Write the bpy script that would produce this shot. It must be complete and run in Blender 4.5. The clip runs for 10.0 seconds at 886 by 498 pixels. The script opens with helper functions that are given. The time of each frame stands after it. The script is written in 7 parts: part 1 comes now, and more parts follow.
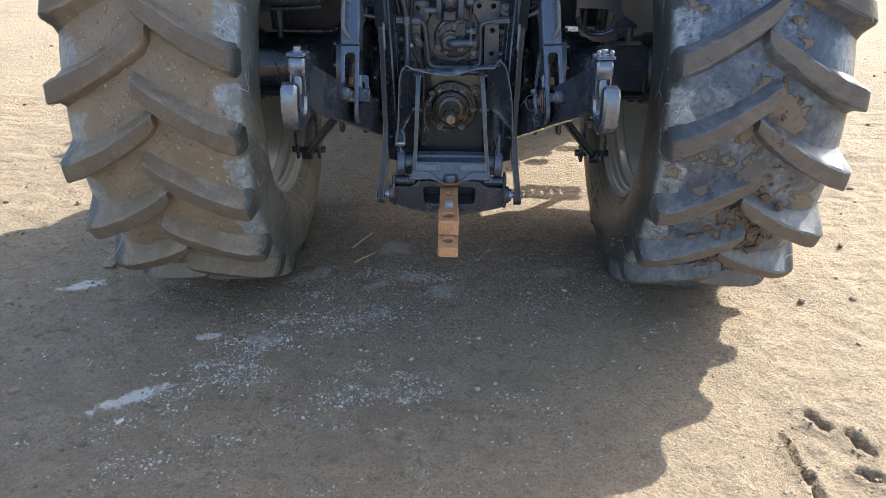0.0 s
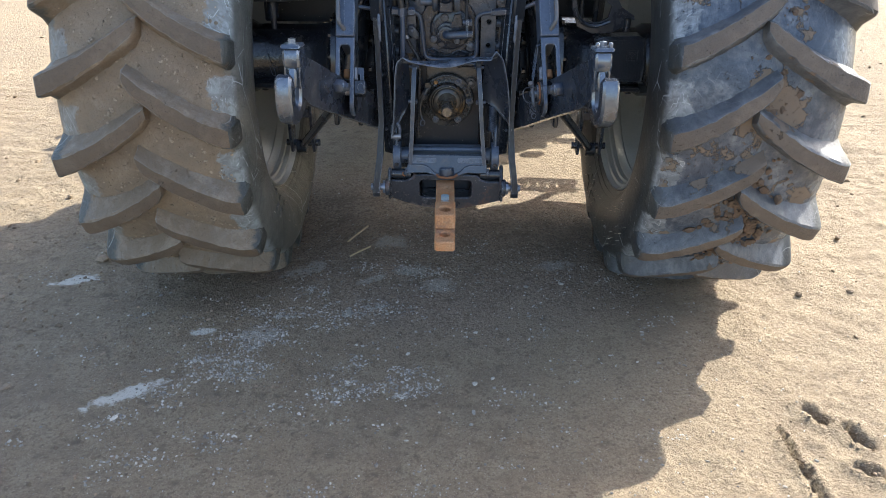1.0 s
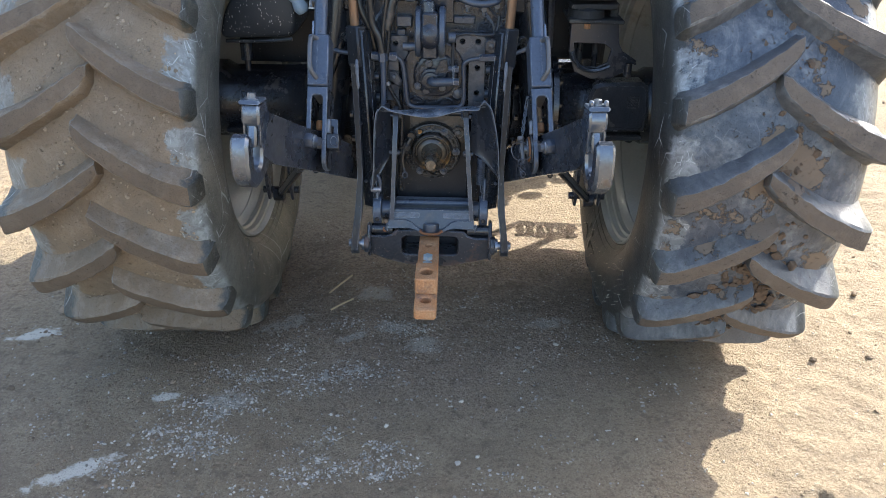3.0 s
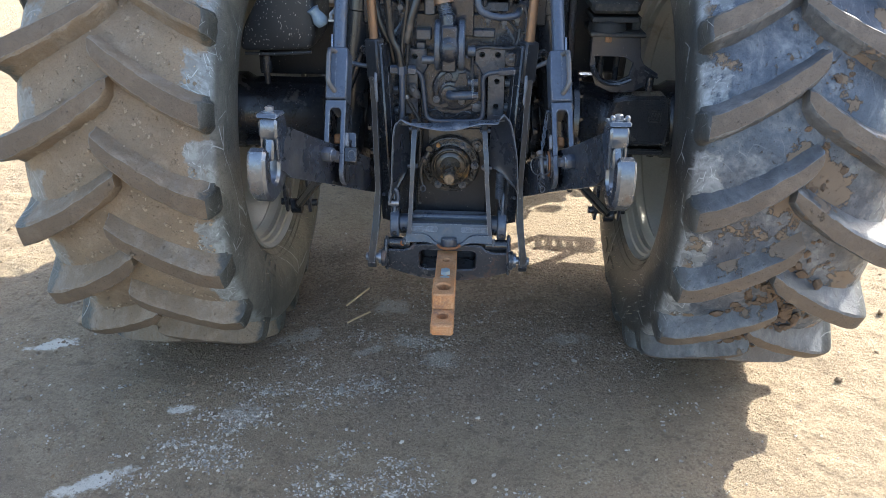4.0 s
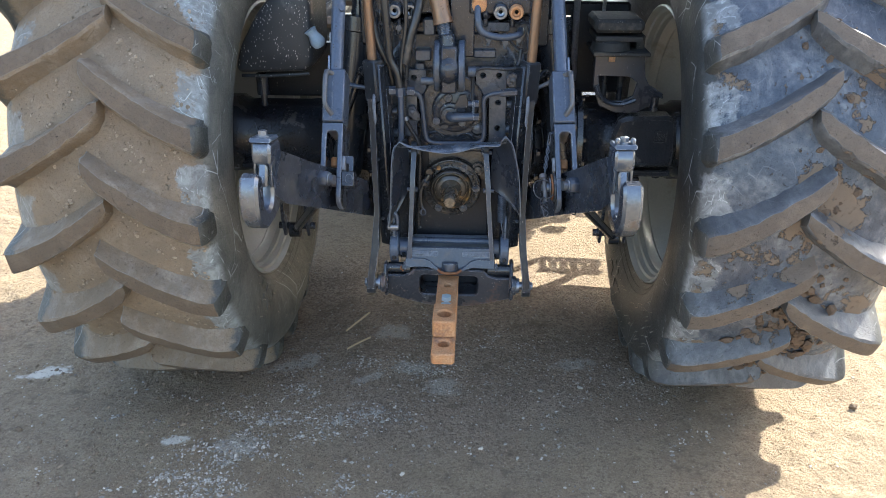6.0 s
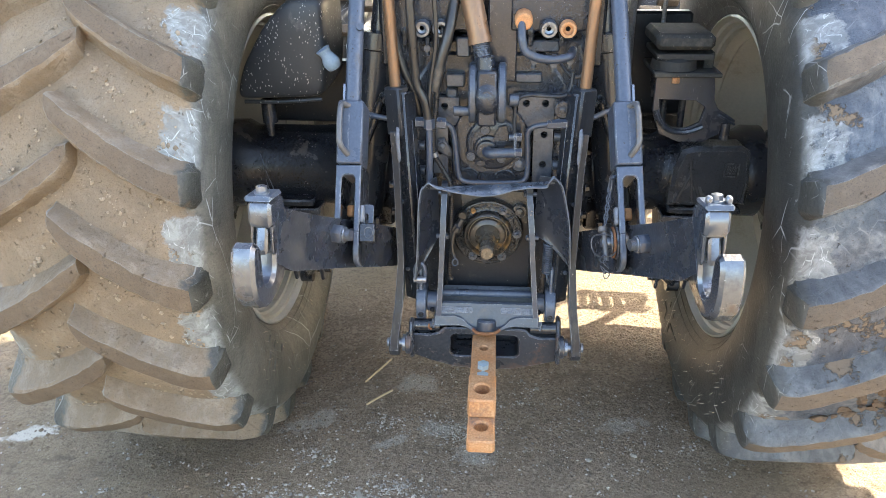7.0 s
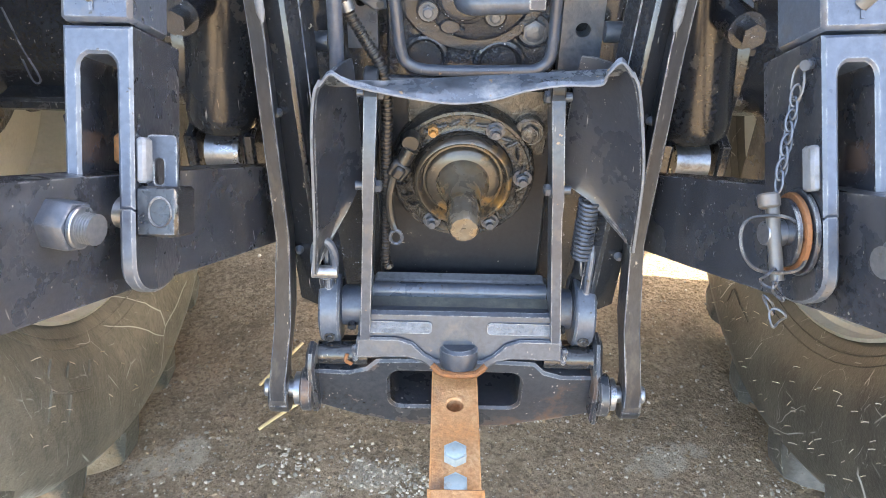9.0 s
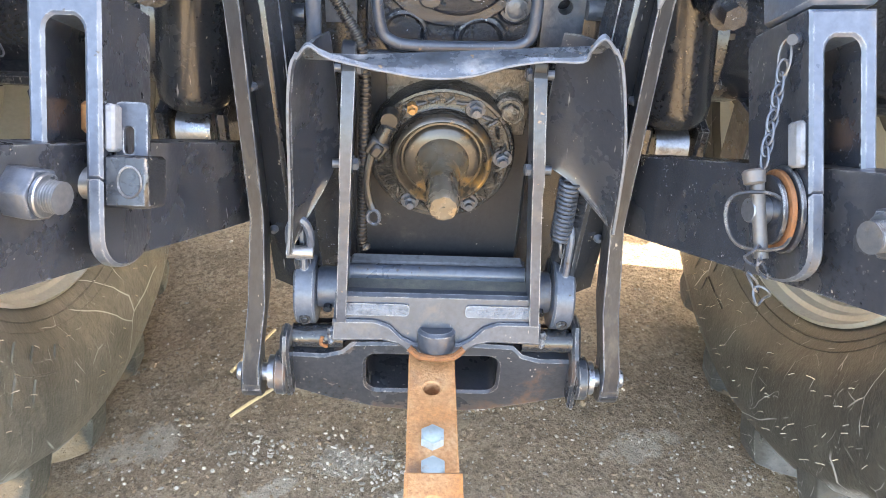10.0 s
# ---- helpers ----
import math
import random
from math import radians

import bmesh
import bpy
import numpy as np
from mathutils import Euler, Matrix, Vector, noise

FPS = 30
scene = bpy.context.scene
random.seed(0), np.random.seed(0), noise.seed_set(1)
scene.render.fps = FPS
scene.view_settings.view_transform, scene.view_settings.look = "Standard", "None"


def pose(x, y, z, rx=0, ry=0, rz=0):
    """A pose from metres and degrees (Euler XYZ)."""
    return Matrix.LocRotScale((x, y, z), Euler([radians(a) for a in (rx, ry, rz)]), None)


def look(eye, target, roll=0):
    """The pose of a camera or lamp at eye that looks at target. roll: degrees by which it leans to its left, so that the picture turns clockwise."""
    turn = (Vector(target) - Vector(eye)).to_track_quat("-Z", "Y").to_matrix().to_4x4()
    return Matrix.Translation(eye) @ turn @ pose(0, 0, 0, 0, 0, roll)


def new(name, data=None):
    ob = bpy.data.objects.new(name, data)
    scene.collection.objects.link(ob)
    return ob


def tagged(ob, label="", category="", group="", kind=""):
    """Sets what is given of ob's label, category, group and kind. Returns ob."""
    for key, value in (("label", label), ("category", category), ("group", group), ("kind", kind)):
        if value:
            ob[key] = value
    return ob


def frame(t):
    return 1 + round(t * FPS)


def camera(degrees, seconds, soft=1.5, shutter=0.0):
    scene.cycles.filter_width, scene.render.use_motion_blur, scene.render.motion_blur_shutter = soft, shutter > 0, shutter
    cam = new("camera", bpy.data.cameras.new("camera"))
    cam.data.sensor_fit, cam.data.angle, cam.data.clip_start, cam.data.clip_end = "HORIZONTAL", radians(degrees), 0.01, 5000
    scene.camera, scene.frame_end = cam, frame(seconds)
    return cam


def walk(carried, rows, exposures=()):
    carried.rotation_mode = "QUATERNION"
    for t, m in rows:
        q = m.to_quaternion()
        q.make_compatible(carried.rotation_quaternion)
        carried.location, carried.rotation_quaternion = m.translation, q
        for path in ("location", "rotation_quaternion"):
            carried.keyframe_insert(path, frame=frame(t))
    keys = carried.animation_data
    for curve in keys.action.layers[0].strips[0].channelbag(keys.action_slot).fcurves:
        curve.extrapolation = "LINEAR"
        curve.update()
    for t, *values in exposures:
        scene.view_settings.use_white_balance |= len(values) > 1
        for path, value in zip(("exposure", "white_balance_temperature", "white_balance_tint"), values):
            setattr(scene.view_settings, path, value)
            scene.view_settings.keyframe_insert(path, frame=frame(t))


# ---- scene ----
cam = camera(60.7, 10.0, soft=0.55)
EXPOSURES = [(0.0, 1.6, 6200, 10), (2.0, 1.66, 6300, 10), (2.5, 1.72, 6300, 10), (4.0, 1.95, 6350, 9), (4.5, 2.0, 6450, 9), (5.0, 2.15, 6850, 10), (6.5, 2.05, 6350, 9), (7.0, 2.85, 7250, 10), (7.5, 2.93, 6550, 8),
             (8.0, 3.56, 6850, 4), (8.5, 3.76, 7450, 6), (9.0, 3.77, 8150, 12), (9.5, 3.94, 8450, 13), (10.0, 3.96, 8350, 13)]
PATH = [
    (0, (0.005, 1.376, 1.68), (-0.013, 3.13, 0.72), 0.5),
    (0.5, (-0.001, 1.384, 1.676), (-0.011, 3.133, 0.706), 0.6),
    (1, (-0.004, 1.399, 1.676), (-0.006, 3.143, 0.697), 0.6),
    (1.5, (-0.01, 1.405, 1.69), (0.004, 3.146, 0.708), 0.8),
    (2, (0.009, 1.46, 1.689), (0.031, 3.206, 0.714), 1.0),
    (2.5, (0.069, 1.6, 1.7), (0.079, 3.356, 0.742), 1.0),
    (4, (0.073, 1.692, 1.704), (0.004, 3.469, 0.789), 0.7),
    (4.5, (0.068, 1.702, 1.706), (0.0, 3.476, 0.784), 0.6),
    (5, (0.069, 1.709, 1.722), (-0.001, 3.504, 0.841), 0.5),
    (6.5, (0.085, 1.886, 1.685), (-0.018, 3.682, 0.813), -0.1),
    (7, (0.017, 2.154, 1.687), (-0.114, 3.945, 0.806), -0.5),
    (7.5, (-0.004, 2.471, 1.624), (-0.132, 4.236, 0.693), -0.8),
    (8, (0.016, 2.835, 1.523), (-0.099, 4.575, 0.543), -0.8),
    (8.5, (-0.015, 3.059, 1.389), (-0.029, 4.715, 0.268), 1.4),
    (9, (-0.029, 3.176, 1.311), (-0.016, 4.806, 0.151), 1.5),
    (9.5, (-0.029, 3.216, 1.27), (0.033, 4.836, 0.099), 2.5),
    (10, (-0.036, 3.181, 1.288), (0.05, 4.798, 0.115), 3.4),
]
walk(cam, [(t, look(eye, target, roll)) for t, eye, target, roll in PATH], EXPOSURES)

# ---- light ----
SUN_ELEVATION, SUN_TURN = radians(38.4), radians(46.9)
world = bpy.data.worlds.new("sky")
scene.world = world
world.use_nodes = True
wn = world.node_tree
sky = wn.nodes.new("ShaderNodeTexSky")
sky.sky_type = "NISHITA"
sky.sun_disc = False
sky.dust_density, sky.ozone_density = 2.5, 0.4
sky.sun_elevation, sky.sun_rotation = SUN_ELEVATION, SUN_TURN
wn.links.new(sky.outputs[0], wn.nodes["Background"].inputs[0])
wn.nodes["Background"].inputs[1].default_value = 0.15
sun_data = bpy.data.lights.new("sun", "SUN")
sun_data.energy, sun_data.angle, sun_data.color = 3.75, radians(0.55), (1.0, 0.97, 0.85)
sun = new("sun", sun_data)
sun.matrix_world = look((9.2, 13.1, 10.0), (0, 4.5, 0))


# ---- materials ----
def material(name, colours, rough=(0.5, 0.7), metal=0.0, scale=8.0, fine=90.0, bump=0.15, depth=0.002, dust=None, dust_amount=0.0, dust_scale=5.0,
             spots=None, spot_amount=0.0, spot_scale=40.0, coat=0.0, stretch=(1, 1, 1), island=0.0, gloss=0.5, edge=None, edge_amount=0.5, scratch=None, dents=0.0):
    """A worn surface: two tones mixed at two scales, patches of dust or warm reflection, chips, splashes or painted
    glints, and fine relief.
    """
    m = bpy.data.materials.new(name)
    m.use_nodes = True
    n, l = m.node_tree.nodes, m.node_tree.links
    b = n["Principled BSDF"]
    tc = n.new("ShaderNodeTexCoord")
    mp = n.new("ShaderNodeMapping")
    mp.inputs["Scale"].default_value = stretch
    info = n.new("ShaderNodeObjectInfo")
    shift = n.new("ShaderNodeVectorMath")
    shift.operation = "MULTIPLY_ADD"
    l.new(info.outputs["Random"], shift.inputs[0])
    shift.inputs[1].default_value = (17.0, 23.0, 31.0)
    l.new(tc.outputs["Object"], shift.inputs[2])
    l.new(shift.outputs[0], mp.inputs[0])

    def noise_node(s, detail=6.0, roughness=0.6):
        t = n.new("ShaderNodeTexNoise")
        t.inputs["Scale"].default_value, t.inputs["Detail"].default_value, t.inputs["Roughness"].default_value = s, detail, roughness
        l.new(mp.outputs[0], t.inputs["Vector"])
        return t.outputs["Fac"]

    def ramp(fac, a, c):
        r = n.new("ShaderNodeMapRange")
        r.inputs["From Min"].default_value, r.inputs["From Max"].default_value = a, c
        l.new(fac, r.inputs["Value"])
        return r.outputs[0]

    def mix(fac, a, c):
        x = n.new("ShaderNodeMix")
        x.data_type = "RGBA"
        for sock, v in ((x.inputs[0], fac), (x.inputs[6], a), (x.inputs[7], c)):
            if isinstance(v, (tuple, list)):
                sock.default_value = (*v, 1)
            elif isinstance(v, float):
                sock.default_value = v
            else:
                l.new(v, sock)
        return x.outputs[2]

    broad, grain = noise_node(scale), noise_node(fine, 4.0)
    base = mix(ramp(broad, 0.35, 0.65), colours[0], colours[1])
    base = mix(ramp(grain, 0.3, 0.75), base, colours[2] if len(colours) > 2 else colours[0])
    rgh = ramp(broad, 0.3, 0.7)
    r = n.new("ShaderNodeMapRange")
    r.inputs["To Min"].default_value, r.inputs["To Max"].default_value = rough
    l.new(rgh, r.inputs["Value"])
    rough_out = r.outputs[0]
    if dust:
        patches = ramp(noise_node(dust_scale, 8.0, 0.65), 0.62 - 0.35 * dust_amount, 0.8 - 0.3 * dust_amount)
        base = mix(patches, base, dust)
        rr = n.new("ShaderNodeMix")
        l.new(patches, rr.inputs[0])
        l.new(rough_out, rr.inputs[2])
        rr.inputs[3].default_value = 0.95
        rough_out = rr.outputs[0]
    if spots:
        v = n.new("ShaderNodeTexVoronoi")
        v.inputs["Scale"].default_value = spot_scale
        bend = n.new("ShaderNodeTexNoise")
        bend.inputs["Scale"].default_value, bend.inputs["Detail"].default_value = spot_scale * 1.7, 3.0
        l.new(mp.outputs[0], bend.inputs["Vector"])
        push = n.new("ShaderNodeVectorMath")
        push.operation = "MULTIPLY_ADD"
        l.new(bend.outputs["Color"], push.inputs[0])
        push.inputs[1].default_value = (0.8 / spot_scale,) * 3
        l.new(mp.outputs[0], push.inputs[2])
        l.new(push.outputs[0], v.inputs["Vector"])
        near = ramp(v.outputs["Distance"], 0.24, 0.14)
        keep = ramp(noise_node(spot_scale * 0.35, 2.0), 0.7 - 0.4 * spot_amount, 0.72 - 0.4 * spot_amount)
        both = n.new("ShaderNodeMath")
        both.operation = "MULTIPLY"
        l.new(near, both.inputs[0])
        l.new(keep, both.inputs[1])
        base = mix(both.outputs[0], base, spots)
    if edge:
        soft_edge, flat_face = n.new("ShaderNodeBevel"), n.new("ShaderNodeNewGeometry")
        soft_edge.samples = 3
        soft_edge.inputs["Radius"].default_value = 0.0026
        dot = n.new("ShaderNodeVectorMath")
        dot.operation = "DOT_PRODUCT"
        l.new(soft_edge.outputs[0], dot.inputs[0])
        l.new(flat_face.outputs["Normal"], dot.inputs[1])
        rubbed = n.new("ShaderNodeMath")
        rubbed.operation = "MULTIPLY"
        l.new(ramp(dot.outputs["Value"], 0.985, 0.93), rubbed.inputs[0])
        l.new(ramp(noise_node(38.0, 6.0, 0.7), 0.62 - 0.3 * edge_amount, 0.72 - 0.3 * edge_amount), rubbed.inputs[1])
        base = mix(rubbed.outputs[0], base, edge)
    if scratch:
        for turn in (0.5, -0.9):
            along = n.new("ShaderNodeMapping")
            along.inputs["Rotation"].default_value = (turn, turn * 0.7, turn * 1.3)
            along.inputs["Scale"].default_value = (1.0, 1.0, 0.09)
            l.new(shift.outputs[0], along.inputs[0])
            hair = n.new("ShaderNodeTexNoise")
            hair.inputs["Scale"].default_value, hair.inputs["Detail"].default_value = 260.0, 1.0
            l.new(along.outputs[0], hair.inputs["Vector"])
            both = n.new("ShaderNodeMath")
            both.operation = "MULTIPLY"
            l.new(ramp(hair.outputs["Fac"], 0.72, 0.78), both.inputs[0])
            l.new(ramp(noise_node(16.0 + 9.0 * turn, 3.0), 0.56, 0.68), both.inputs[1])
            base = mix(both.outputs[0], base, scratch)
    if island:
        g = n.new("ShaderNodeNewGeometry")
        hv = n.new("ShaderNodeHueSaturation")
        mr = n.new("ShaderNodeMapRange")
        mr.inputs["To Min"].default_value, mr.inputs["To Max"].default_value = 1 - island, 1 + island
        l.new(g.outputs["Random Per Island"], mr.inputs["Value"])
        l.new(mr.outputs[0], hv.inputs["Value"])
        l.new(base, hv.inputs["Color"])
        base = hv.outputs[0]
    l.new(base, b.inputs["Base Color"])
    l.new(rough_out, b.inputs["Roughness"])
    b.inputs["Metallic"].default_value = metal
    b.inputs["Coat Weight"].default_value = coat
    b.inputs["Specular IOR Level"].default_value = gloss
    b.inputs["Coat Roughness"].default_value = 0.15
    bp = n.new("ShaderNodeBump")
    bp.inputs["Strength"].default_value, bp.inputs["Distance"].default_value = bump, depth
    l.new(grain, bp.inputs["Height"])
    if dents:
        dent = n.new("ShaderNodeBump")
        dent.inputs["Strength"].default_value, dent.inputs["Distance"].default_value = dents, 0.004
        l.new(noise_node(48.0, 3.0, 0.55), dent.inputs["Height"])
        l.new(dent.outputs[0], bp.inputs["Normal"])
    l.new(bp.outputs[0], b.inputs["Normal"])
    return m


DUST = (0.26, 0.2, 0.14)
BARE = (0.12, 0.13, 0.145)
BLACK = material("black_paint", ((0.0108, 0.0132, 0.0188), (0.0190, 0.0225, 0.0298), (0.0271, 0.0304, 0.0364)), (0.12, 0.3), 0, 6, 160, 0.45, 0.001,
                 (0.13, 0.105, 0.08), 0.06, 9, (0.26, 0.23, 0.19), 0.2, 140, coat=0.5, edge=(0.2, 0.21, 0.225), edge_amount=0.4, scratch=(0.34, 0.33, 0.32), dents=0.12)
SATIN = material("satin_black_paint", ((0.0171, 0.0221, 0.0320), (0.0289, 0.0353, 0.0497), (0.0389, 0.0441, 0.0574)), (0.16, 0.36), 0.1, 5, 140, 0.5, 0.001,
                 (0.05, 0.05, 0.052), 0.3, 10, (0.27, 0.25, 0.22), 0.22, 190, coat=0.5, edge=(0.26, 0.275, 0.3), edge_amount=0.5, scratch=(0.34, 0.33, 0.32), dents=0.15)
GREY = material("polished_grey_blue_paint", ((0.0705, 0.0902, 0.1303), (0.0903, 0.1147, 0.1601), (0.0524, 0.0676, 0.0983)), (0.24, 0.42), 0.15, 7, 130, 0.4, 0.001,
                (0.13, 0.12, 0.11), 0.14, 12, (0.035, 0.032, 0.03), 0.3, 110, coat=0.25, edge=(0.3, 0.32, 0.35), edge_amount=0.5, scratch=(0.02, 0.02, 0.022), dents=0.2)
WORN = material("worn_bare_steel", ((0.3, 0.31, 0.33), (0.2, 0.2, 0.21), (0.4, 0.4, 0.42)), (0.25, 0.45), 0.75, 11, 150, 0.4, 0.001,
                (0.22, 0.14, 0.08), 0.16, 24)
CLAW = material("rubbed_claw_steel", ((0.16, 0.178, 0.21), (0.11, 0.123, 0.148), (0.21, 0.228, 0.255)), (0.16, 0.3), 0.7, 12, 130, 0.3, 0.001,
                (0.2, 0.15, 0.11), 0.12, 18)
WORN_PAINT = material("rubbed_pale_paint", ((0.165, 0.18, 0.21), (0.125, 0.138, 0.165), (0.21, 0.226, 0.255)), (0.5, 0.65), 0.0, 16, 150, 0.5, 0.001, (0.1, 0.1, 0.105), 0.25, 40)
STRAP = material("oily_black_steel", ((0.0192, 0.0229, 0.0304), (0.0360, 0.0408, 0.0513), (0.0144, 0.0170, 0.0218)), (0.3, 0.48), 0.0, 10, 130, 0.6, 0.0015,
                 (0.1, 0.088, 0.075), 0.16, 20, (0.28, 0.26, 0.23), 0.25, 120, coat=0.15, stretch=(1, 1, 0.4), gloss=0.35, edge=(0.26, 0.25, 0.24), edge_amount=0.4, scratch=(0.26, 0.24, 0.22), dents=0.15)
HANDLE = material("dull_rubbed_steel", ((0.13, 0.135, 0.145), (0.16, 0.145, 0.13), (0.1, 0.105, 0.115)), (0.3, 0.45), 0.3, 20, 120, 0.4, 0.001, (0.2, 0.13, 0.09), 0.15, 24)
LIP = material("rubbed_guard_paint", ((0.04, 0.047, 0.058), (0.16, 0.19, 0.24), (0.08, 0.095, 0.12)), (0.2, 0.35), 0.3, 24, 130, 0.3, 0.001,
               (0.36, 0.36, 0.37), 0.2, 22, (0.3, 0.2, 0.12), 0.2, 90, coat=0.3)
WELD = material("bright_ground_weld", ((0.13, 0.155, 0.2), (0.085, 0.1, 0.13), (0.19, 0.215, 0.255)), (0.3, 0.5), 0.2, 40, 120, 1.0, 0.006, edge=(0.36, 0.38, 0.41), edge_amount=0.7)
DUSTY_LEDGE = material("dusty_olive_ledge", ((0.04, 0.045, 0.055), (0.15, 0.15, 0.13), (0.08, 0.085, 0.09)), (0.3, 0.6), 0.1, 16, 130, 0.5, 0.002,
                       (0.2, 0.19, 0.155), 0.3, 18, edge=(0.34, 0.36, 0.39), edge_amount=0.6)
STEEL_BLUE = material("dark_blue_grey_paint", ((0.0451, 0.0588, 0.0861), (0.0677, 0.0853, 0.1192), (0.0343, 0.0441, 0.0640)), (0.28, 0.45), 0.1, 9, 130, 0.5, 0.001,
                      (0.14, 0.13, 0.12), 0.16, 14, (0.3, 0.2, 0.13), 0.2, 90, coat=0.35, edge=(0.36, 0.38, 0.41), edge_amount=0.6, scratch=(0.34, 0.33, 0.32), dents=0.15)
SANDCAST = material("oily_sand_casting", ((0.0451, 0.0510, 0.0607), (0.0677, 0.0735, 0.0839), (0.0316, 0.0353, 0.0442)), (0.1, 0.24), 0.2, 14, 190, 1.0, 0.012,
                    (0.12, 0.1, 0.08), 0.12, 14, coat=0.8, edge=(0.22, 0.23, 0.24), edge_amount=0.7)
BEAM = material("chipped_beam_paint", ((0.02, 0.025, 0.034), (0.034, 0.04, 0.053), (0.043, 0.049, 0.06)), (0.18, 0.4), 0.1, 6, 130, 0.6, 0.0012,
                (0.2, 0.105, 0.055), 0.14, 8, (0.32, 0.3, 0.27), 0.3, 120, coat=0.35, edge=(0.28, 0.27, 0.27), edge_amount=0.6, scratch=(0.4, 0.38, 0.36), dents=0.12)
DEEP = material("dull_black_paint", ((0.0095, 0.0115, 0.0165), (0.016, 0.0193, 0.0253), (0.0208, 0.0238, 0.0304)), (0.3, 0.5), 0, 7, 130, 0.5, 0.001, (0.08, 0.072, 0.065), 0.1, 9, (0.2, 0.18, 0.16), 0.25, 110, gloss=0.4, dents=0.1, edge=BARE, edge_amount=0.5)
# pale specks in the colour stand for sky glints on the oily surface
CAST = material("oily_casting", ((0.0145, 0.0191, 0.0298), (0.0253, 0.0314, 0.0453), (0.0100, 0.0132, 0.0210)), (0.14, 0.3), 0.05, 14, 210, 1.0, 0.003,
                (0.15, 0.12, 0.09), 0.05, 14, (0.3, 0.315, 0.345), 0.26, 210, coat=0.7)
CAST_GREY = material("dusty_grey_casting", ((0.0813, 0.0980, 0.1303), (0.1129, 0.1294, 0.1601), (0.0497, 0.0608, 0.0817)), (0.2, 0.42), 0.3, 14, 110, 0.7, 0.002,
                     (0.15, 0.125, 0.1), 0.12, 12, (0.03, 0.028, 0.026), 0.3, 80, coat=0.3)
RUST = material("rusty_steel", ((0.66, 0.285, 0.105), (0.64, 0.39, 0.21), (0.4, 0.175, 0.075)), (0.55, 0.85), 0.1, 17, 190, 0.8, 0.0018,
                (0.17, 0.12, 0.1), 0.24, 14, edge=(0.5, 0.22, 0.08), edge_amount=0.5, scratch=(0.2, 0.13, 0.1))
CORRODED = material("corroded_edge", ((0.3, 0.115, 0.04), (0.22, 0.1, 0.045), (0.16, 0.07, 0.035)), (0.6, 0.85), 0.1, 40, 190, 0.9, 0.003)
# orange-brown stands for clay mirrored in the rods; rust on the top link
ROD = material("orange_brown_steel", ((0.3, 0.165, 0.09), (0.23, 0.14, 0.085), (0.19, 0.125, 0.085)), (0.25, 0.4), 0.4, 14, 120, 0.2, 0.001,
               (0.26, 0.2, 0.15), 0.12, 9, stretch=(1, 1, 0.3))
ZINC = material("zinc_plated_steel", ((0.22, 0.245, 0.29), (0.17, 0.19, 0.23), (0.28, 0.305, 0.35)), (0.2, 0.42), 0.8, 25, 200, 0.35, 0.0008, (0.15, 0.12, 0.1), 0.12, 30)
BLUEBOLT = material("pale_zinc_bolt", ((0.4, 0.5, 0.53), (0.32, 0.42, 0.47), (0.46, 0.53, 0.55)), (0.35, 0.55), 0.3, 30, 200, 0.2, 0.0006,
                    (0.4, 0.25, 0.14), 0.1, 40)
HOSE = material("black_rubber_hose", ((0.018, 0.018, 0.02), (0.03, 0.03, 0.031), (0.014, 0.014, 0.015)), (0.25, 0.42), 0, 12, 180, 0.3, 0.001,
                (0.16, 0.13, 0.1), 0.1, 12, coat=0.3)
PLASTIC = material("black_plastic", ((0.03, 0.036, 0.044), (0.045, 0.052, 0.06), (0.036, 0.04, 0.046)), (0.35, 0.5), 0, 5, 200, 0.2, 0.0008,
                   (0.2, 0.2, 0.19), 0.16, 9, (0.5, 0.5, 0.47), 0.6, 130, stretch=(1, 1, 0.6))
RIM = material("pale_wheel_paint", ((0.46, 0.45, 0.39), (0.4, 0.39, 0.335), (0.5, 0.485, 0.42)), (0.3, 0.42), 0.15, 5, 120, 0.1, 0.001,
               (0.34, 0.28, 0.2), 0.1, 5, coat=0.15)
FENDER = material("grey_green_paint", ((0.2, 0.2, 0.16), (0.26, 0.25, 0.2), (0.16, 0.16, 0.13)), (0.5, 0.75), 0, 4, 90, 0.2, 0.001, DUST, 0.3, 4)
MUD = material("clay_clod", ((0.28, 0.2, 0.13), (0.34, 0.25, 0.165), (0.2, 0.143, 0.094)), (0.85, 0.95), 0, 30, 200, 0.9, 0.004, island=0.35)
PEBBLE = material("pale_gravel", ((0.45, 0.405, 0.34), (0.56, 0.515, 0.44), (0.31, 0.265, 0.21)), (0.75, 0.9), 0, 60, 300, 0.4, 0.001, island=0.5)
MATTE = material("dusty_matt_black", ((0.035, 0.036, 0.036), (0.06, 0.058, 0.055), (0.028, 0.028, 0.028)), (0.6, 0.8), 0, 9, 120, 0.5, 0.002,
                 (0.17, 0.145, 0.115), 0.22, 12, (0.35, 0.32, 0.27), 0.3, 110)
# pale colour for the sticks that imitate sun flecks
FLECK = material("sun_fleck_tone", ((0.6, 0.45, 0.25), (0.7, 0.55, 0.33)), (0.7, 0.85), 0, 40, 200, 0.3, 0.001)


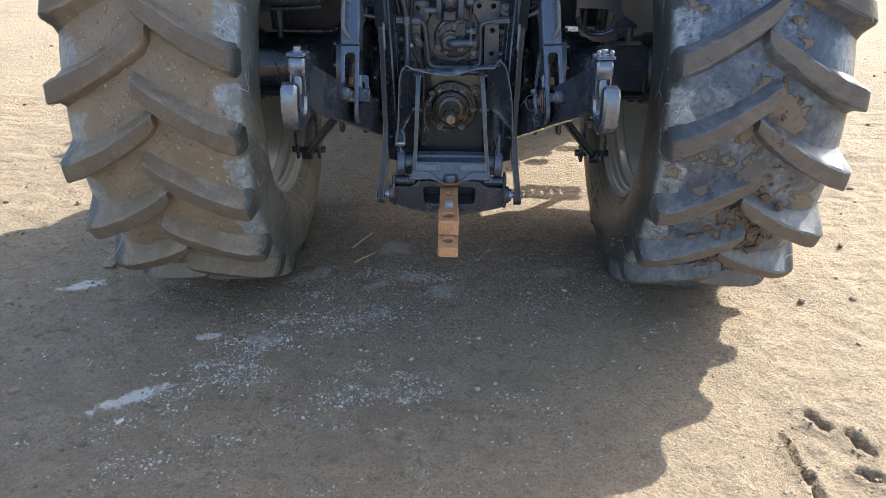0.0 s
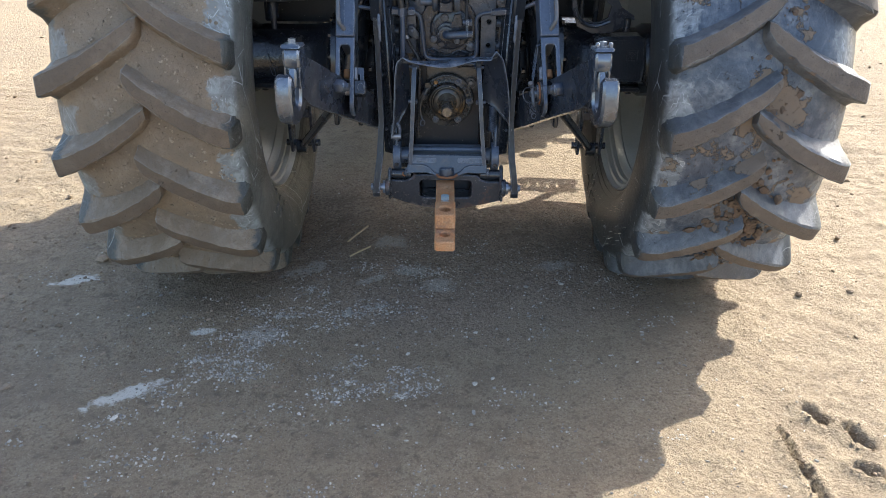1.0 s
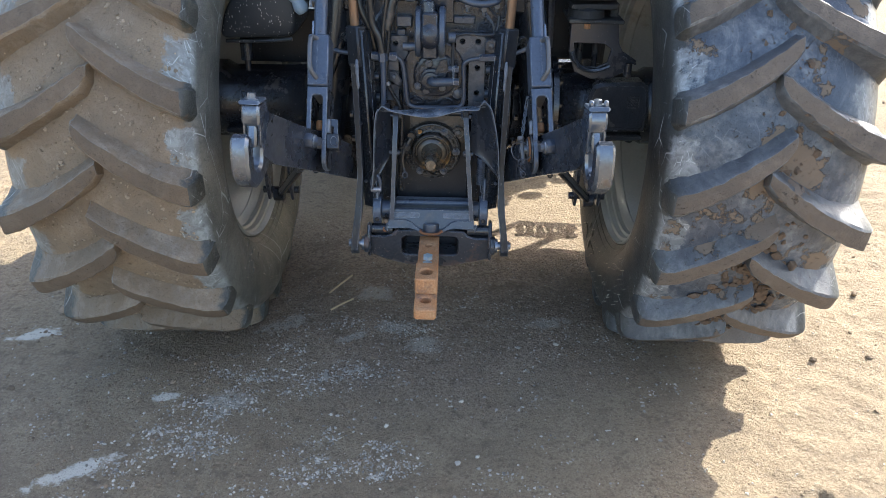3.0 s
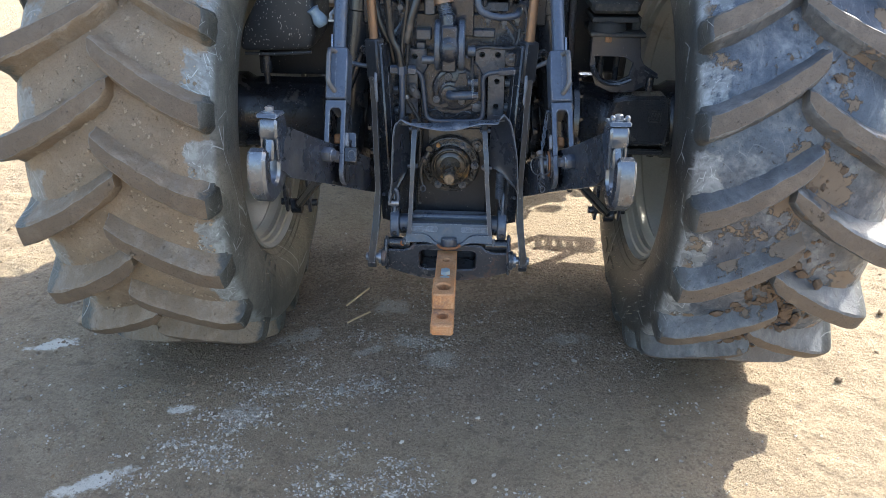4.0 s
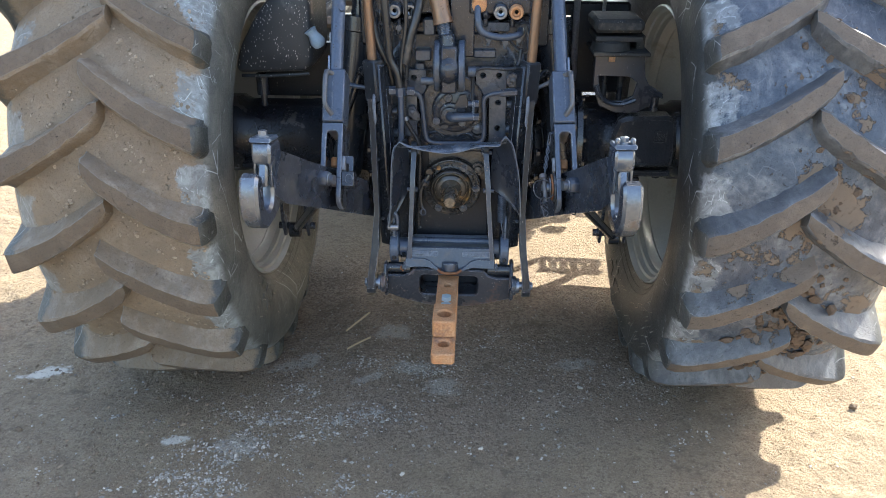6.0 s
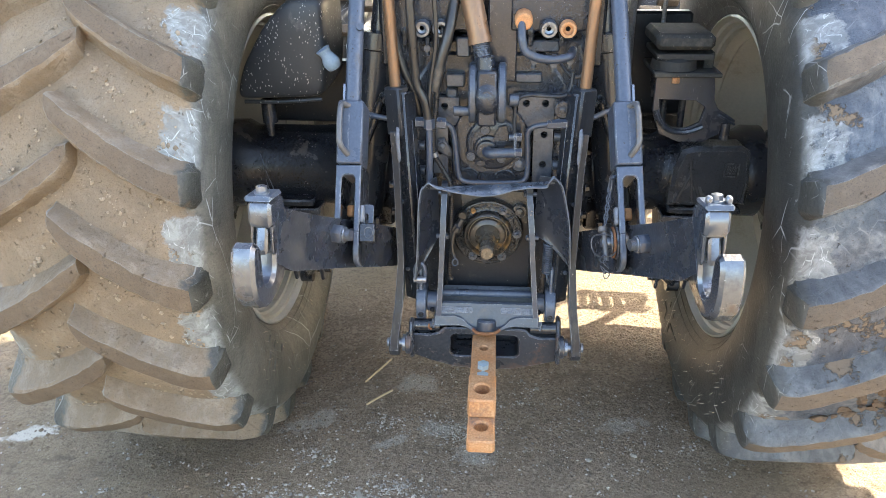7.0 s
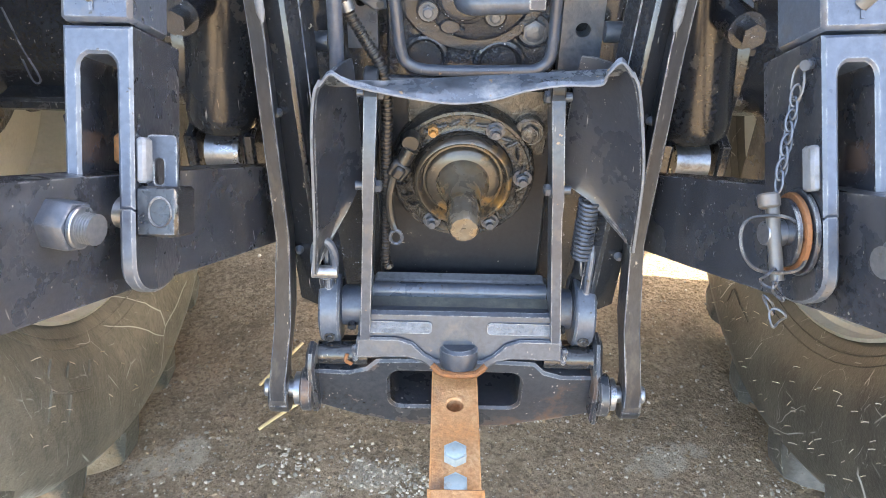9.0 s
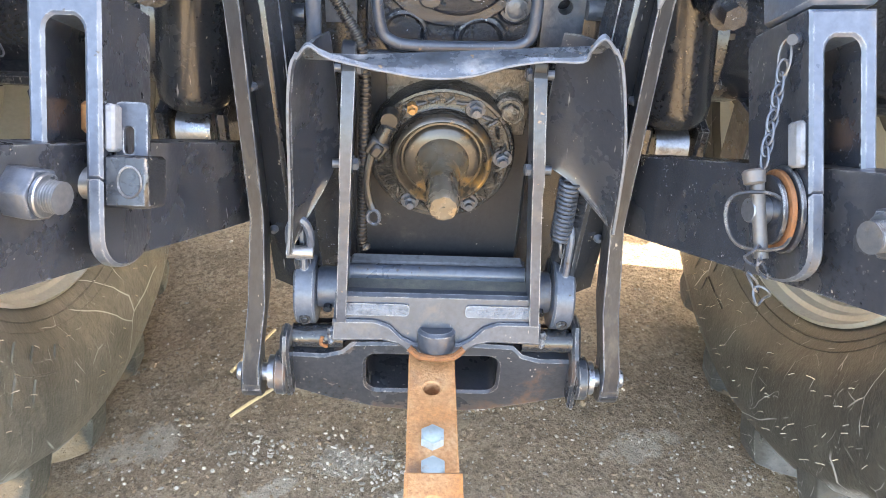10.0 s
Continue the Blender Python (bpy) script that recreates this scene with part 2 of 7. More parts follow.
def tyre_material(name, crown, wall, scuff, mud, mud_amount, worn, inner, inner_turn, outer_turn, rough, whole=False):
    """Rubber: a soiled crown, a darker wall with hairline scratches, a pale scuff in each gap by the shoulder, and stuck mud.

    inner is the way along x to the tractor; the turns give the middle of a gap by the inner and outer shoulder, in degrees."""
    m = bpy.data.materials.new(name)
    m.use_nodes = True
    n, l = m.node_tree.nodes, m.node_tree.links
    b = n["Principled BSDF"]
    tc = n.new("ShaderNodeTexCoord")
    sep = n.new("ShaderNodeSeparateXYZ")
    l.new(tc.outputs["Object"], sep.inputs[0])
    info = n.new("ShaderNodeObjectInfo")
    move = n.new("ShaderNodeVectorMath")
    move.operation = "MULTIPLY_ADD"
    l.new(info.outputs["Random"], move.inputs[0])
    move.inputs[1].default_value = (17.0, 23.0, 31.0) if not inner else (0, 0, 0)
    l.new(tc.outputs["Object"], move.inputs[2])
    place = move.outputs[0]

    def noise_node(s, detail=7.0, r=0.65, stretch=(1, 1, 1), twist=0.0, bend=0.0):
        mp = n.new("ShaderNodeMapping")
        mp.inputs["Scale"].default_value = stretch
        mp.inputs["Rotation"].default_value = (twist, twist, 0)
        l.new(place, mp.inputs[0])
        t = n.new("ShaderNodeTexNoise")
        t.inputs["Scale"].default_value, t.inputs["Detail"].default_value, t.inputs["Roughness"].default_value = s, detail, r
        t.inputs["Distortion"].default_value = bend
        l.new(mp.outputs[0], t.inputs["Vector"])
        return t.outputs["Fac"]

    def ramp(fac, a, c):
        r = n.new("ShaderNodeMapRange")
        r.inputs["From Min"].default_value, r.inputs["From Max"].default_value = a, c
        l.new(fac, r.inputs["Value"])
        return r.outputs[0]

    def maths(op, a, c):
        x = n.new("ShaderNodeMath")
        x.operation = op
        for sock, v in ((x.inputs[0], a), (x.inputs[1], c)):
            if isinstance(v, float):
                sock.default_value = v
            else:
                l.new(v, sock)
        return x.outputs[0]

    def mix(fac, a, c):
        x = n.new("ShaderNodeMix")
        x.data_type = "RGBA"
        l.new(fac, x.inputs[0])
        for sock, v in ((x.inputs[6], a), (x.inputs[7], c)):
            if isinstance(v, tuple):
                sock.default_value = (*v, 1)
            else:
                l.new(v, sock)
        return x.outputs[2]

    def hairline(s, thin, seed):
        """Thin scratches of one width: the bent borders of large cells, kept here and there."""
        warp = n.new("ShaderNodeTexNoise")
        warp.inputs["Scale"].default_value, warp.inputs["Detail"].default_value = s * 0.8, 2.0
        l.new(place, warp.inputs["Vector"])
        push = n.new("ShaderNodeVectorMath")
        push.operation = "MULTIPLY_ADD"
        l.new(warp.outputs["Color"], push.inputs[0])
        push.inputs[1].default_value = (0.45 / s,) * 3
        l.new(place, push.inputs[2])
        mp = n.new("ShaderNodeMapping")
        mp.inputs["Rotation"].default_value = (seed, 0.4, 0.3 * seed)
        mp.inputs["Location"].default_value = (seed, 2 * seed, seed)
        mp.inputs["Scale"].default_value = (1, 1, 0.45)
        l.new(push.outputs[0], mp.inputs[0])
        v = n.new("ShaderNodeTexVoronoi")
        v.feature = "DISTANCE_TO_EDGE"
        v.inputs["Scale"].default_value = s
        l.new(mp.outputs[0], v.inputs["Vector"])
        line = ramp(v.outputs["Distance"], thin * s, thin * s * 0.3)
        return maths("MULTIPLY", line, ramp(noise_node(s * 1.1, 3, 0.6, (1, 1, 1), seed + 1), 0.555, 0.6))

    off = maths("ABSOLUTE", sep.outputs["X"], 0.0)
    toward = maths("MULTIPLY", sep.outputs["X"], float(inner))
    around = maths("DEGREES", maths("ARCTAN2", sep.outputs["Z"], maths("MULTIPLY", sep.outputs["Y"], -1.0)), 0.0)
    reach = maths("SQRT", maths("ADD", maths("MULTIPLY", sep.outputs["Y"], sep.outputs["Y"]), maths("MULTIPLY", sep.outputs["Z"], sep.outputs["Z"])), 0.0)
    broad, mid, fine = noise_node(5), noise_node(16), noise_node(110, 4)
    grit = ramp(noise_node(70, 5, 0.75), 0.62, 0.68)
    col = mix(ramp(broad, 0.38, 0.62), crown[0], crown[1])
    col = mix(ramp(mid, 0.5, 0.75), col, crown[2])
    col = mix(maths("MULTIPLY", ramp(fine, 0.45, 0.75), 0.6), col, crown[1])
    grain = noise_node(300, 3, 0.7)
    col = mix(maths("MULTIPLY", ramp(grain, 0.54, 0.66), 0.55), col, tuple(0.45 * c for c in crown[1]))
    if worn:
        # pale patches in the colour: scuffs, and sky gloss painted in
        sky_sheen = maths("MULTIPLY", ramp(noise_node(4.5, 9, 0.72, (1.4, 0.8, 1.0), 0.4, 0.5), 0.44, 0.62), ramp(noise_node(45, 4, 0.6, (1, 0.3, 1), 0.6), 0.3, 0.62))
        col = mix(maths("MULTIPLY", sky_sheen, 0.6 * worn), col, scuff)
        for s, thin, seed in ((7.0, 0.0012, 3.1), (12.0, 0.001, 8.4), (20.0, 0.0008, 6.6)):
            col = mix(maths("MULTIPLY", hairline(s, thin, seed), 0.22 * worn), col, scuff)
        col = mix(maths("MULTIPLY", hairline(4.5, 0.0028, 5.7), 0.3), col, tuple(0.35 * c for c in crown[1]))
    side = mix(ramp(mid, 0.3, 0.7), wall[0], wall[1])
    film = 0.6 if inner > 0 else 0.18
    side = mix(maths("MULTIPLY", ramp(noise_node(5, 9, 0.72, (1, 1, 0.6), 0.2, 0.8), 0.44, 0.64), film), side, (0.25, 0.235, 0.195))
    side = mix(maths("MULTIPLY", ramp(fine, 0.5, 0.7), 0.4), side, tuple(0.5 * c for c in wall[0]))
    for s, thin, seed, much in ((2.4, 0.0013, 2.1, 0.75), (3.6, 0.0012, 1.2, 0.7), (5.5, 0.001, 3.7, 0.65), (9.0, 0.0008, 5.2, 0.5), (24.0, 0.0005, 9.1, 0.35)):
        side = mix(maths("MULTIPLY", hairline(s, thin, seed), much), side, tuple(1.1 * c for c in scuff))
    edge = maths("ADD", off, maths("MULTIPLY", maths("SUBTRACT", mid, 0.5), 0.1))
    wallness = ramp(edge, 0.45, 0.47) if whole else maths("MAXIMUM", ramp(edge, 0.262, 0.28), ramp(reach, 0.745, 0.725))
    col = mix(wallness, col, side)
    web = maths("MAXIMUM", hairline(13.0, 0.0011, 1.3), maths("MAXIMUM", hairline(21.0, 0.0009, 4.4), hairline(30.0, 0.0008, 6.1))) if inner else None
    for sense, turn, share in ((1.0, inner_turn, 1.0), (-1.0, outer_turn, 0.7)) if inner else ():
        lane = maths("MULTIPLY", toward, sense)
        wob = maths("MULTIPLY", maths("SUBTRACT", noise_node(9, 7, 0.72), 0.5), 1.0)
        lane_w = maths("ADD", lane, maths("MULTIPLY", wob, 0.16))
        band = maths("MULTIPLY", ramp(lane_w, 0.212, 0.222), ramp(lane, 0.3, 0.285))
        step = maths("PINGPONG", maths("ADD", around, 360.0 + 9.0 - turn), 9.0)
        gap = ramp(maths("ADD", step, maths("MULTIPLY", wob, 9.0)), 3.6, 4.4)
        patch = maths("MULTIPLY", maths("MULTIPLY", maths("MULTIPLY", band, gap), share), ramp(reach, 0.7, 0.72))
        scr = mix(ramp(noise_node(60, 5, 0.7, (0.35, 0.8, 0.4), 0.7, 0.8), 0.44, 0.62), tuple(0.45 * c for c in scuff), tuple(0.8 * c for c in scuff))
        scr = mix(maths("MULTIPLY", web, 0.9), scr, tuple(1.25 * c for c in scuff))
        thin_out = ramp(noise_node(22, 6, 0.7), 0.34, 0.44)
        col = mix(maths("MULTIPLY", maths("MULTIPLY", patch, thin_out), 0.8), col, scr)
    if not inner:
        soft_edge, flat_face, dot = n.new("ShaderNodeBevel"), n.new("ShaderNodeNewGeometry"), n.new("ShaderNodeVectorMath")
        soft_edge.samples = 3
        soft_edge.inputs["Radius"].default_value = 0.004
        dot.operation = "DOT_PRODUCT"
        l.new(soft_edge.outputs[0], dot.inputs[0])
        l.new(flat_face.outputs["Normal"], dot.inputs[1])
        rubbed = maths("MULTIPLY", ramp(dot.outputs["Value"], 0.98, 0.9), ramp(noise_node(26, 6, 0.7), 0.42, 0.56))
        col = mix(maths("MULTIPLY", rubbed, 0.6), col, tuple(0.8 * c for c in scuff))
    stuck = ramp(noise_node(4.2, 9, 0.7), 0.7 - 0.25 * mud_amount, 0.715 - 0.25 * mud_amount)
    stuck = maths("MULTIPLY", stuck, maths("SUBTRACT", 1.0, wallness))
    clots = maths("MULTIPLY", grit, maths("SUBTRACT", 1.0, wallness))
    col = mix(stuck, col, mud)
    col = mix(maths("MULTIPLY", clots, 0.6), col, tuple(0.65 * c for c in mud))
    l.new(col, b.inputs["Base Color"])
    rr = n.new("ShaderNodeMix")
    l.new(stuck, rr.inputs[0])
    rr.inputs[2].default_value, rr.inputs[3].default_value = rough, 0.93
    sheen_wall = n.new("ShaderNodeMix")
    l.new(wallness, sheen_wall.inputs[0])
    l.new(rr.outputs[0], sheen_wall.inputs[2])
    sheen_wall.inputs[3].default_value = 0.42
    l.new(sheen_wall.outputs[0], b.inputs["Roughness"])
    height = maths("ADD", maths("MULTIPLY", stuck, 0.8), maths("ADD", maths("MULTIPLY", fine, 0.35), maths("MULTIPLY", clots, 0.4)))
    bp = n.new("ShaderNodeBump")
    bp.inputs["Strength"].default_value, bp.inputs["Distance"].default_value = 1.0, 0.004 if worn > 0.4 else 0.009
    l.new(height, bp.inputs["Height"])
    l.new(bp.outputs[0], b.inputs["Normal"])
    return m


MUD_RUBBER = tyre_material("muddy_tyre_rubber", ((0.29, 0.213, 0.138), (0.22, 0.164, 0.112), (0.33, 0.258, 0.185)), ((0.056, 0.059, 0.053), (0.1, 0.102, 0.091)), (0.46, 0.5, 0.5),
                           (0.31, 0.235, 0.155), 0.12, 0.0, 1, 7.5, 0.1, 0.75)
DUST_RUBBER = tyre_material("dusty_tyre_rubber", ((0.078, 0.092, 0.118), (0.054, 0.064, 0.083), (0.13, 0.145, 0.168)), ((0.028, 0.028, 0.027), (0.05, 0.049, 0.045)), (0.46, 0.47, 0.47),
                            (0.2, 0.148, 0.105), 0.55, 0.6, -1, 7.5, 0.8, 0.27)
MUD_LUG = tyre_material("muddy_lug_rubber", ((0.172, 0.122, 0.08), (0.135, 0.098, 0.066), (0.21, 0.155, 0.106)), ((0.075, 0.078, 0.073), (0.12, 0.122, 0.115)), (0.36, 0.38, 0.37),
                        (0.2, 0.155, 0.11), 0.2, 0.0, 0, 0, 0, 0.8, True)
MUD_FLANK = tyre_material("muddy_lug_flank", ((0.24, 0.178, 0.118), (0.19, 0.142, 0.096), (0.34, 0.28, 0.21)), ((0.036, 0.04, 0.037), (0.068, 0.073, 0.067)), (0.42, 0.44, 0.43),
                          (0.3, 0.23, 0.155), 0.2, 0.25, 0, 0, 0, 0.75)
DUST_LUG = tyre_material("dusty_lug_rubber", ((0.165, 0.128, 0.096), (0.125, 0.098, 0.076), (0.22, 0.17, 0.128)), ((0.032, 0.033, 0.033), (0.058, 0.058, 0.055)), (0.36, 0.36, 0.35),
                         (0.17, 0.125, 0.09), 0.25, 0.0, 0, 0, 0, 0.8, True)
DUST_FLANK = tyre_material("dusty_lug_flank", ((0.1, 0.102, 0.108), (0.07, 0.072, 0.078), (0.17, 0.165, 0.16)), ((0.04, 0.041, 0.04), (0.075, 0.074, 0.07)), (0.46, 0.46, 0.45),
                           (0.2, 0.15, 0.11), 0.45, 0.5, 0, 0, 0, 0.45)


def ground_material():
    m = bpy.data.materials.new("packed_clay")
    m.use_nodes = True
    n, l = m.node_tree.nodes, m.node_tree.links
    b = n["Principled BSDF"]
    tc = n.new("ShaderNodeTexCoord")

    def noise_node(s, detail=8.0, rough=0.65):
        t = n.new("ShaderNodeTexNoise")
        t.inputs["Scale"].default_value, t.inputs["Detail"].default_value, t.inputs["Roughness"].default_value = s, detail, rough
        l.new(tc.outputs["Object"], t.inputs["Vector"])
        return t.outputs["Fac"]

    def ramp(fac, a, c):
        r = n.new("ShaderNodeMapRange")
        r.inputs["From Min"].default_value, r.inputs["From Max"].default_value = a, c
        l.new(fac, r.inputs["Value"])
        return r.outputs[0]

    def mix(fac, a, c):
        x = n.new("ShaderNodeMix")
        x.data_type = "RGBA"
        l.new(fac, x.inputs[0])
        for sock, v in ((x.inputs[6], a), (x.inputs[7], c)):
            if isinstance(v, tuple):
                sock.default_value = (*v, 1)
            else:
                l.new(v, sock)
        return x.outputs[2]

    broad, mid, grit = noise_node(1.1), noise_node(7.0), noise_node(90.0, 5.0, 0.7)
    crumb = noise_node(38.0, 6.0, 0.7)
    col = mix(ramp(broad, 0.35, 0.65), (0.330, 0.248, 0.154), (0.246, 0.184, 0.119))
    col = mix(ramp(mid, 0.42, 0.68), col, (0.366, 0.282, 0.180))
    col = mix(ramp(crumb, 0.52, 0.68), col, (0.224, 0.165, 0.105))
    col = mix(ramp(grit, 0.5, 0.66), col, (0.179, 0.131, 0.084))
    # soil between the wheels: browner, and lightened in colour against the shade there
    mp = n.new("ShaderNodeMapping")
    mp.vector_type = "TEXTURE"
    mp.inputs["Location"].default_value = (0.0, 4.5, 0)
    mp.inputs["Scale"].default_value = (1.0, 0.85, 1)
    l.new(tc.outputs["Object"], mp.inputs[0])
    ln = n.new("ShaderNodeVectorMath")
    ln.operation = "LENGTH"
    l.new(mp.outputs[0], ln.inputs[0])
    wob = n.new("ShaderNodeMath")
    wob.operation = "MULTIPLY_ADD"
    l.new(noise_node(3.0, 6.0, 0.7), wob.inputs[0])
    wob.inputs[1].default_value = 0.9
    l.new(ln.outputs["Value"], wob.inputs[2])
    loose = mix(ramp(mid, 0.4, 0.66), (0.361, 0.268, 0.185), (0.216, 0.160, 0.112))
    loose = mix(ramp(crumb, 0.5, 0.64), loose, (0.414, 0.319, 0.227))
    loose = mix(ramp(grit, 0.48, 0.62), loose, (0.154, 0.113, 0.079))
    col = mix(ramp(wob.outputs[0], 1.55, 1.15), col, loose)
    grain = noise_node(230.0, 4.0, 0.75)
    col = mix(ramp(grain, 0.54, 0.72), col, (0.180, 0.134, 0.091))
    col = mix(ramp(grain, 0.435, 0.31), col, (0.465, 0.377, 0.270))
    clump = noise_node(17.0, 7.0, 0.7)
    col = mix(ramp(clump, 0.55, 0.68), col, (0.170, 0.124, 0.081))
    v = n.new("ShaderNodeTexVoronoi")
    v.inputs["Scale"].default_value = 150
    l.new(tc.outputs["Object"], v.inputs["Vector"])
    speck = ramp(v.outputs["Distance"], 0.2, 0.12)
    sel = ramp(noise_node(11.0, 4.0), 0.56, 0.62)
    mul = n.new("ShaderNodeMath")
    mul.operation = "MULTIPLY"
    l.new(speck, mul.inputs[0])
    l.new(sel, mul.inputs[1])
    col = mix(mul.outputs[0], col, (0.446, 0.403, 0.339))
    # lime spilt in streaks
    for x, y, turn, length, width in ((-1.06, 3.37, 33, 0.17, 0.045), (-1.55, 4.09, 20, 0.13, 0.05), (-0.91, 3.73, 20, 0.07, 0.035), (-0.69, 3.72, 10, 0.1, 0.07), (-0.02, 4.08, 0, 0.09, 0.07),
                                      (-0.6, 4.25, 15, 0.14, 0.07), (-0.25, 4.45, 0, 0.12, 0.08), (-0.16, 4.19, 10, 0.1, 0.05), (0.47, 4.25, 20, 0.11, 0.055), (-0.31, 4.12, 30, 0.09, 0.03)):
        mp = n.new("ShaderNodeMapping")
        mp.vector_type = "TEXTURE"
        mp.inputs["Location"].default_value = (x, y, 0)
        mp.inputs["Rotation"].default_value = (0, 0, radians(turn))
        mp.inputs["Scale"].default_value = (length, width, 1)
        l.new(tc.outputs["Object"], mp.inputs[0])
        ln = n.new("ShaderNodeVectorMath")
        ln.operation = "LENGTH"
        l.new(mp.outputs[0], ln.inputs[0])
        add = n.new("ShaderNodeMath")
        add.operation = "MULTIPLY_ADD"
        l.new(noise_node(16.0, 6.0, 0.75), add.inputs[0])
        add.inputs[1].default_value = 2.4
        l.new(ln.outputs["Value"], add.inputs[2])
        fade = n.new("ShaderNodeMath")
        fade.operation = "MULTIPLY"
        l.new(ramp(add.outputs[0], 2.0, 1.7), fade.inputs[0])
        fade.inputs[1].default_value = 0.95 if x < -0.9 else 0.32
        col = mix(fade.outputs[0], col, (0.68, 0.63, 0.54))
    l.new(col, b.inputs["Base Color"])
    b.inputs["Roughness"].default_value = 0.92
    bump_a, bump_b = n.new("ShaderNodeBump"), n.new("ShaderNodeBump")
    bump_a.inputs["Strength"].default_value, bump_a.inputs["Distance"].default_value = 1.0, 0.02
    bump_b.inputs["Strength"].default_value, bump_b.inputs["Distance"].default_value = 1.0, 0.0055
    l.new(crumb, bump_a.inputs["Height"])
    l.new(grit, bump_b.inputs["Height"])
    l.new(bump_a.outputs[0], bump_b.inputs["Normal"])
    l.new(bump_b.outputs[0], b.inputs["Normal"])
    return m


CLAY = ground_material()


# ---- mesh helpers ----
def part(name, bm, mat, parent=None, label="", smooth=True, bevel=0.0):
    """One mesh object from a bmesh, under its thing."""
    if bevel:
        sharp = [e for e in bm.edges if len(e.link_faces) == 2 and e.calc_face_angle(0) > 0.6]
        bmesh.ops.bevel(bm, geom=sharp, offset=bevel, segments=1, affect="EDGES", clamp_overlap=True)
    bmesh.ops.recalc_face_normals(bm, faces=bm.faces)
    me = bpy.data.meshes.new(name)
    bm.to_mesh(me)
    bm.free()
    for x in (mat if isinstance(mat, (list, tuple)) else (mat,)):
        me.materials.append(x)
    if smooth:
        me.shade_smooth()
        me.set_sharp_from_angle(angle=radians(38))
    ob = new(name, me)
    ob.parent = parent
    if parent is not None and parent.parent is None:
        ob.matrix_parent_inverse = Matrix.Translation(-parent.location)
    if label:
        tagged(ob, label)
    return ob


def box(bm, c, s, m=None):
    """A box with centre c and size s, turned by m about its centre."""
    t = Matrix.Translation(c) @ (m.to_4x4() if m else Matrix()) @ Matrix.Diagonal((*s, 1))
    bmesh.ops.create_cube(bm, size=1, matrix=t)
    return bm


def rod(bm, a, b, r, r2=None, seg=20):
    """A cylinder or cone from a to b."""
    a, b = Vector(a), Vector(b)
    d = b - a
    t = Matrix.Translation((a + b) / 2) @ d.to_track_quat("Z", "Y").to_matrix().to_4x4()
    bmesh.ops.create_cone(bm, cap_ends=True, segments=seg, radius1=r, radius2=r if r2 is None else r2, depth=d.length, matrix=t)
    return bm


def smooth_path(points, step=5):
    """Points along a Catmull-Rom line through the given ones."""
    p = [Vector(q) for q in points]
    p = [2 * p[0] - p[1]] + p + [2 * p[-1] - p[-2]]
    out = []
    for i in range(1, len(p) - 2):
        for k in range(step):
            t = k / step
            out.append(0.5 * (2 * p[i] + (p[i + 1] - p[i - 1]) * t + (2 * p[i - 1] - 5 * p[i] + 4 * p[i + 1] - p[i + 2]) * t * t
                              + (3 * p[i] - p[i - 1] - 3 * p[i + 1] + p[i + 2]) * t ** 3))
    return out + [p[-2]]


def even_path(points, gap):
    """The same line walked at even steps."""
    p = smooth_path(points, 20)
    out, left = [p[0]], gap
    for a, b in zip(p, p[1:]):
        d, done = (b - a).length, 0.0
        while d - done >= left:
            done += left
            out.append(a.lerp(b, done / d))
            left = gap
        left -= d - done
    return out


def sweep(bm, points, r, seg=10, closed=False, ripple=0.0):
    """A round tube along points; ripple makes it corrugated."""
    pts = [Vector(q) for q in points]
    rings, n = [], len(pts)
    side = None
    for i, q in enumerate(pts):
        d = (pts[(i + 1) % n] - pts[i - 1]) if closed else (pts[min(i + 1, n - 1)] - pts[max(i - 1, 0)])
        d.normalize()
        if side is None:
            side = d.orthogonal().normalized()
        side = (side - d * side.dot(d)).normalized()
        up = d.cross(side)
        rr = (r[i] if isinstance(r, (list, tuple)) else r) + (ripple if i % 4 < 2 else 0)
        rings.append([bm.verts.new(q + rr * (math.cos(a) * side + math.sin(a) * up)) for a in (2 * math.pi * k / seg for k in range(seg))])
    for i in range(n if closed else n - 1):
        a, b = rings[i], rings[(i + 1) % n]
        for k in range(seg):
            bm.faces.new((a[k], a[(k + 1) % seg], b[(k + 1) % seg], b[k]))
    if not closed:
        bm.faces.new(rings[0][::-1])
        bm.faces.new(rings[-1])
    return bm


def prism(bm, outline, depth, m, holes=()):
    """A flat plate: the outline in x, y of m, and its depth along m's z, centred; holes are outlines too."""
    loops = [outline, *holes]
    edges, verts = [], []
    for lp in loops:
        vs = [bm.verts.new(m @ Vector((x, y, -depth / 2))) for x, y in lp]
        verts += vs
        edges += [bm.edges.new((vs[i], vs[(i + 1) % len(vs)])) for i in range(len(vs))]
    if holes:
        faces = [f for f in bmesh.ops.triangle_fill(bm, edges=edges, use_beauty=True)["geom"] if isinstance(f, bmesh.types.BMFace)]
    else:
        faces = [bm.faces.new(verts)]
    r = bmesh.ops.extrude_face_region(bm, geom=faces)
    off = (m.to_3x3() @ Vector((0, 0, 1))).normalized() * depth
    for v in r["geom"]:
        if isinstance(v, bmesh.types.BMVert):
            v.co += off
    return bm


def rounded(w, h, r, n=4, cx=0.0, cy=0.0):
    """The outline of a rectangle with round corners."""
    out = []
    for sx, sy, a0 in ((1, 1, 0), (-1, 1, 90), (-1, -1, 180), (1, -1, 270)):
        for k in range(n + 1):
            a = radians(a0 + 90 * k / n)
            out.append((cx + sx * (w / 2 - r) + r * math.cos(a), cy + sy * (h / 2 - r) + r * math.sin(a)))
    return out


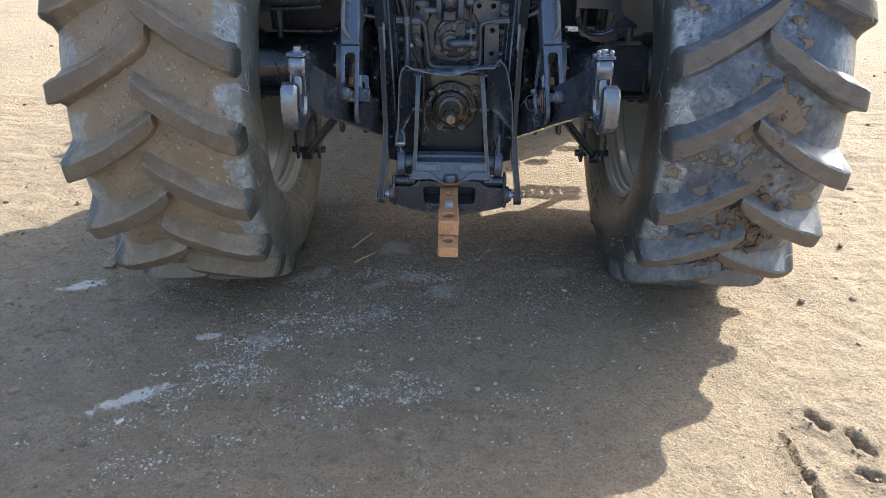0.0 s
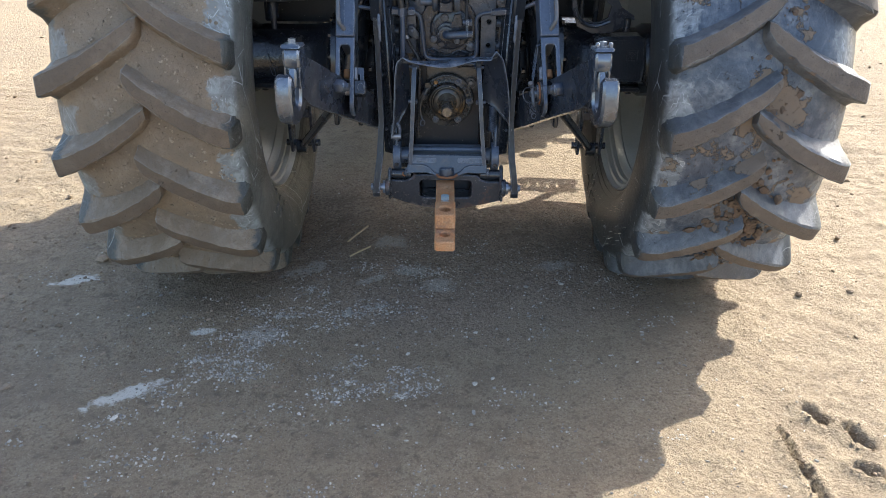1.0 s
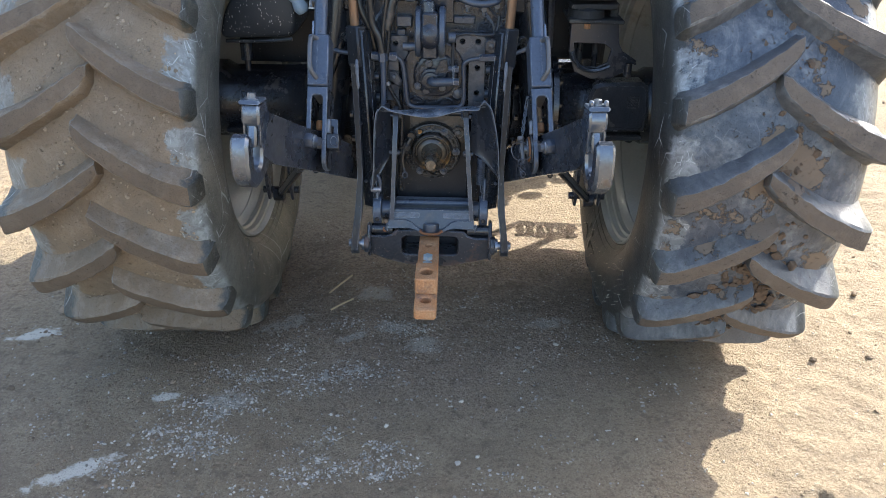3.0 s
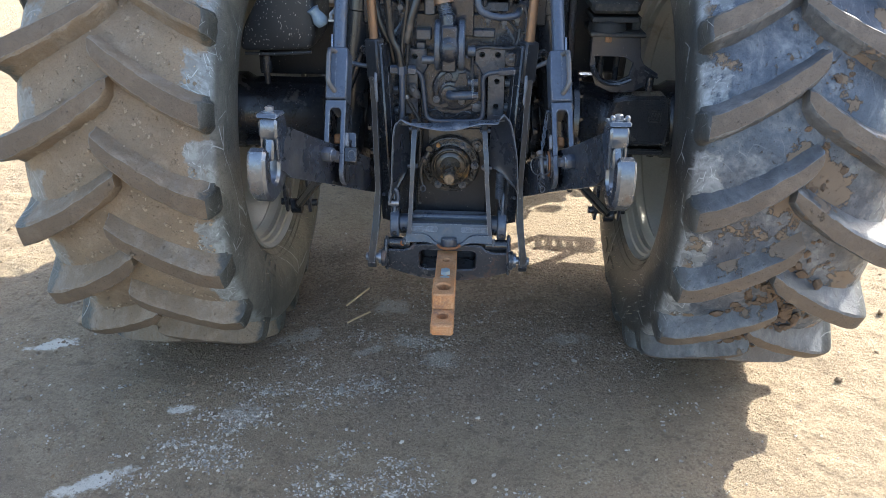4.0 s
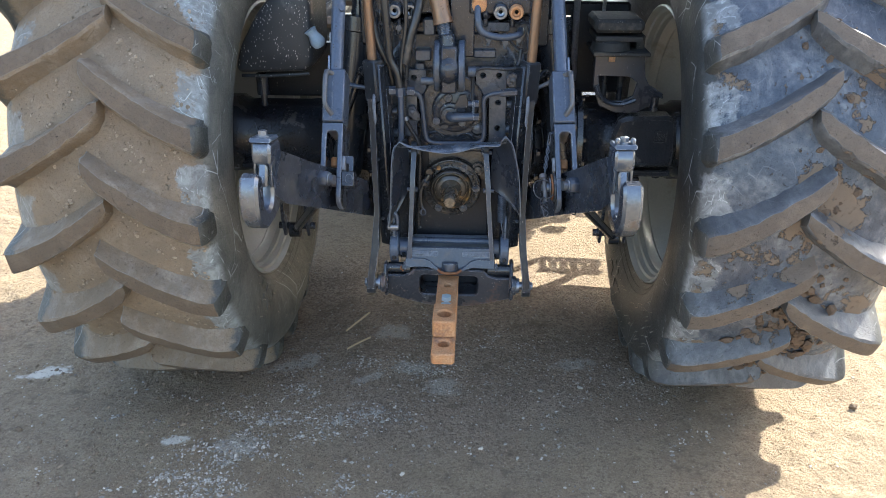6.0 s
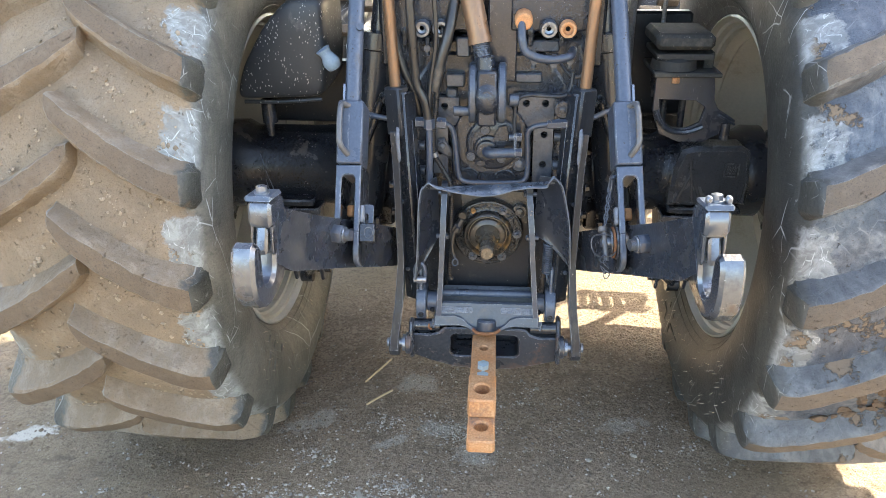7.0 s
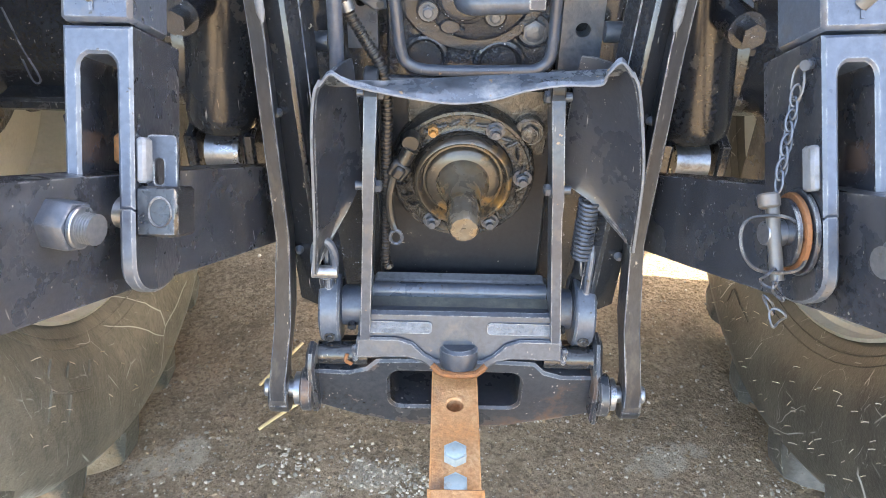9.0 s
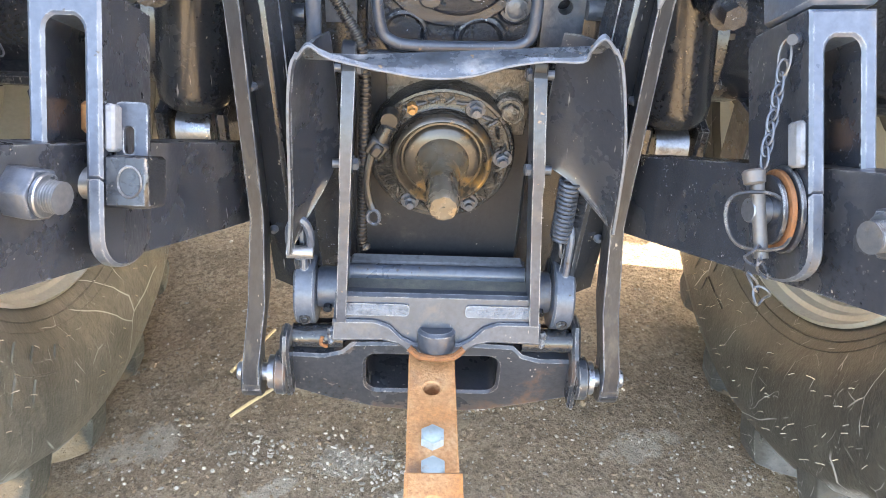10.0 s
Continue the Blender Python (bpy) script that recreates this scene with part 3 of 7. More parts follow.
def circle(r, n=20, cx=0.0, cy=0.0):
    return [(cx + r * math.cos(2 * math.pi * k / n), cy + r * math.sin(2 * math.pi * k / n)) for k in range(n)]


def lathe(bm, profile, m, seg=48):
    """A shape turned round m's z axis; the profile holds (radius, height)."""
    rings = []
    for r, h in profile:
        rings.append([bm.verts.new(m @ Vector((max(r, 1e-4) * math.cos(a), max(r, 1e-4) * math.sin(a), h))) for a in (2 * math.pi * k / seg for k in range(seg))])
    for a, b in zip(rings, rings[1:]):
        for k in range(seg):
            bm.faces.new((a[k], a[(k + 1) % seg], b[(k + 1) % seg], b[k]))
    return bm


def hexbolt(bm, at, towards, r=0.011, h=0.009, washer=True, stud=0.0):
    """A hexagonal bolt head on a washer, with a stud end if wanted."""
    d = Vector(towards).normalized()
    a = Vector(at)
    if washer:
        rod(bm, a, a + d * 0.003, r * 1.35, seg=16)
    rod(bm, a, a + d * h, r, seg=6)
    rod(bm, a + d * h, a + d * (h + 0.0015), r * 0.8, r * 0.6, seg=12)
    if stud:
        rod(bm, a + d * h, a + d * (h + stud), r * 0.55, seg=12)
    return bm


def facing(at, out, up=(0, 0, 1)):
    """The pose of a plate at a place: its z looks along out, and its y goes up."""
    z = Vector(out).normalized()
    x = Vector(up).cross(z).normalized()
    y = z.cross(x)
    return Matrix.Translation(at) @ Matrix((x, y, z)).transposed().to_4x4()


def bolt(parent, at, towards, r=0.011, h=0.009, mat=None, washer=True, stud=0.0, name="bolt"):
    """A bolt head as a part of its own."""
    return part(name, hexbolt(bmesh.new(), at, towards, r, h, washer, stud), mat or CAST_GREY, parent)


BACK = (0, -1, 0)

# ---- ground ----
def spaced(lo, hi, step, far):
    """Even steps from lo to hi, then ever wider ones out to far."""
    mid = list(np.arange(lo, hi + 1e-6, step))
    out, d = [], step
    while d < far:
        d *= 1.35
        out.append(d)
    return [lo - d for d in out[::-1]] + mid + [hi + d for d in out]


def ground_height(x, y):
    """Low unevenness of trodden clay; flat where the wheels stand."""
    v = Vector((x, y, 0))
    h = 0.012 * noise.noise(v * 1.3) + 0.006 * noise.noise(v * 4.1) + 0.003 * noise.noise(v * 11) + 0.0016 * noise.noise(v * 27)
    out = max(0.0, min(1.0, (max(abs(x) - 1.35, y - 5.6, 0)) / 1.5))
    h += out * (0.03 * noise.noise(v * 0.5 + Vector((5, 2, 0))) + 0.024 * abs(noise.noise(Vector((x * 2.2, y * 7, 3)))) + 0.014 * abs(noise.noise(Vector((x * 6, y * 15, 7)))))
    rough = max(0.0, min(1.0, max((abs(x) - 0.85) / 0.3, (3.7 - y) / 0.8)))
    h += rough * (0.012 * abs(noise.noise(v * 6.3)) + 0.006 * noise.noise(v * 14) + 0.004 * noise.noise(v * 23))
    if x > 0.95 and y < 3.5:
        for ax, ay, bx, by, wide in CRACKS:
            dx, dy = bx - ax, by - ay
            t = max(0.0, min(1.0, ((x - ax) * dx + (y - ay) * dy) / (dx * dx + dy * dy)))
            far = math.hypot(x - ax - t * dx, y - ay - t * dy) + 0.012 * noise.noise(v * 37)
            h -= 0.04 * math.exp(-(far / (0.6 * wide)) ** 2) - 0.01 * math.exp(-((far - 2.0 * wide) / wide) ** 2)
    for wx in (-0.963, 0.991):
        h -= 0.05 * math.exp(-((x - wx) / 0.42) ** 4 - ((y - 4.42) / 0.5) ** 4)
    return h - 0.004


CRACKS = ((1.075, 3.25, 1.078, 3.16, 0.008), (1.078, 3.16, 1.085, 3.06, 0.011), (1.085, 3.06, 1.1, 2.93, 0.014), (1.205, 3.34, 1.24, 3.27, 0.018), (1.29, 3.26, 1.335, 3.16, 0.016), (1.25, 3.08, 1.33, 3.03, 0.014))
xs, ys = spaced(-2.6, 2.4, 0.016, 250), spaced(2.2, 6.6, 0.016, 250)
verts = [(x, y, ground_height(x, y)) for y in ys for x in xs]
nx = len(xs)
faces = [(j * nx + i, j * nx + i + 1, (j + 1) * nx + i + 1, (j + 1) * nx + i) for j in range(len(ys) - 1) for i in range(nx - 1)]
me = bpy.data.meshes.new("ground")
me.from_pydata(verts, [], faces)
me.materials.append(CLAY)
me.shade_smooth()
tagged(new("ground", me), "packed sandy clay yard, trodden and strewn with grit", "ground", kind="structure")


def stones(name, places, mat, label, category, seed):
    """Loose stones of uneven shape, each with eight to twenty faces, lying on the ground."""
    rnd = random.Random(seed)
    v, f = [], []
    phi = (1 + 5 ** 0.5) / 2
    ico = [Vector(p).normalized() for p in ((-1, phi, 0), (1, phi, 0), (-1, -phi, 0), (1, -phi, 0), (0, -1, phi), (0, 1, phi), (0, -1, -phi), (0, 1, -phi), (phi, 0, -1), (phi, 0, 1), (-phi, 0, -1), (-phi, 0, 1))]
    tri = ((0, 11, 5), (0, 5, 1), (0, 1, 7), (0, 7, 10), (0, 10, 11), (1, 5, 9), (5, 11, 4), (11, 10, 2), (10, 7, 6), (7, 1, 8), (3, 9, 4), (3, 4, 2), (3, 2, 6), (3, 6, 8), (3, 8, 9), (4, 9, 5), (2, 4, 11), (6, 2, 10), (8, 6, 7), (9, 8, 1))
    for x, y, r in places:
        n0 = len(v)
        sx, sy, sz = r * rnd.uniform(0.6, 1.6), r * rnd.uniform(0.6, 1.2), r * rnd.uniform(0.4, 0.9)
        a = rnd.uniform(0, 6.28)
        z = ground_height(x, y) + sz * 0.4
        for p in ico:
            k = rnd.uniform(0.6, 1.25)
            px, py = p.x * sx * k, p.y * sy * k
            v.append((x + px * math.cos(a) - py * math.sin(a), y + px * math.sin(a) + py * math.cos(a), z + p.z * sz * k))
        f += [(n0 + i, n0 + j, n0 + k) for i, j, k in tri]
    me = bpy.data.meshes.new(name)
    me.from_pydata(v, [], f)
    me.materials.append(mat)
    return tagged(new(name, me), label, category, kind="stuff")


SPILLS = ((-0.59, 4.03), (-0.49, 3.98), (-0.31, 3.95), (-0.27, 3.87), (-0.11, 4.18), (-0.67, 3.73), (-0.71, 3.65), (-0.63, 3.85), (-0.87, 3.56), (-0.79, 3.49), (-0.72, 3.55), (-0.66, 3.53),
          (-0.39, 3.47), (-0.33, 3.55), (-0.39, 3.38), (-0.07, 3.44), (-0.14, 3.51), (-0.71, 3.85), (-0.43, 3.83), (0.08, 4.38), (0.17, 4.45), (-0.17, 4.2), (-0.15, 3.39), (-0.95, 3.39))
rnd = random.Random(11)
grit = []
for _ in range(2000):
    grit.append((rnd.uniform(-1.8, 1.7), rnd.uniform(2.6, 5.2), 0.0013 + 0.0036 * rnd.random() ** 3))
for cx, cy, spread, count in ((-0.06, 4.17, 0.07, 70), (-0.02, 4.06, 0.08, 110), (-0.69, 3.72, 0.07, 100), (-0.23, 3.92, 0.1, 60), (-0.78, 3.51, 0.1, 90), (-0.94, 3.06, 0.12, 90),
                              (-0.1, 3.43, 0.07, 35), (-0.52, 3.3, 0.06, 40), (-0.69, 3.17, 0.12, 50), (-0.34, 3.86, 0.12, 70), (-1.54, 4.08, 0.08, 50), (-0.2, 4.5, 0.1, 120),
                              (-0.5, 4.2, 0.12, 120), (0.35, 4.3, 0.1, 60), (0.5, 4.15, 0.08, 40), (-0.9, 3.75, 0.1, 40)):
    for _ in range(count):
        grit.append((rnd.gauss(cx, spread), rnd.gauss(cy, spread * 0.6), 0.0012 + 0.004 * rnd.random() ** 2.5))
for _ in range(1500):
    grit.append((rnd.uniform(-0.75, 0.75), rnd.triangular(3.75, 5.0, 4.2), 0.0009 + 0.0024 * rnd.random() ** 3))
for cx, cy in ((-0.68, 3.72), (-0.83, 3.56), (-0.74, 3.9), (-0.55, 3.88), (-0.38, 3.87), (-0.22, 3.89), (-0.1, 4.18), (-0.78, 3.49), (-0.71, 3.46), (-0.5, 3.31),
               (-0.4, 3.38), (-0.27, 3.4), (-0.17, 3.45), (-1.06, 3.24), (-0.88, 3.44), (-0.63, 3.7), (-0.81, 3.7), (-0.45, 3.78), (-0.34, 4.22), (-0.69, 3.17), (-0.94, 3.06)):
    a, long = rnd.uniform(-0.3, 0.7), rnd.uniform(0.03, 0.06)
    for _ in range(rnd.randint(60, 120)):
        u, w = rnd.gauss(0, 1.2 * long), rnd.gauss(0, 0.022)
        grit.append((cx + u * math.cos(a) - w * math.sin(a), cy + u * math.sin(a) + w * math.cos(a), 0.0014 + 0.005 * rnd.random() ** 2.6))
for x, y, r in ((0.12, 3.74, 0.012), (0.34, 4.06, 0.014), (-0.37, 3.87, 0.015), (0.49, 4.1, 0.012), (0.11, 3.45, 0.011), (0.17, 3.48, 0.01), (0.24, 3.7, 0.012), (0.1, 3.3, 0.009),
                (-0.2, 3.06, 0.01), (-0.13, 3.62, 0.009), (-1.06, 3.25, 0.012), (-0.3, 3.66, 0.009), (0.02, 3.9, 0.008), (-0.55, 4.05, 0.01)):
    grit.append((x, y, r))
rnd = random.Random(23)
for _ in range(150):
    cx, cy = rnd.uniform(-1.5, 0.9), rnd.uniform(2.7, 4.3)
    a, long = rnd.uniform(-0.3, 0.6), rnd.uniform(0.015, 0.05)
    for _ in range(rnd.randint(4, 16)):
        u, w = rnd.gauss(0, long), rnd.gauss(0, 0.012)
        grit.append((cx + u * math.cos(a) - w * math.sin(a), cy + u * math.sin(a) + w * math.cos(a), 0.0018 + 0.004 * rnd.random() ** 2))
for _ in range(130):
    grit.append((rnd.uniform(-1.6, 1.3), rnd.uniform(2.7, 4.3), rnd.uniform(0.0035, 0.0065)))
for cx, cy in SPILLS:
    for _ in range(5):
        px, py, a, long = cx + rnd.gauss(0, 0.035), cy + rnd.gauss(0, 0.03), rnd.uniform(-0.3, 0.7), rnd.uniform(0.012, 0.035)
        for _ in range(rnd.randint(14, 38) if cy < 3.95 else rnd.randint(8, 20)):
            u, w = rnd.gauss(0, long), rnd.gauss(0, 0.011)
            grit.append((px + u * math.cos(a) - w * math.sin(a), py + u * math.sin(a) + w * math.cos(a), 0.0014 + 0.0042 * rnd.random() ** 2.2))
for _ in range(700):
    grit.append((rnd.uniform(-0.8, 0.8), rnd.triangular(3.9, 4.9, 4.2), 0.0014 + 0.0034 * rnd.random() ** 2))
stones("gravel", grit, PEBBLE, "pale grit and small stones scattered on the clay", "gravel", 5)

rnd = random.Random(8)
clods = [(rnd.uniform(1.0, 1.75), rnd.uniform(2.5, 3.5), 0.0015 + 0.004 * rnd.random() ** 2) for _ in range(260)]
for ax, ay, bx, by, wide in CRACKS:
    for _ in range(16):
        t = rnd.random()
        clods.append((ax + (bx - ax) * t + rnd.gauss(0, 0.02), ay + (by - ay) * t + rnd.gauss(0, 0.02), 0.002 + 0.007 * rnd.random() ** 2))
for _ in range(15000):
    clods.append((rnd.uniform(-1.3, 1.2), rnd.triangular(3.1, 5.0, 4.3), 0.0009 + 0.0048 * rnd.random() ** 5))
for _ in range(1500):
    clods.append((rnd.choice((-1, 1)) * rnd.triangular(1.35, 5.0, 1.6), rnd.uniform(2.8, 10.0), 0.003 + 0.02 * rnd.random() ** 4))
for _ in range(2600):
    clods.append((rnd.triangular(-2.4, 0.4, -1.3), rnd.uniform(2.9, 4.6), 0.0016 + 0.0075 * rnd.random() ** 4))
stones("clods", clods, MUD, "dark broken crumbs of clay lying on the yard", "clods", 6)

# pale sticks added in place of the sun flecks under the linkage
for a, b in (((-0.42, 4.314), (-0.336, 4.394)), ((-0.445, 4.448), (-0.365, 4.588))):
    bm = bmesh.new()
    pa, pb = Vector((*a, ground_height(*a) + 0.006)), Vector((*b, ground_height(*b) + 0.006))
    sweep(bm, smooth_path([pa, pa.lerp(pb, 0.4) + Vector((0.002, 0.002, 0.002)), pb], 3), 0.004, 7)
    tagged(part("straw", bm, FLECK), "pale thin stick standing in for a sun fleck on the clay", "straw", "straws under the hitch")

# ---- the tractor ----
AXLE = Vector((0, 4.495, 0.81))
tractor = tagged(new("tractor"), "black farm tractor with raised rear linkage standing on packed clay", "tractor")
tractor.location = (0, 4.475, 0)
TYRE_X, TYRE_R, LUGS = 0.977, 0.874, 20


OUTER_HALF = [(0.0, 0.819), (0.1, 0.815), (0.18, 0.805), (0.235, 0.788), (0.275, 0.763), (0.3, 0.735), (0.315, 0.7), (0.322, 0.65), (0.317, 0.6), (0.3, 0.56), (0.28, 0.53), (0.268, 0.516), (0.258, 0.504), (0.235, 0.497), (0.2, 0.49)]
INNER_HALF = [(0.0, 0.819), (0.1, 0.817), (0.18, 0.812), (0.24, 0.803), (0.28, 0.788), (0.302, 0.765), (0.315, 0.725), (0.32, 0.67), (0.315, 0.61), (0.3, 0.565), (0.28, 0.533), (0.268, 0.516), (0.258, 0.504), (0.235, 0.497), (0.2, 0.49)]


def carcass_radius(half, s):
    """The carcass's radius at a lateral place on the tread side."""
    for (a, ra), (b, rb) in zip(half, half[1:]):
        if a <= abs(s) <= b:
            return ra + (rb - ra) * (abs(s) - a) / (b - a)
    return half[6][1]


def lug_mesh(side, half_profile, seed):
    """One curved tread bar from the crown over the shoulder, with a worn face and steep flanks; side is the way it runs along x."""
    rnd = random.Random(seed)
    bm = bmesh.new()
    rows = []
    steps = 16
    reach = 0.325 if half_profile is OUTER_HALF else 0.306
    drift = [rnd.uniform(-0.16, 0.16) for _ in range(steps + 2)]
    for i in range(steps + 1):
        u = i / steps
        s = -0.028 + reach * u
        top = TYRE_R - 0.004 * u - 0.014 * max(0.0, (u - 0.8) / 0.2) ** 2 - 0.008 * max(0.0, (0.1 - u) / 0.1) ** 2
        base = carcass_radius(half_profile, s) - 0.006
        mid = 0.9 - 14.6 * u ** 0.86 * (1 - 0.12 * u * u)
        half = 2.05 + 0.3 * u - 0.7 * max(0.0, (0.12 - u) / 0.12) ** 2
        deep = top - base
        ring = []
        for k, (ang, r) in enumerate(((mid - half - 0.42 - 14 * deep, base), (mid - half - 0.3 - 3 * deep, base + 0.35 * deep), (mid - half - 0.1, top - 0.007), (mid - half + 0.4, top), (mid, top + 0.001),
                                      (mid + half - 0.4, top), (mid + half + 0.1, top - 0.007), (mid + half + 0.4 + 5 * deep, base + 0.35 * deep), (mid + half + 0.7 + 18 * deep, base))):
            a = radians(ang + drift[i] * (1 if k < 4 else -1) + rnd.uniform(-0.07, 0.07))
            r += rnd.uniform(-0.0012, 0.0012)
            ring.append(bm.verts.new((side * (s + rnd.uniform(-0.002, 0.002)), -r * math.cos(a), r * math.sin(a))))
        rows.append(ring)
    last = len(rows[0]) - 1
    flank = []
    for a, b in zip(rows, rows[1:]):
        for k in range(last):
            f = bm.faces.new((a[k], a[k + 1], b[k + 1], b[k]))
            if k not in (3, 4):
                flank.append(f)
    flank.append(bm.faces.new(rows[0]))
    ends = [rows[-1]]
    for out, sink in ((0.009, 0.012), (0.015, 0.04), (0.019, 0.08), (0.016, 0.15)):
        ring = []
        for v in rows[-1]:
            r = math.hypot(v.co.y, v.co.z)
            k = min(r, max(0.69, r - sink)) / r
            ring.append(bm.verts.new((v.co.x + side * out, v.co.y * k, v.co.z * k)))
        ends.append(ring)
    for a, b in zip(ends, ends[1:]):
        for k in range(last):
            flank.append(bm.faces.new((a[k], a[k + 1], b[k + 1], b[k])))
    flank.append(bm.faces.new(ends[-1]))
    for f in flank:
        f.material_index = 1
    bmesh.ops.recalc_face_normals(bm, faces=bm.faces)
    me = bpy.data.meshes.new("tread_lug")
    bm.to_mesh(me)
    bm.free()
    me.shade_smooth()
    me.set_sharp_from_angle(angle=radians(34))
    return me


WALL_MARKS = {-1: ((-41, 0.59, 0.05, 0), (-41, 0.645, 0.05, 0), (-43.5, 0.617, 0.05, 90), (-47, 0.59, 0.045, 0), (-47, 0.645, 0.045, 0), (-49, 0.617, 0.05, 90), (-52, 0.617, 0.05, 90), (-55, 0.59, 0.04, 0)),
              1: ((-105, 0.585, 0.04, 0), (-105, 0.635, 0.04, 0), (-107.5, 0.61, 0.05, 90), (-99, 0.585, 0.04, 0), (-99, 0.635, 0.04, 0), (-96.5, 0.61, 0.05, 90), (-91, 0.61, 0.05, 90))}


def wheel(sign, rubber, lug_skin, flank_skin, label, inner_low, outer_low):
    """A rear wheel: carcass, its tread bars one by one, and the rim with its disc."""
    centre = Vector((sign * TYRE_X + 0.014, AXLE.y, AXLE.z))
    spin = Matrix.Rotation(radians(90), 4, "Y")
    low_half, high_half = (OUTER_HALF, INNER_HALF) if sign < 0 else (INNER_HALF, OUTER_HALF)
    bm = lathe(bmesh.new(), [(r, -s) for s, r in low_half[:0:-1]] + [(r, s) for s, r in high_half], spin, 128)
    for v in bm.verts:
        v.co += v.co.normalized() * 0.003 * noise.noise(v.co * 9)
    tyre = part("tyre", bm, rubber, tractor, label)
    tyre.location = centre
    for side, low, seed in ((-sign, inner_low, 3), (sign, outer_low, 5)):
        meshes = [lug_mesh(side, INNER_HALF if side == -sign else OUTER_HALF, seed + 10 * k) for k in range(3)]
        for me in meshes:
            me.materials.append(lug_skin)
            me.materials.append(flank_skin)
        for k in range(LUGS):
            lug = new("tread_lug", meshes[k % 3])
            lug.parent = tyre
            lug.matrix_basis = Matrix.Rotation(radians(-(low + 14.7 + 360 / LUGS * k)), 4, "X")
    # fine rings by the bead, raised marks and pale moulding hairs on the wall that faces the hitch
    def on_wall(ang, r, lift=0.0):
        """A place on the inner wall, as seen from the wheel's middle."""
        for (a, ra), (b, rb) in zip(INNER_HALF[5:], INNER_HALF[6:]):
            if rb <= r <= ra:
                side = a + (b - a) * (ra - r) / (ra - rb)
        return Vector((-sign * (side + lift), -r * math.cos(radians(ang)), r * math.sin(radians(ang))))

    for r, thick in ((0.548, 0.0016), (0.53, 0.0022)):
        part("bead_ring", sweep(bmesh.new(), [on_wall(ang, r) for ang in range(-180, 180, 4)], thick, 6, closed=True), rubber, tyre)
    for ang, r, wide, turn in WALL_MARKS[sign]:
        d = radians(ang + turn)
        along = Vector((0, -math.cos(d), math.sin(d))) * wide / 2
        mid = on_wall(ang, r, 0.001)
        part("raised_mark", sweep(bmesh.new(), [mid - along, mid, mid + along], 0.0022, 6), rubber, tyre)
    rnd = random.Random(40 + sign)
    bm = bmesh.new()
    for _ in range(34 if sign < 0 else 75):
        root = on_wall(rnd.uniform(-125, -35), rnd.uniform(0.56, 0.75))
        tip = root + Vector((-sign * rnd.uniform(0.006, 0.014), rnd.uniform(-0.008, 0.008), rnd.uniform(-0.004, 0.003)))
        sweep(bm, [root, root.lerp(tip, 0.5) + Vector((0, 0, 0.001)), tip], 0.0008, 4)
    tagged(part("moulding_hair", bm, PEBBLE, tyre, "short pale rubber hairs on the tyre wall"), kind="stuff")
    s = sign
    prof = [(0.5, -0.27), (0.507, -0.266), (0.507, -0.246), (0.49, -0.238), (0.478, -0.2), (0.452, -0.16), (0.44, -0.06), (0.44, 0.1), (0.47, 0.2), (0.49, 0.238),
            (0.512, 0.246), (0.512, 0.258), (0.5, 0.262), (0.485, 0.255), (0.466, 0.21), (0.434, 0.11), (0.43, 0.02), (0.4, 0.0), (0.33, -0.03), (0.25, -0.05), (0.19, -0.055),
            (0.19, -0.063), (0.25, -0.058), (0.33, -0.038), (0.39, -0.012), (0.4, -0.03), (0.441, -0.15), (0.452, -0.17), (0.449, -0.176), (0.462, -0.2), (0.468, -0.205), (0.47, -0.222), (0.48, -0.226), (0.484, -0.244), (0.494, -0.248), (0.5, -0.27)]
    bm = lathe(bmesh.new(), prof, Matrix.Rotation(radians(90 * s), 4, "Y"), 96)
    rim = part("wheel_rim", bm, RIM, tractor, "dusty cream-painted steel wheel rim")
    rim.location = centre
    bm = lathe(bmesh.new(), [(0.0, -0.1), (0.12, -0.1), (0.135, -0.085), (0.19, -0.075), (0.2, -0.06), (0.2, -0.03), (0, -0.03)], Matrix.Rotation(radians(90 * s), 4, "Y"), 40)
    for k in range(8):
        a = 2 * math.pi * k / 8
        hexbolt(bm, Vector((s * -0.075, 0.163 * math.cos(a), 0.163 * math.sin(a))), (-s, 0, 0), 0.014, 0.016)
    hub = part("wheel_hub", bm, BLACK, rim)


wheel(-1, MUD_RUBBER, MUD_LUG, MUD_FLANK, "big rear tyre caked with dried brown mud", -3.2, -10.4)
wheel(1, DUST_RUBBER, DUST_LUG, DUST_FLANK, "big rear tyre of grey dusty rubber with mud between its lugs", -3.0, -9.9)

# mud packed between the lugs, and crumbs sticking to the crown
CLOT = material("damp_clot", ((0.15, 0.1, 0.066), (0.19, 0.13, 0.088), (0.11, 0.076, 0.052)), (0.8, 0.95), 0, 30, 150, 0.9, 0.004)


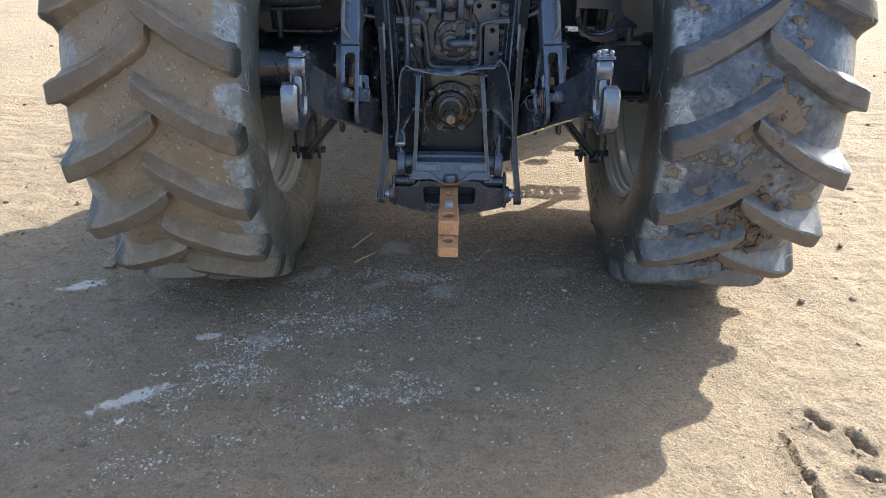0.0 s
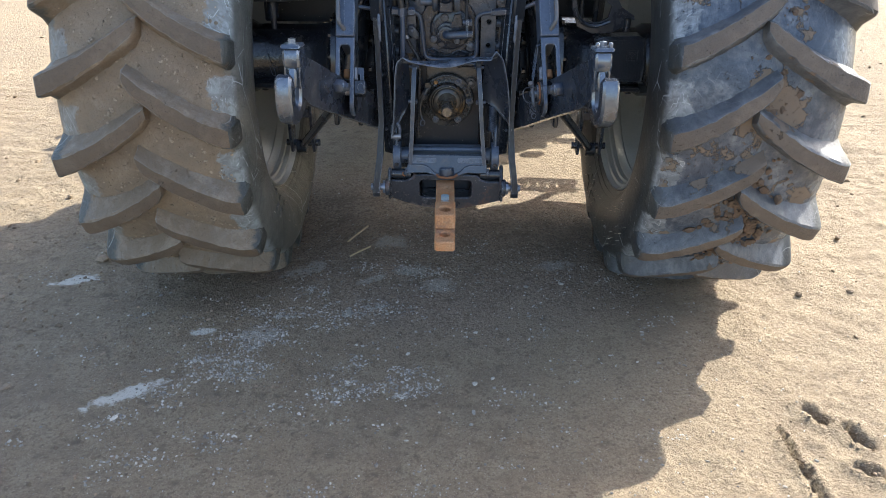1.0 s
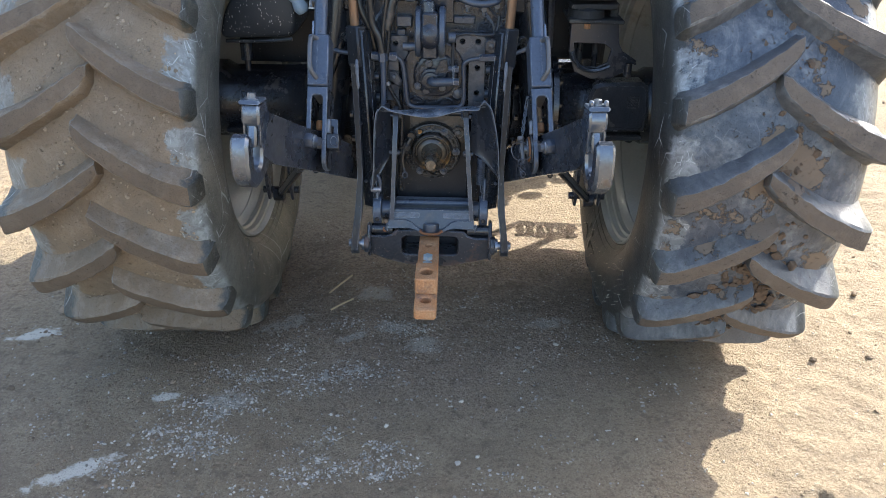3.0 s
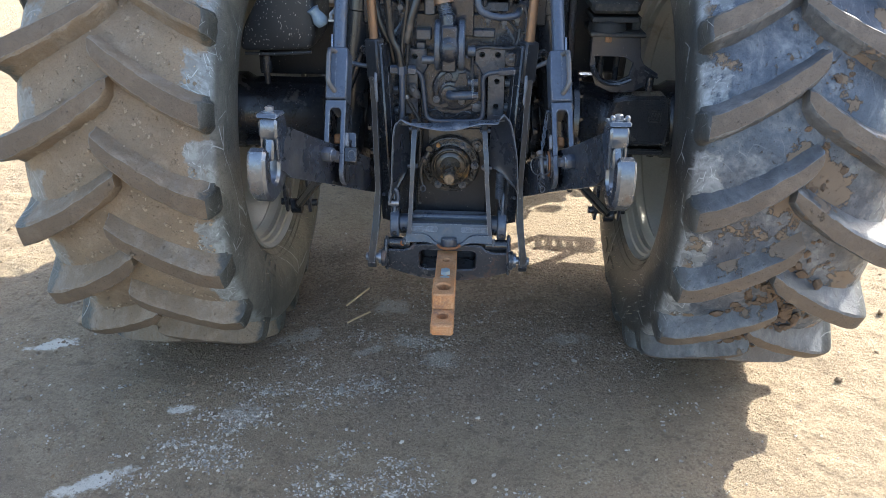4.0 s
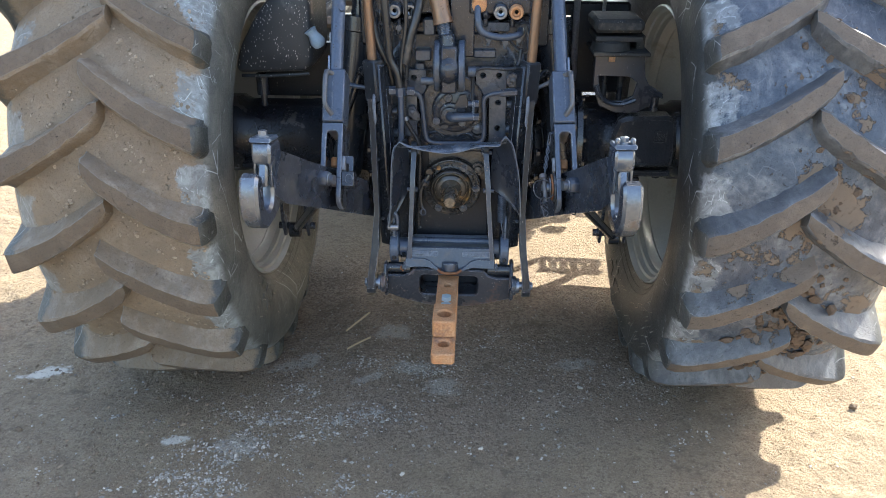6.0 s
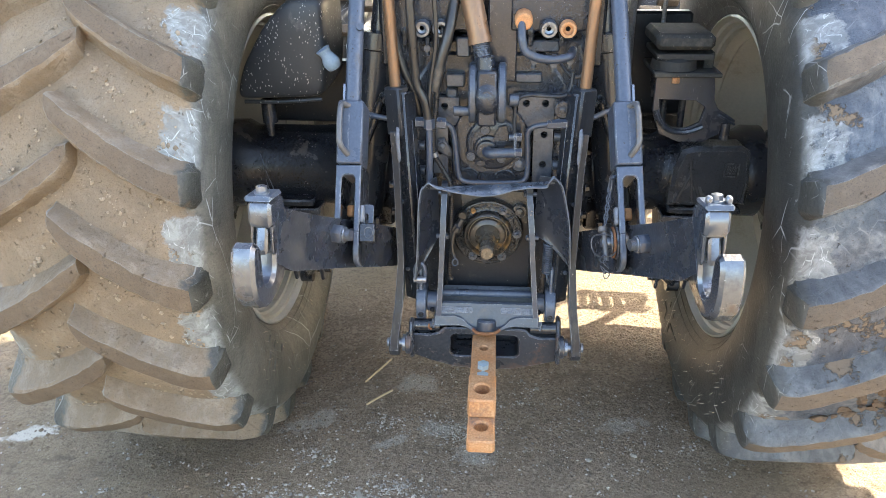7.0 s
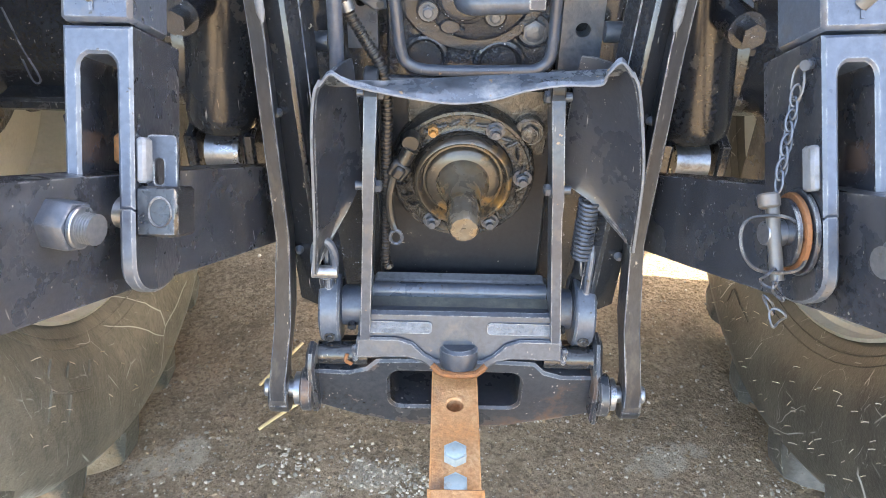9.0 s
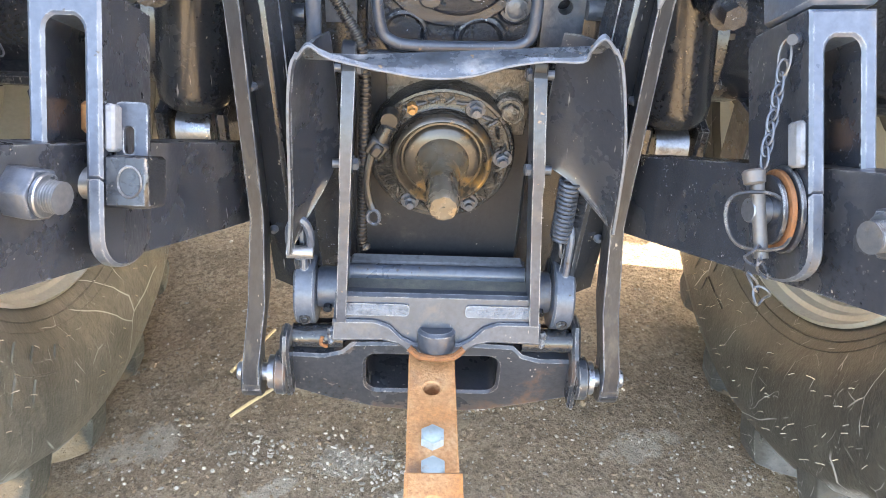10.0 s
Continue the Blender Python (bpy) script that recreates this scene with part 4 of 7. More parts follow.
def stuck_mud(name, places, mat, label, seed):
    """Uneven lumps on a tyre's carcass; each place holds x, the turn in degrees, the radius and the size."""
    rnd = random.Random(seed)
    bm = bmesh.new()
    for x, ang, r, size in places:
        a = radians(ang)
        c = Matrix.Translation((x, AXLE.y - r * math.cos(a), AXLE.z + r * math.sin(a))) @ Matrix.Rotation(-a, 4, "X")
        shape = Matrix.Diagonal((rnd.uniform(0.7, 1.5), rnd.uniform(0.35, 0.7), rnd.uniform(0.7, 1.3), 1))
        res = bmesh.ops.create_icosphere(bm, subdivisions=1, radius=size, matrix=c @ Matrix.Rotation(rnd.uniform(0, 3), 4, "Y") @ shape)
        for v in res["verts"]:
            v.co += Vector((rnd.uniform(-1, 1), rnd.uniform(-1, 1), rnd.uniform(-1, 1))) * size * 0.3
    return tagged(part(name, bm, mat, tractor, label, smooth=False), kind="stuff")


rnd = random.Random(4)
lumps = []
for _ in range(420):
    x, ang = rnd.gauss(1.02, 0.055), rnd.gauss(-27, 8)
    lumps.append((x, ang, carcass_radius(OUTER_HALF, x - 0.991) + rnd.uniform(-0.002, 0.012), 0.003 + 0.017 * rnd.random() ** 2))
for _ in range(260):
    x, ang = rnd.gauss(1.0, 0.05), rnd.uniform(-45, 45)
    lumps.append((x, ang, carcass_radius(OUTER_HALF, x - 0.991) + rnd.uniform(-0.002, 0.004), 0.002 + 0.01 * rnd.random() ** 3))
stuck_mud("packed_mud", lumps, CLOT, "lumps of wet brown clay stuck in the tread", 4)
rnd = random.Random(9)
crumbs = []
for _ in range(170):
    cx, ca = -0.963 + rnd.uniform(-0.22, 0.24), rnd.uniform(-62, 42)
    for _ in range(rnd.randint(3, 9)):
        x = cx + rnd.gauss(0, 0.03)
        crumbs.append((x, ca + rnd.gauss(0, 1.6), carcass_radius(INNER_HALF, min(0.27, abs(x + 0.963))) + 0.001, 0.0012 + 0.0045 * rnd.random() ** 3))
# a line of crumbs caught along the upper foot of each lug
for side, turn in ((1, -3.2), (-1, -10.4)):
    for k in range(-4, 4):
        for _ in range(46):
            t = rnd.random()
            x = side * (0.02 + 0.24 * t)
            ang = -(turn + 360 / LUGS * k) - 16.5 + 17.0 * (1 - t) ** 1.15 + rnd.gauss(0, 0.7)
            crumbs.append((-0.963 + x, ang, carcass_radius(INNER_HALF, abs(x)) + 0.001, 0.0014 + 0.0045 * rnd.random() ** 2.5))
DRY = material("dry_crumb", ((0.34, 0.265, 0.185), (0.4, 0.32, 0.235), (0.26, 0.195, 0.135)), (0.85, 0.95), 0, 30, 200, 0.9, 0.004, island=0.4)
stuck_mud("dried_mud", crumbs, DRY, "dry crumbs of clay sticking to the muddy tread", 9)

# ---- driveline ----
# the last three boxes are unseen, added to block stray sun underneath
for name, c, size in (("gearbox", (0, 5.2, 1.05), (0.5, 2.1, 0.55)), ("differential_housing", (0, 4.6, 0.7), (0.46, 0.7, 0.4)), ("belly_casting", (0, 5.9, 0.66), (0.46, 2.2, 0.42)),
                      ("drive_casing", (0, 4.27, 0.8), (0.34, 0.2, 0.46)), ("engine_block", (0, 6.6, 1.15), (0.55, 1.5, 0.7)), ("side_tank", (0.5, 6.3, 0.75), (0.4, 0.9, 0.5)), ("side_tank", (-0.5, 6.2, 0.75), (0.4, 0.9, 0.5)), ("battery_box", (0.45, 5.2, 0.68), (0.4, 0.32, 0.36))):
    part(name, box(bmesh.new(), c, size), CAST, tractor, bevel=0.02)

for s in (-1, 1):
    bm = bmesh.new()
    turn = facing((s * 0.24, AXLE.y, AXLE.z + 0.03), (s, 0, 0))
    lathe(bm, [(0, 0), (0.19, 0), (0.2, 0.01), (0.2, 0.035), (0.178, 0.045), (0.165, 0.08), (0.163, 0.15), (0.17, 0.155), (0.17, 0.168), (0.164, 0.172), (0.164, 0.19), (0.178, 0.193), (0.178, 0.212), (0.15, 0.22), (0.134, 0.24), (0.128, 0.3), (0.128, 0.52), (0.145, 0.55), (0.145, 0.6), (0.06, 0.61), (0.06, 0.76), (0, 0.76)], turn, 40)
    for k in range(10):
        a = 2 * math.pi * k / 10
        hexbolt(bm, Vector((s * 0.29, AXLE.y + 0.178 * math.cos(a), AXLE.z + 0.03 + 0.178 * math.sin(a))), (s, 0, 0), 0.012, 0.014)
    for k in range(12):
        a = 2 * math.pi * (k + 0.5) / 12
        hexbolt(bm, Vector((s * 0.45, AXLE.y + 0.163 * math.cos(a), AXLE.z + 0.03 + 0.163 * math.sin(a))), (s, 0, 0), 0.01, 0.014)
    axle = part("axle_housing", bm, BLACK, tractor, "glossy black axle tube")
    zc = AXLE.z + 0.03
    skin = SANDCAST if s > 0 else BLACK
    part("saddle_foot", box(bmesh.new(), (s * 0.66, AXLE.y - 0.02, zc - 0.078), (0.22, 0.28, 0.024)), skin, axle, bevel=0.006)
    for dx in (-0.07, 0.07):
        bolt(axle, (s * 0.66 + dx, AXLE.y - 0.12, zc - 0.09), (0, 0, -1), 0.014, 0.014, CAST)
    if s > 0:
        w = facing((0.0, AXLE.y - 0.13, 0), BACK)
        bm = prism(bmesh.new(), [(0.545, 0.785), (0.775, 0.79), (0.78, 0.84), (0.765, 0.96), (0.74, 0.975), (0.6, 0.97), (0.57, 0.96), (0.55, 0.9)], 0.09, w)
        part("axle_saddle", bm, SANDCAST, axle, "rough cast black axle saddle, glinting with oil", bevel=0.012)
        part("cast_frame", prism(bmesh.new(), rounded(0.044, 0.044, 0.004, 2, 0.715, 0.905), 0.008, w @ Matrix.Translation((0, 0, 0.047)), [rounded(0.036, 0.036, 0.003, 2, 0.715, 0.905)]), SANDCAST, axle)
        for k, x in enumerate((0.704, 0.714, 0.724)):
            part("cast_mark", box(bmesh.new(), w @ Vector((x, 0.905, 0.049)), (0.006, 0.006, 0.024), Matrix.Rotation(0.3, 3, "Y")), SANDCAST, axle)
        for a, b in (((0.565, 0.8), (0.6, 0.885)), ((0.6, 0.885), (0.596, 0.935)), ((0.614, 0.8), (0.602, 0.885)), ((0.632, 0.82), (0.606, 0.88)), ((0.76, 0.8), (0.765, 0.86)), ((0.65, 0.805), (0.76, 0.802))):
            part("saddle_rib", rod(bmesh.new(), w @ Vector((*a, 0.047)), w @ Vector((*b, 0.045)), 0.006, 0.004, 10), SANDCAST, axle)
    # drop bracket for the sway stabiliser
    part("stabiliser_bracket", box(bmesh.new(), (s * 0.6, 4.4, 0.735), (0.13, 0.13, 0.02)), SATIN, axle, bevel=0.003)
    for dx in (-0.045, 0.045):
        bm = prism(bmesh.new(), [(-0.05, 0.0), (0.05, 0.0), (0.045, -0.2), (0.02, -0.27), (-0.02, -0.27), (-0.045, -0.2)], 0.012, facing((s * 0.6 + dx, 4.4, 0.735), (1, 0, 0)))
        part("bracket_cheek", bm, SATIN, axle, bevel=0.003)
    part("bracket_bar", box(bmesh.new(), (s * 0.6, 4.37, 0.64), (0.09, 0.02, 0.035)), SATIN, axle, bevel=0.003)
    part("bracket_pin", rod(bmesh.new(), (s * 0.6 - 0.07, 4.4, 0.5), (s * 0.6 + 0.07, 4.4, 0.5), 0.014), CAST, axle)

# central rear casting with its plates
bm = bmesh.new()
prism(bm, [(-0.19, 0.5), (0.19, 0.5), (0.2, 0.93), (0.2, 1.2), (0.14, 1.28), (-0.14, 1.28), (-0.2, 1.2), (-0.2, 0.93)], 0.1, facing((0, 4.19, 0), BACK))
part("rear_casting", bm, CAST, tractor, bevel=0.008)
for s in (-1, 1):
    bm = bmesh.new()
    w = facing((0, 4.115, 0), BACK)
    if s > 0:
        outline = [(0.075, 1.18), (0.168, 1.18), (0.172, 0.92), (0.12, 0.92), (0.118, 1.09), (0.075, 1.09)]
        holes = [circle(0.0095, 14, 0.096, 1.157), circle(0.0095, 14, 0.146, 1.157), circle(0.0095, 14, 0.146, 1.073), circle(0.0095, 14, 0.146, 0.99)]
    else:
        outline = [(-0.148, 1.17), (-0.08, 1.17), (-0.08, 1.1), (-0.11, 1.09), (-0.11, 0.96), (-0.148, 0.96)]
        holes = [circle(0.0095, 14, -0.118, 1.147), circle(0.007, 12, -0.13, 1.02)]
    prism(bm, outline, 0.022, w, holes)
    part("hole_plate", bm, CAST_GREY, tractor, "dusty steel plate with drilled holes")
    for z in ((1.07, 0.99) if s > 0 else (1.04, 0.97)):
        bm = rod(bmesh.new(), (s * 0.172, 4.1, z), (s * 0.205, 4.1, z), 0.013)
        rod(bm, (s * 0.2, 4.1, z), (s * 0.214, 4.1, z), 0.016, seg=6)
        part("side_bolt", bm, CAST_GREY, tractor)

# hydraulic pump cover
w = facing((0.003, 4.14, 1.04), BACK)
bm = prism(bmesh.new(), rounded(0.208, 0.22, 0.035, 5, 0.002, -0.04), 0.05, w @ Matrix.Translation((0, 0, 0.012)))
lathe(bm, [(0.06, 0.046), (0.097, 0.046), (0.1, 0.043), (0.1, 0)], w @ Matrix.Translation((0.002, 0.022, 0)), 48)
pump = part("pump_cover", bm, CAST, tractor, "round oily pump cover with raised ribs", bevel=0.003)
bm = lathe(bmesh.new(), [(0.0, 0.056), (0.066, 0.056), (0.071, 0.053), (0.073, 0.048), (0.073, 0.02)], w @ Matrix.Translation((0.009, 0.011, 0)), 48)
lathe(bm, [(0.0, 0.064), (0.034, 0.064), (0.037, 0.061), (0.038, 0.05)], w @ Matrix.Translation((-0.005, -0.001, 0)), 40)
lathe(bm, [(0.0, 0.074), (0.025, 0.074), (0.0275, 0.072), (0.0285, 0.068), (0.0285, 0.06)], w @ Matrix.Translation((-0.008, -0.003, 0)), 40)
prism(bm, [(0.004, 0.02), (0.034, -0.004), (0.05, 0.03), (0.044, 0.066), (0.022, 0.062)], 0.03, w @ Matrix.Translation((0, 0, 0.05)))
part("cover_disc", bm, CAST, pump, "oily round cover with a raised hub", bevel=0.002)
for cx, cz, k in ((-0.054, -0.088, 0.86), (0.041, -0.095, 0.96)):
    part("core_plug", lathe(bmesh.new(), [(0, 0.039), (0.024 * k, 0.039), (0.0255 * k, 0.036), (0.027 * k, 0.0445), (0.03 * k, 0.047), (0.034 * k, 0.045), (0.036 * k, 0.034)], w @ Matrix.Translation((cx, cz, 0)), 36), CAST, pump, "round core plug in a raised ring")
for a0, a1, rr in ((118, 165, 0.057), (172, 205, 0.055), (238, 262, 0.06)):
    part("cover_rib", sweep(bmesh.new(), [w @ Vector((0.009 + rr * math.cos(radians(a)), 0.011 + rr * math.sin(radians(a)), 0.0562)) for a in range(a0, a1, 6)], 0.0026, 6), CAST, pump)
for k in range(9):
    a = radians(120 + 8.5 * k)
    part("cast_mark", box(bmesh.new(), w @ Vector((0.009 + 0.049 * math.cos(a), 0.011 + 0.049 * math.sin(a), 0.0565)), (0.0045, 0.002, 0.0055)), CAST, pump)
for bx, bz in ((-0.013, 0.05), (-0.05, -0.024), (0.031, -0.028), (0.066, 0.03)):
    part("bolt_seat", lathe(bmesh.new(), [(0, 0.058), (0.0125, 0.058), (0.0145, 0.056), (0.015, 0.05)], w @ Matrix.Translation((bx, bz, 0)), 24), CAST, pump)
    bolt(pump, w @ Vector((bx, bz, 0.057)), BACK, 0.0085, 0.008)
part("oval_boss", lathe(bmesh.new(), [(0, 0.059), (0.009, 0.059), (0.011, 0.057), (0.012, 0.05)], w @ Matrix.Translation((-0.023, -0.042, 0)) @ Matrix.Diagonal((1.25, 0.85, 1, 1)), 28), CAST, pump)
bolt(pump, w @ Vector((0.081, -0.05, 0.037)), BACK, 0.0155, 0.014)
part("bolt_seat", lathe(bmesh.new(), [(0.014, 0.036), (0.021, 0.041), (0.0245, 0.038), (0.025, 0.03)], w @ Matrix.Translation((0.081, -0.05, 0)), 28), CAST, pump)
bm = bmesh.new()
sweep(bm, smooth_path([w @ Vector(q) for q in ((-0.006, -0.003, 0.07), (-0.006, -0.003, 0.083), (0.004, -0.002, 0.094), (0.024, 0.0, 0.096), (0.066, 0.002, 0.096))], 4), 0.0135, 16)
rod(bm, w @ Vector((0.062, 0.002, 0.096)), w @ Vector((0.084, 0.002, 0.096)), 0.0115, seg=6)
rod(bm, w @ Vector((0.066, 0.014, 0.096)), w @ Vector((0.066, 0.052, 0.092)), 0.0035, seg=8)
rod(bm, w @ Vector((0.05, 0.04, 0.085)), w @ Vector((0.08, 0.04, 0.085)), 0.0095, seg=12)
rod(bm, w @ Vector((0.062, 0.04, 0.085)), w @ Vector((0.082, 0.04, 0.085)), 0.0115, seg=6)
part("pump_elbow", bm, STEEL_BLUE, tractor, "grey steel pipe elbow with union nuts")

# ---- power take-off ----
COVER = material("oily_brown_cover", ((0.07, 0.062, 0.055), (0.11, 0.095, 0.082), (0.045, 0.042, 0.04)), (0.14, 0.4), 0.2, 10, 110, 1.0, 0.004, coat=0.5, edge=(0.25, 0.24, 0.23), edge_amount=0.4)
PTO = Vector((0.002, 4.09, 0.797))
w = facing(PTO, BACK)
bm = bmesh.new()
prism(bm, [(-0.118, -0.2), (0.122, -0.2), (0.122, 0.115), (0.09, 0.122), (-0.09, 0.122), (-0.118, 0.115)], 0.04, w @ Matrix.Translation((0, 0, -0.03)))
part("pto_back_plate", bm, DEEP, tractor, "black plate behind the power take-off", bevel=0.004)
bm = bmesh.new()
prism(bm, [(-0.075, 0.02), (0.11, 0.02), (0.118, 0.118), (-0.075, 0.118)], 0.02, w @ Matrix.Translation((0, 0, -0.015)))
rod(bm, w @ Vector((0.086, 0.063, -0.01)), w @ Vector((0.086, 0.063, 0.012)), 0.02)
hexbolt(bm, w @ Vector((0.086, 0.063, 0.01)), BACK, 0.0135, 0.01)
part("pto_rear_cover", bm, COVER, tractor, bevel=0.003)
bm = bmesh.new()
lathe(bm, [(0.062, -0.01), (0.062, 0.018), (0.069, 0.022), (0.071, 0.0205), (0.09, 0.0205), (0.092, 0.0225), (0.0955, 0.0215), (0.098, 0.015), (0.099, -0.012)], w, 56)
rnd = random.Random(2)
for k in range(30):
    a = 2 * math.pi * k / 30 + rnd.uniform(-0.08, 0.08)
    p = w @ Vector((0.081 * math.cos(a), 0.081 * math.sin(a), 0.023))
    t = -a + rnd.choice((0.5, 1.2, 2.2))
    v = Vector((math.cos(t), 0, math.sin(t))) * 0.0075
    sweep(bm, [p - v, p + Vector((0, -0.002, 0)), p + v], 0.0022, 5)
GOLD = material("amber_grease", ((0.3, 0.15, 0.05), (0.2, 0.12, 0.06), (0.38, 0.2, 0.07)), (0.35, 0.5), 0.1, 30, 160, 0.3, 0.001)
# amber patches in the bell's colour stand for grease and warm reflections
FACE = material("oily_turned_steel", ((0.042, 0.037, 0.033), (0.028, 0.025, 0.023), (0.06, 0.052, 0.044)), (0.18, 0.32), 0.2, 14, 160, 0.25, 0.001, (0.42, 0.23, 0.06), 0.2, 17, coat=0.4)
RING = material("greasy_dark_casting", ((0.03, 0.03, 0.031), (0.052, 0.05, 0.048), (0.018, 0.018, 0.02)), (0.14, 0.34), 0.3, 16, 150, 1.0, 0.004, (0.12, 0.095, 0.07), 0.1, 16, (0.02, 0.02, 0.02), 0.35, 70, coat=0.5)
ring = part("pto_flange_ring", bm, RING, tractor, "greasy cast ring round the power take-off")
for a in (120, 60, 0, 300, 240):
    bolt(ring, w @ Vector((0.081 * math.cos(radians(a)), 0.081 * math.sin(radians(a)), 0.021)), BACK, 0.0075 if a == 120 else 0.0095, 0.01, GOLD if a == 120 else CAST_GREY, a != 120, stud=0.008)
bm = lathe(bmesh.new(), [(0.067, 0.0), (0.0675, 0.03), (0.066, 0.038), (0.0635, 0.0415), (0.0605, 0.0425), (0.0585, 0.041), (0.0565, 0.0345), (0.0535, 0.031), (0.051, 0.0315), (0.0495, 0.036), (0.047, 0.0385), (0.03, 0.0415), (0.0, 0.046)], w, 56)
part("pto_bell", bm, FACE, ring, "oily turned steel bell round the shaft")
bm = bmesh.new()
lathe(bm, [(0.036, 0.036), (0.0355, 0.044), (0.0325, 0.052), (0.028, 0.06), (0.0245, 0.07), (0.0225, 0.083), (0.0215, 0.098)], w, 32)
prof = []
for k in range(48):
    a = 2 * math.pi * k / 48
    prof.append((0.0205 if k % 8 < 6 else 0.0192, a))
vs = []
for h, f in ((0.08, 0.95), (0.09, 1.0), (0.14, 1.0), (0.145, 0.95), (0.151, 0.8)):
    vs.append([bm.verts.new(w @ Vector((r * f * math.cos(a), r * f * math.sin(a), h))) for r, a in prof])
for a, b in zip(vs, vs[1:]):
    for k in range(48):
        bm.faces.new((a[k], a[(k + 1) % 48], b[(k + 1) % 48], b[k]))
bm.faces.new(vs[-1])
rod(bm, w @ Vector((0, 0, 0.15)), w @ Vector((0, 0, 0.1522)), 0.003, seg=10)
# amber in the shaft's colour: grease and a painted orange reflection
part("pto_shaft", bm, [material("oily_shaft_steel", ((0.1, 0.088, 0.074), (0.15, 0.112, 0.068), (0.18, 0.16, 0.135)), (0.18, 0.34), 0.4, 16, 120, 0.3, 0.001, (0.4, 0.22, 0.06), 0.13, 30, coat=0.4)],
     tractor, "short splined steel shaft, coloured with amber grease and reflections")

# guard over the power take-off: a bent sheet with a wavy upper lip
def sheet(name, rows, mat, label="", thick=0.004, cuts=1, parent=None):
    """A bent sheet from rows of points."""
    bm = bmesh.new()
    grid = [[bm.verts.new(q) for q in r] for r in rows]
    for a, b in zip(grid, grid[1:]):
        for k in range(len(a) - 1):
            bm.faces.new((a[k], a[k + 1], b[k + 1], b[k]))
    bmesh.ops.recalc_face_normals(bm, faces=bm.faces)
    bmesh.ops.solidify(bm, geom=bm.faces[:], thickness=thick)
    return part(name, bm, mat, parent or tractor, label)


lip = [(-0.168, 0.962), (-0.154, 0.977), (-0.138, 0.967), (-0.12, 0.961), (-0.068, 0.951), (-0.017, 0.945), (0.029, 0.95), (0.066, 0.962), (0.11, 0.97), (0.15, 0.971), (0.156, 0.983), (0.17, 0.998), (0.186, 0.982)]
fine_lip = [tuple(q) for q in smooth_path([(x, 0, z) for x, z in lip], 4)]
rows = []
for x, _, z in fine_lip:
    back = 0.958 + 0.08 * (x + 0.05) - 0.1 * min(0, x + 0.1)
    z += 0.0012 * math.sin(90 * x) + 0.0006 * math.sin(310 * x)
    rows.append([(x, 4.012, back + 0.002), (x, 4.003, back), (x, 3.99, 0.5 * back + 0.5 * z + 0.003), (x, 3.982, z + 0.004), (x, 3.978, z)])
guard = sheet("pto_guard", rows, LIP, "bent black sheet guard with a worn bright upper lip", 0.003)
for s, outer, inner in ((-1, [(-0.166, 3.982, 0.968), (-0.174, 3.979, 0.95), (-0.18, 3.977, 0.9), (-0.183, 3.975, 0.83), (-0.187, 3.977, 0.76), (-0.195, 3.984, 0.69)],
                         [(-0.14, 4.05, 0.968), (-0.137, 4.05, 0.94), (-0.134, 4.05, 0.88), (-0.134, 4.045, 0.81), (-0.152, 4.02, 0.765), (-0.192, 3.99, 0.692)]),
                        (1, [(0.184, 3.982, 0.986), (0.194, 3.979, 0.966), (0.205, 3.977, 0.92), (0.216, 3.975, 0.86), (0.222, 3.979, 0.79), (0.227, 3.988, 0.735)],
                         [(0.14, 4.05, 0.978), (0.135, 4.05, 0.94), (0.132, 4.05, 0.89), (0.132, 4.045, 0.815), (0.168, 4.02, 0.792), (0.222, 3.994, 0.74)])):
    o, i = smooth_path(outer, 3), smooth_path(inner, 3)
    rows = []
    for a, b in zip(o, i):
        rows.append([a.lerp(b, t) + Vector((0, 0.012 * math.sin(math.pi * t), 0)) for t in (0, 0.2, 0.4, 0.6, 0.8, 1)])
    sheet("guard_cheek", rows, SATIN, "curved black side of the guard", parent=guard)
    bm = sweep(bmesh.new(), [q + Vector((s * 0.001, -0.001, 0)) for q in o], 0.0019, 6)
    part("cheek_edge", bm, WORN_PAINT, guard)
bm = sweep(bmesh.new(), [Vector((x, 3.978, z)) for x, _, z in fine_lip], 0.0016, 6)
part("lip_edge", bm, WORN_PAINT, guard)

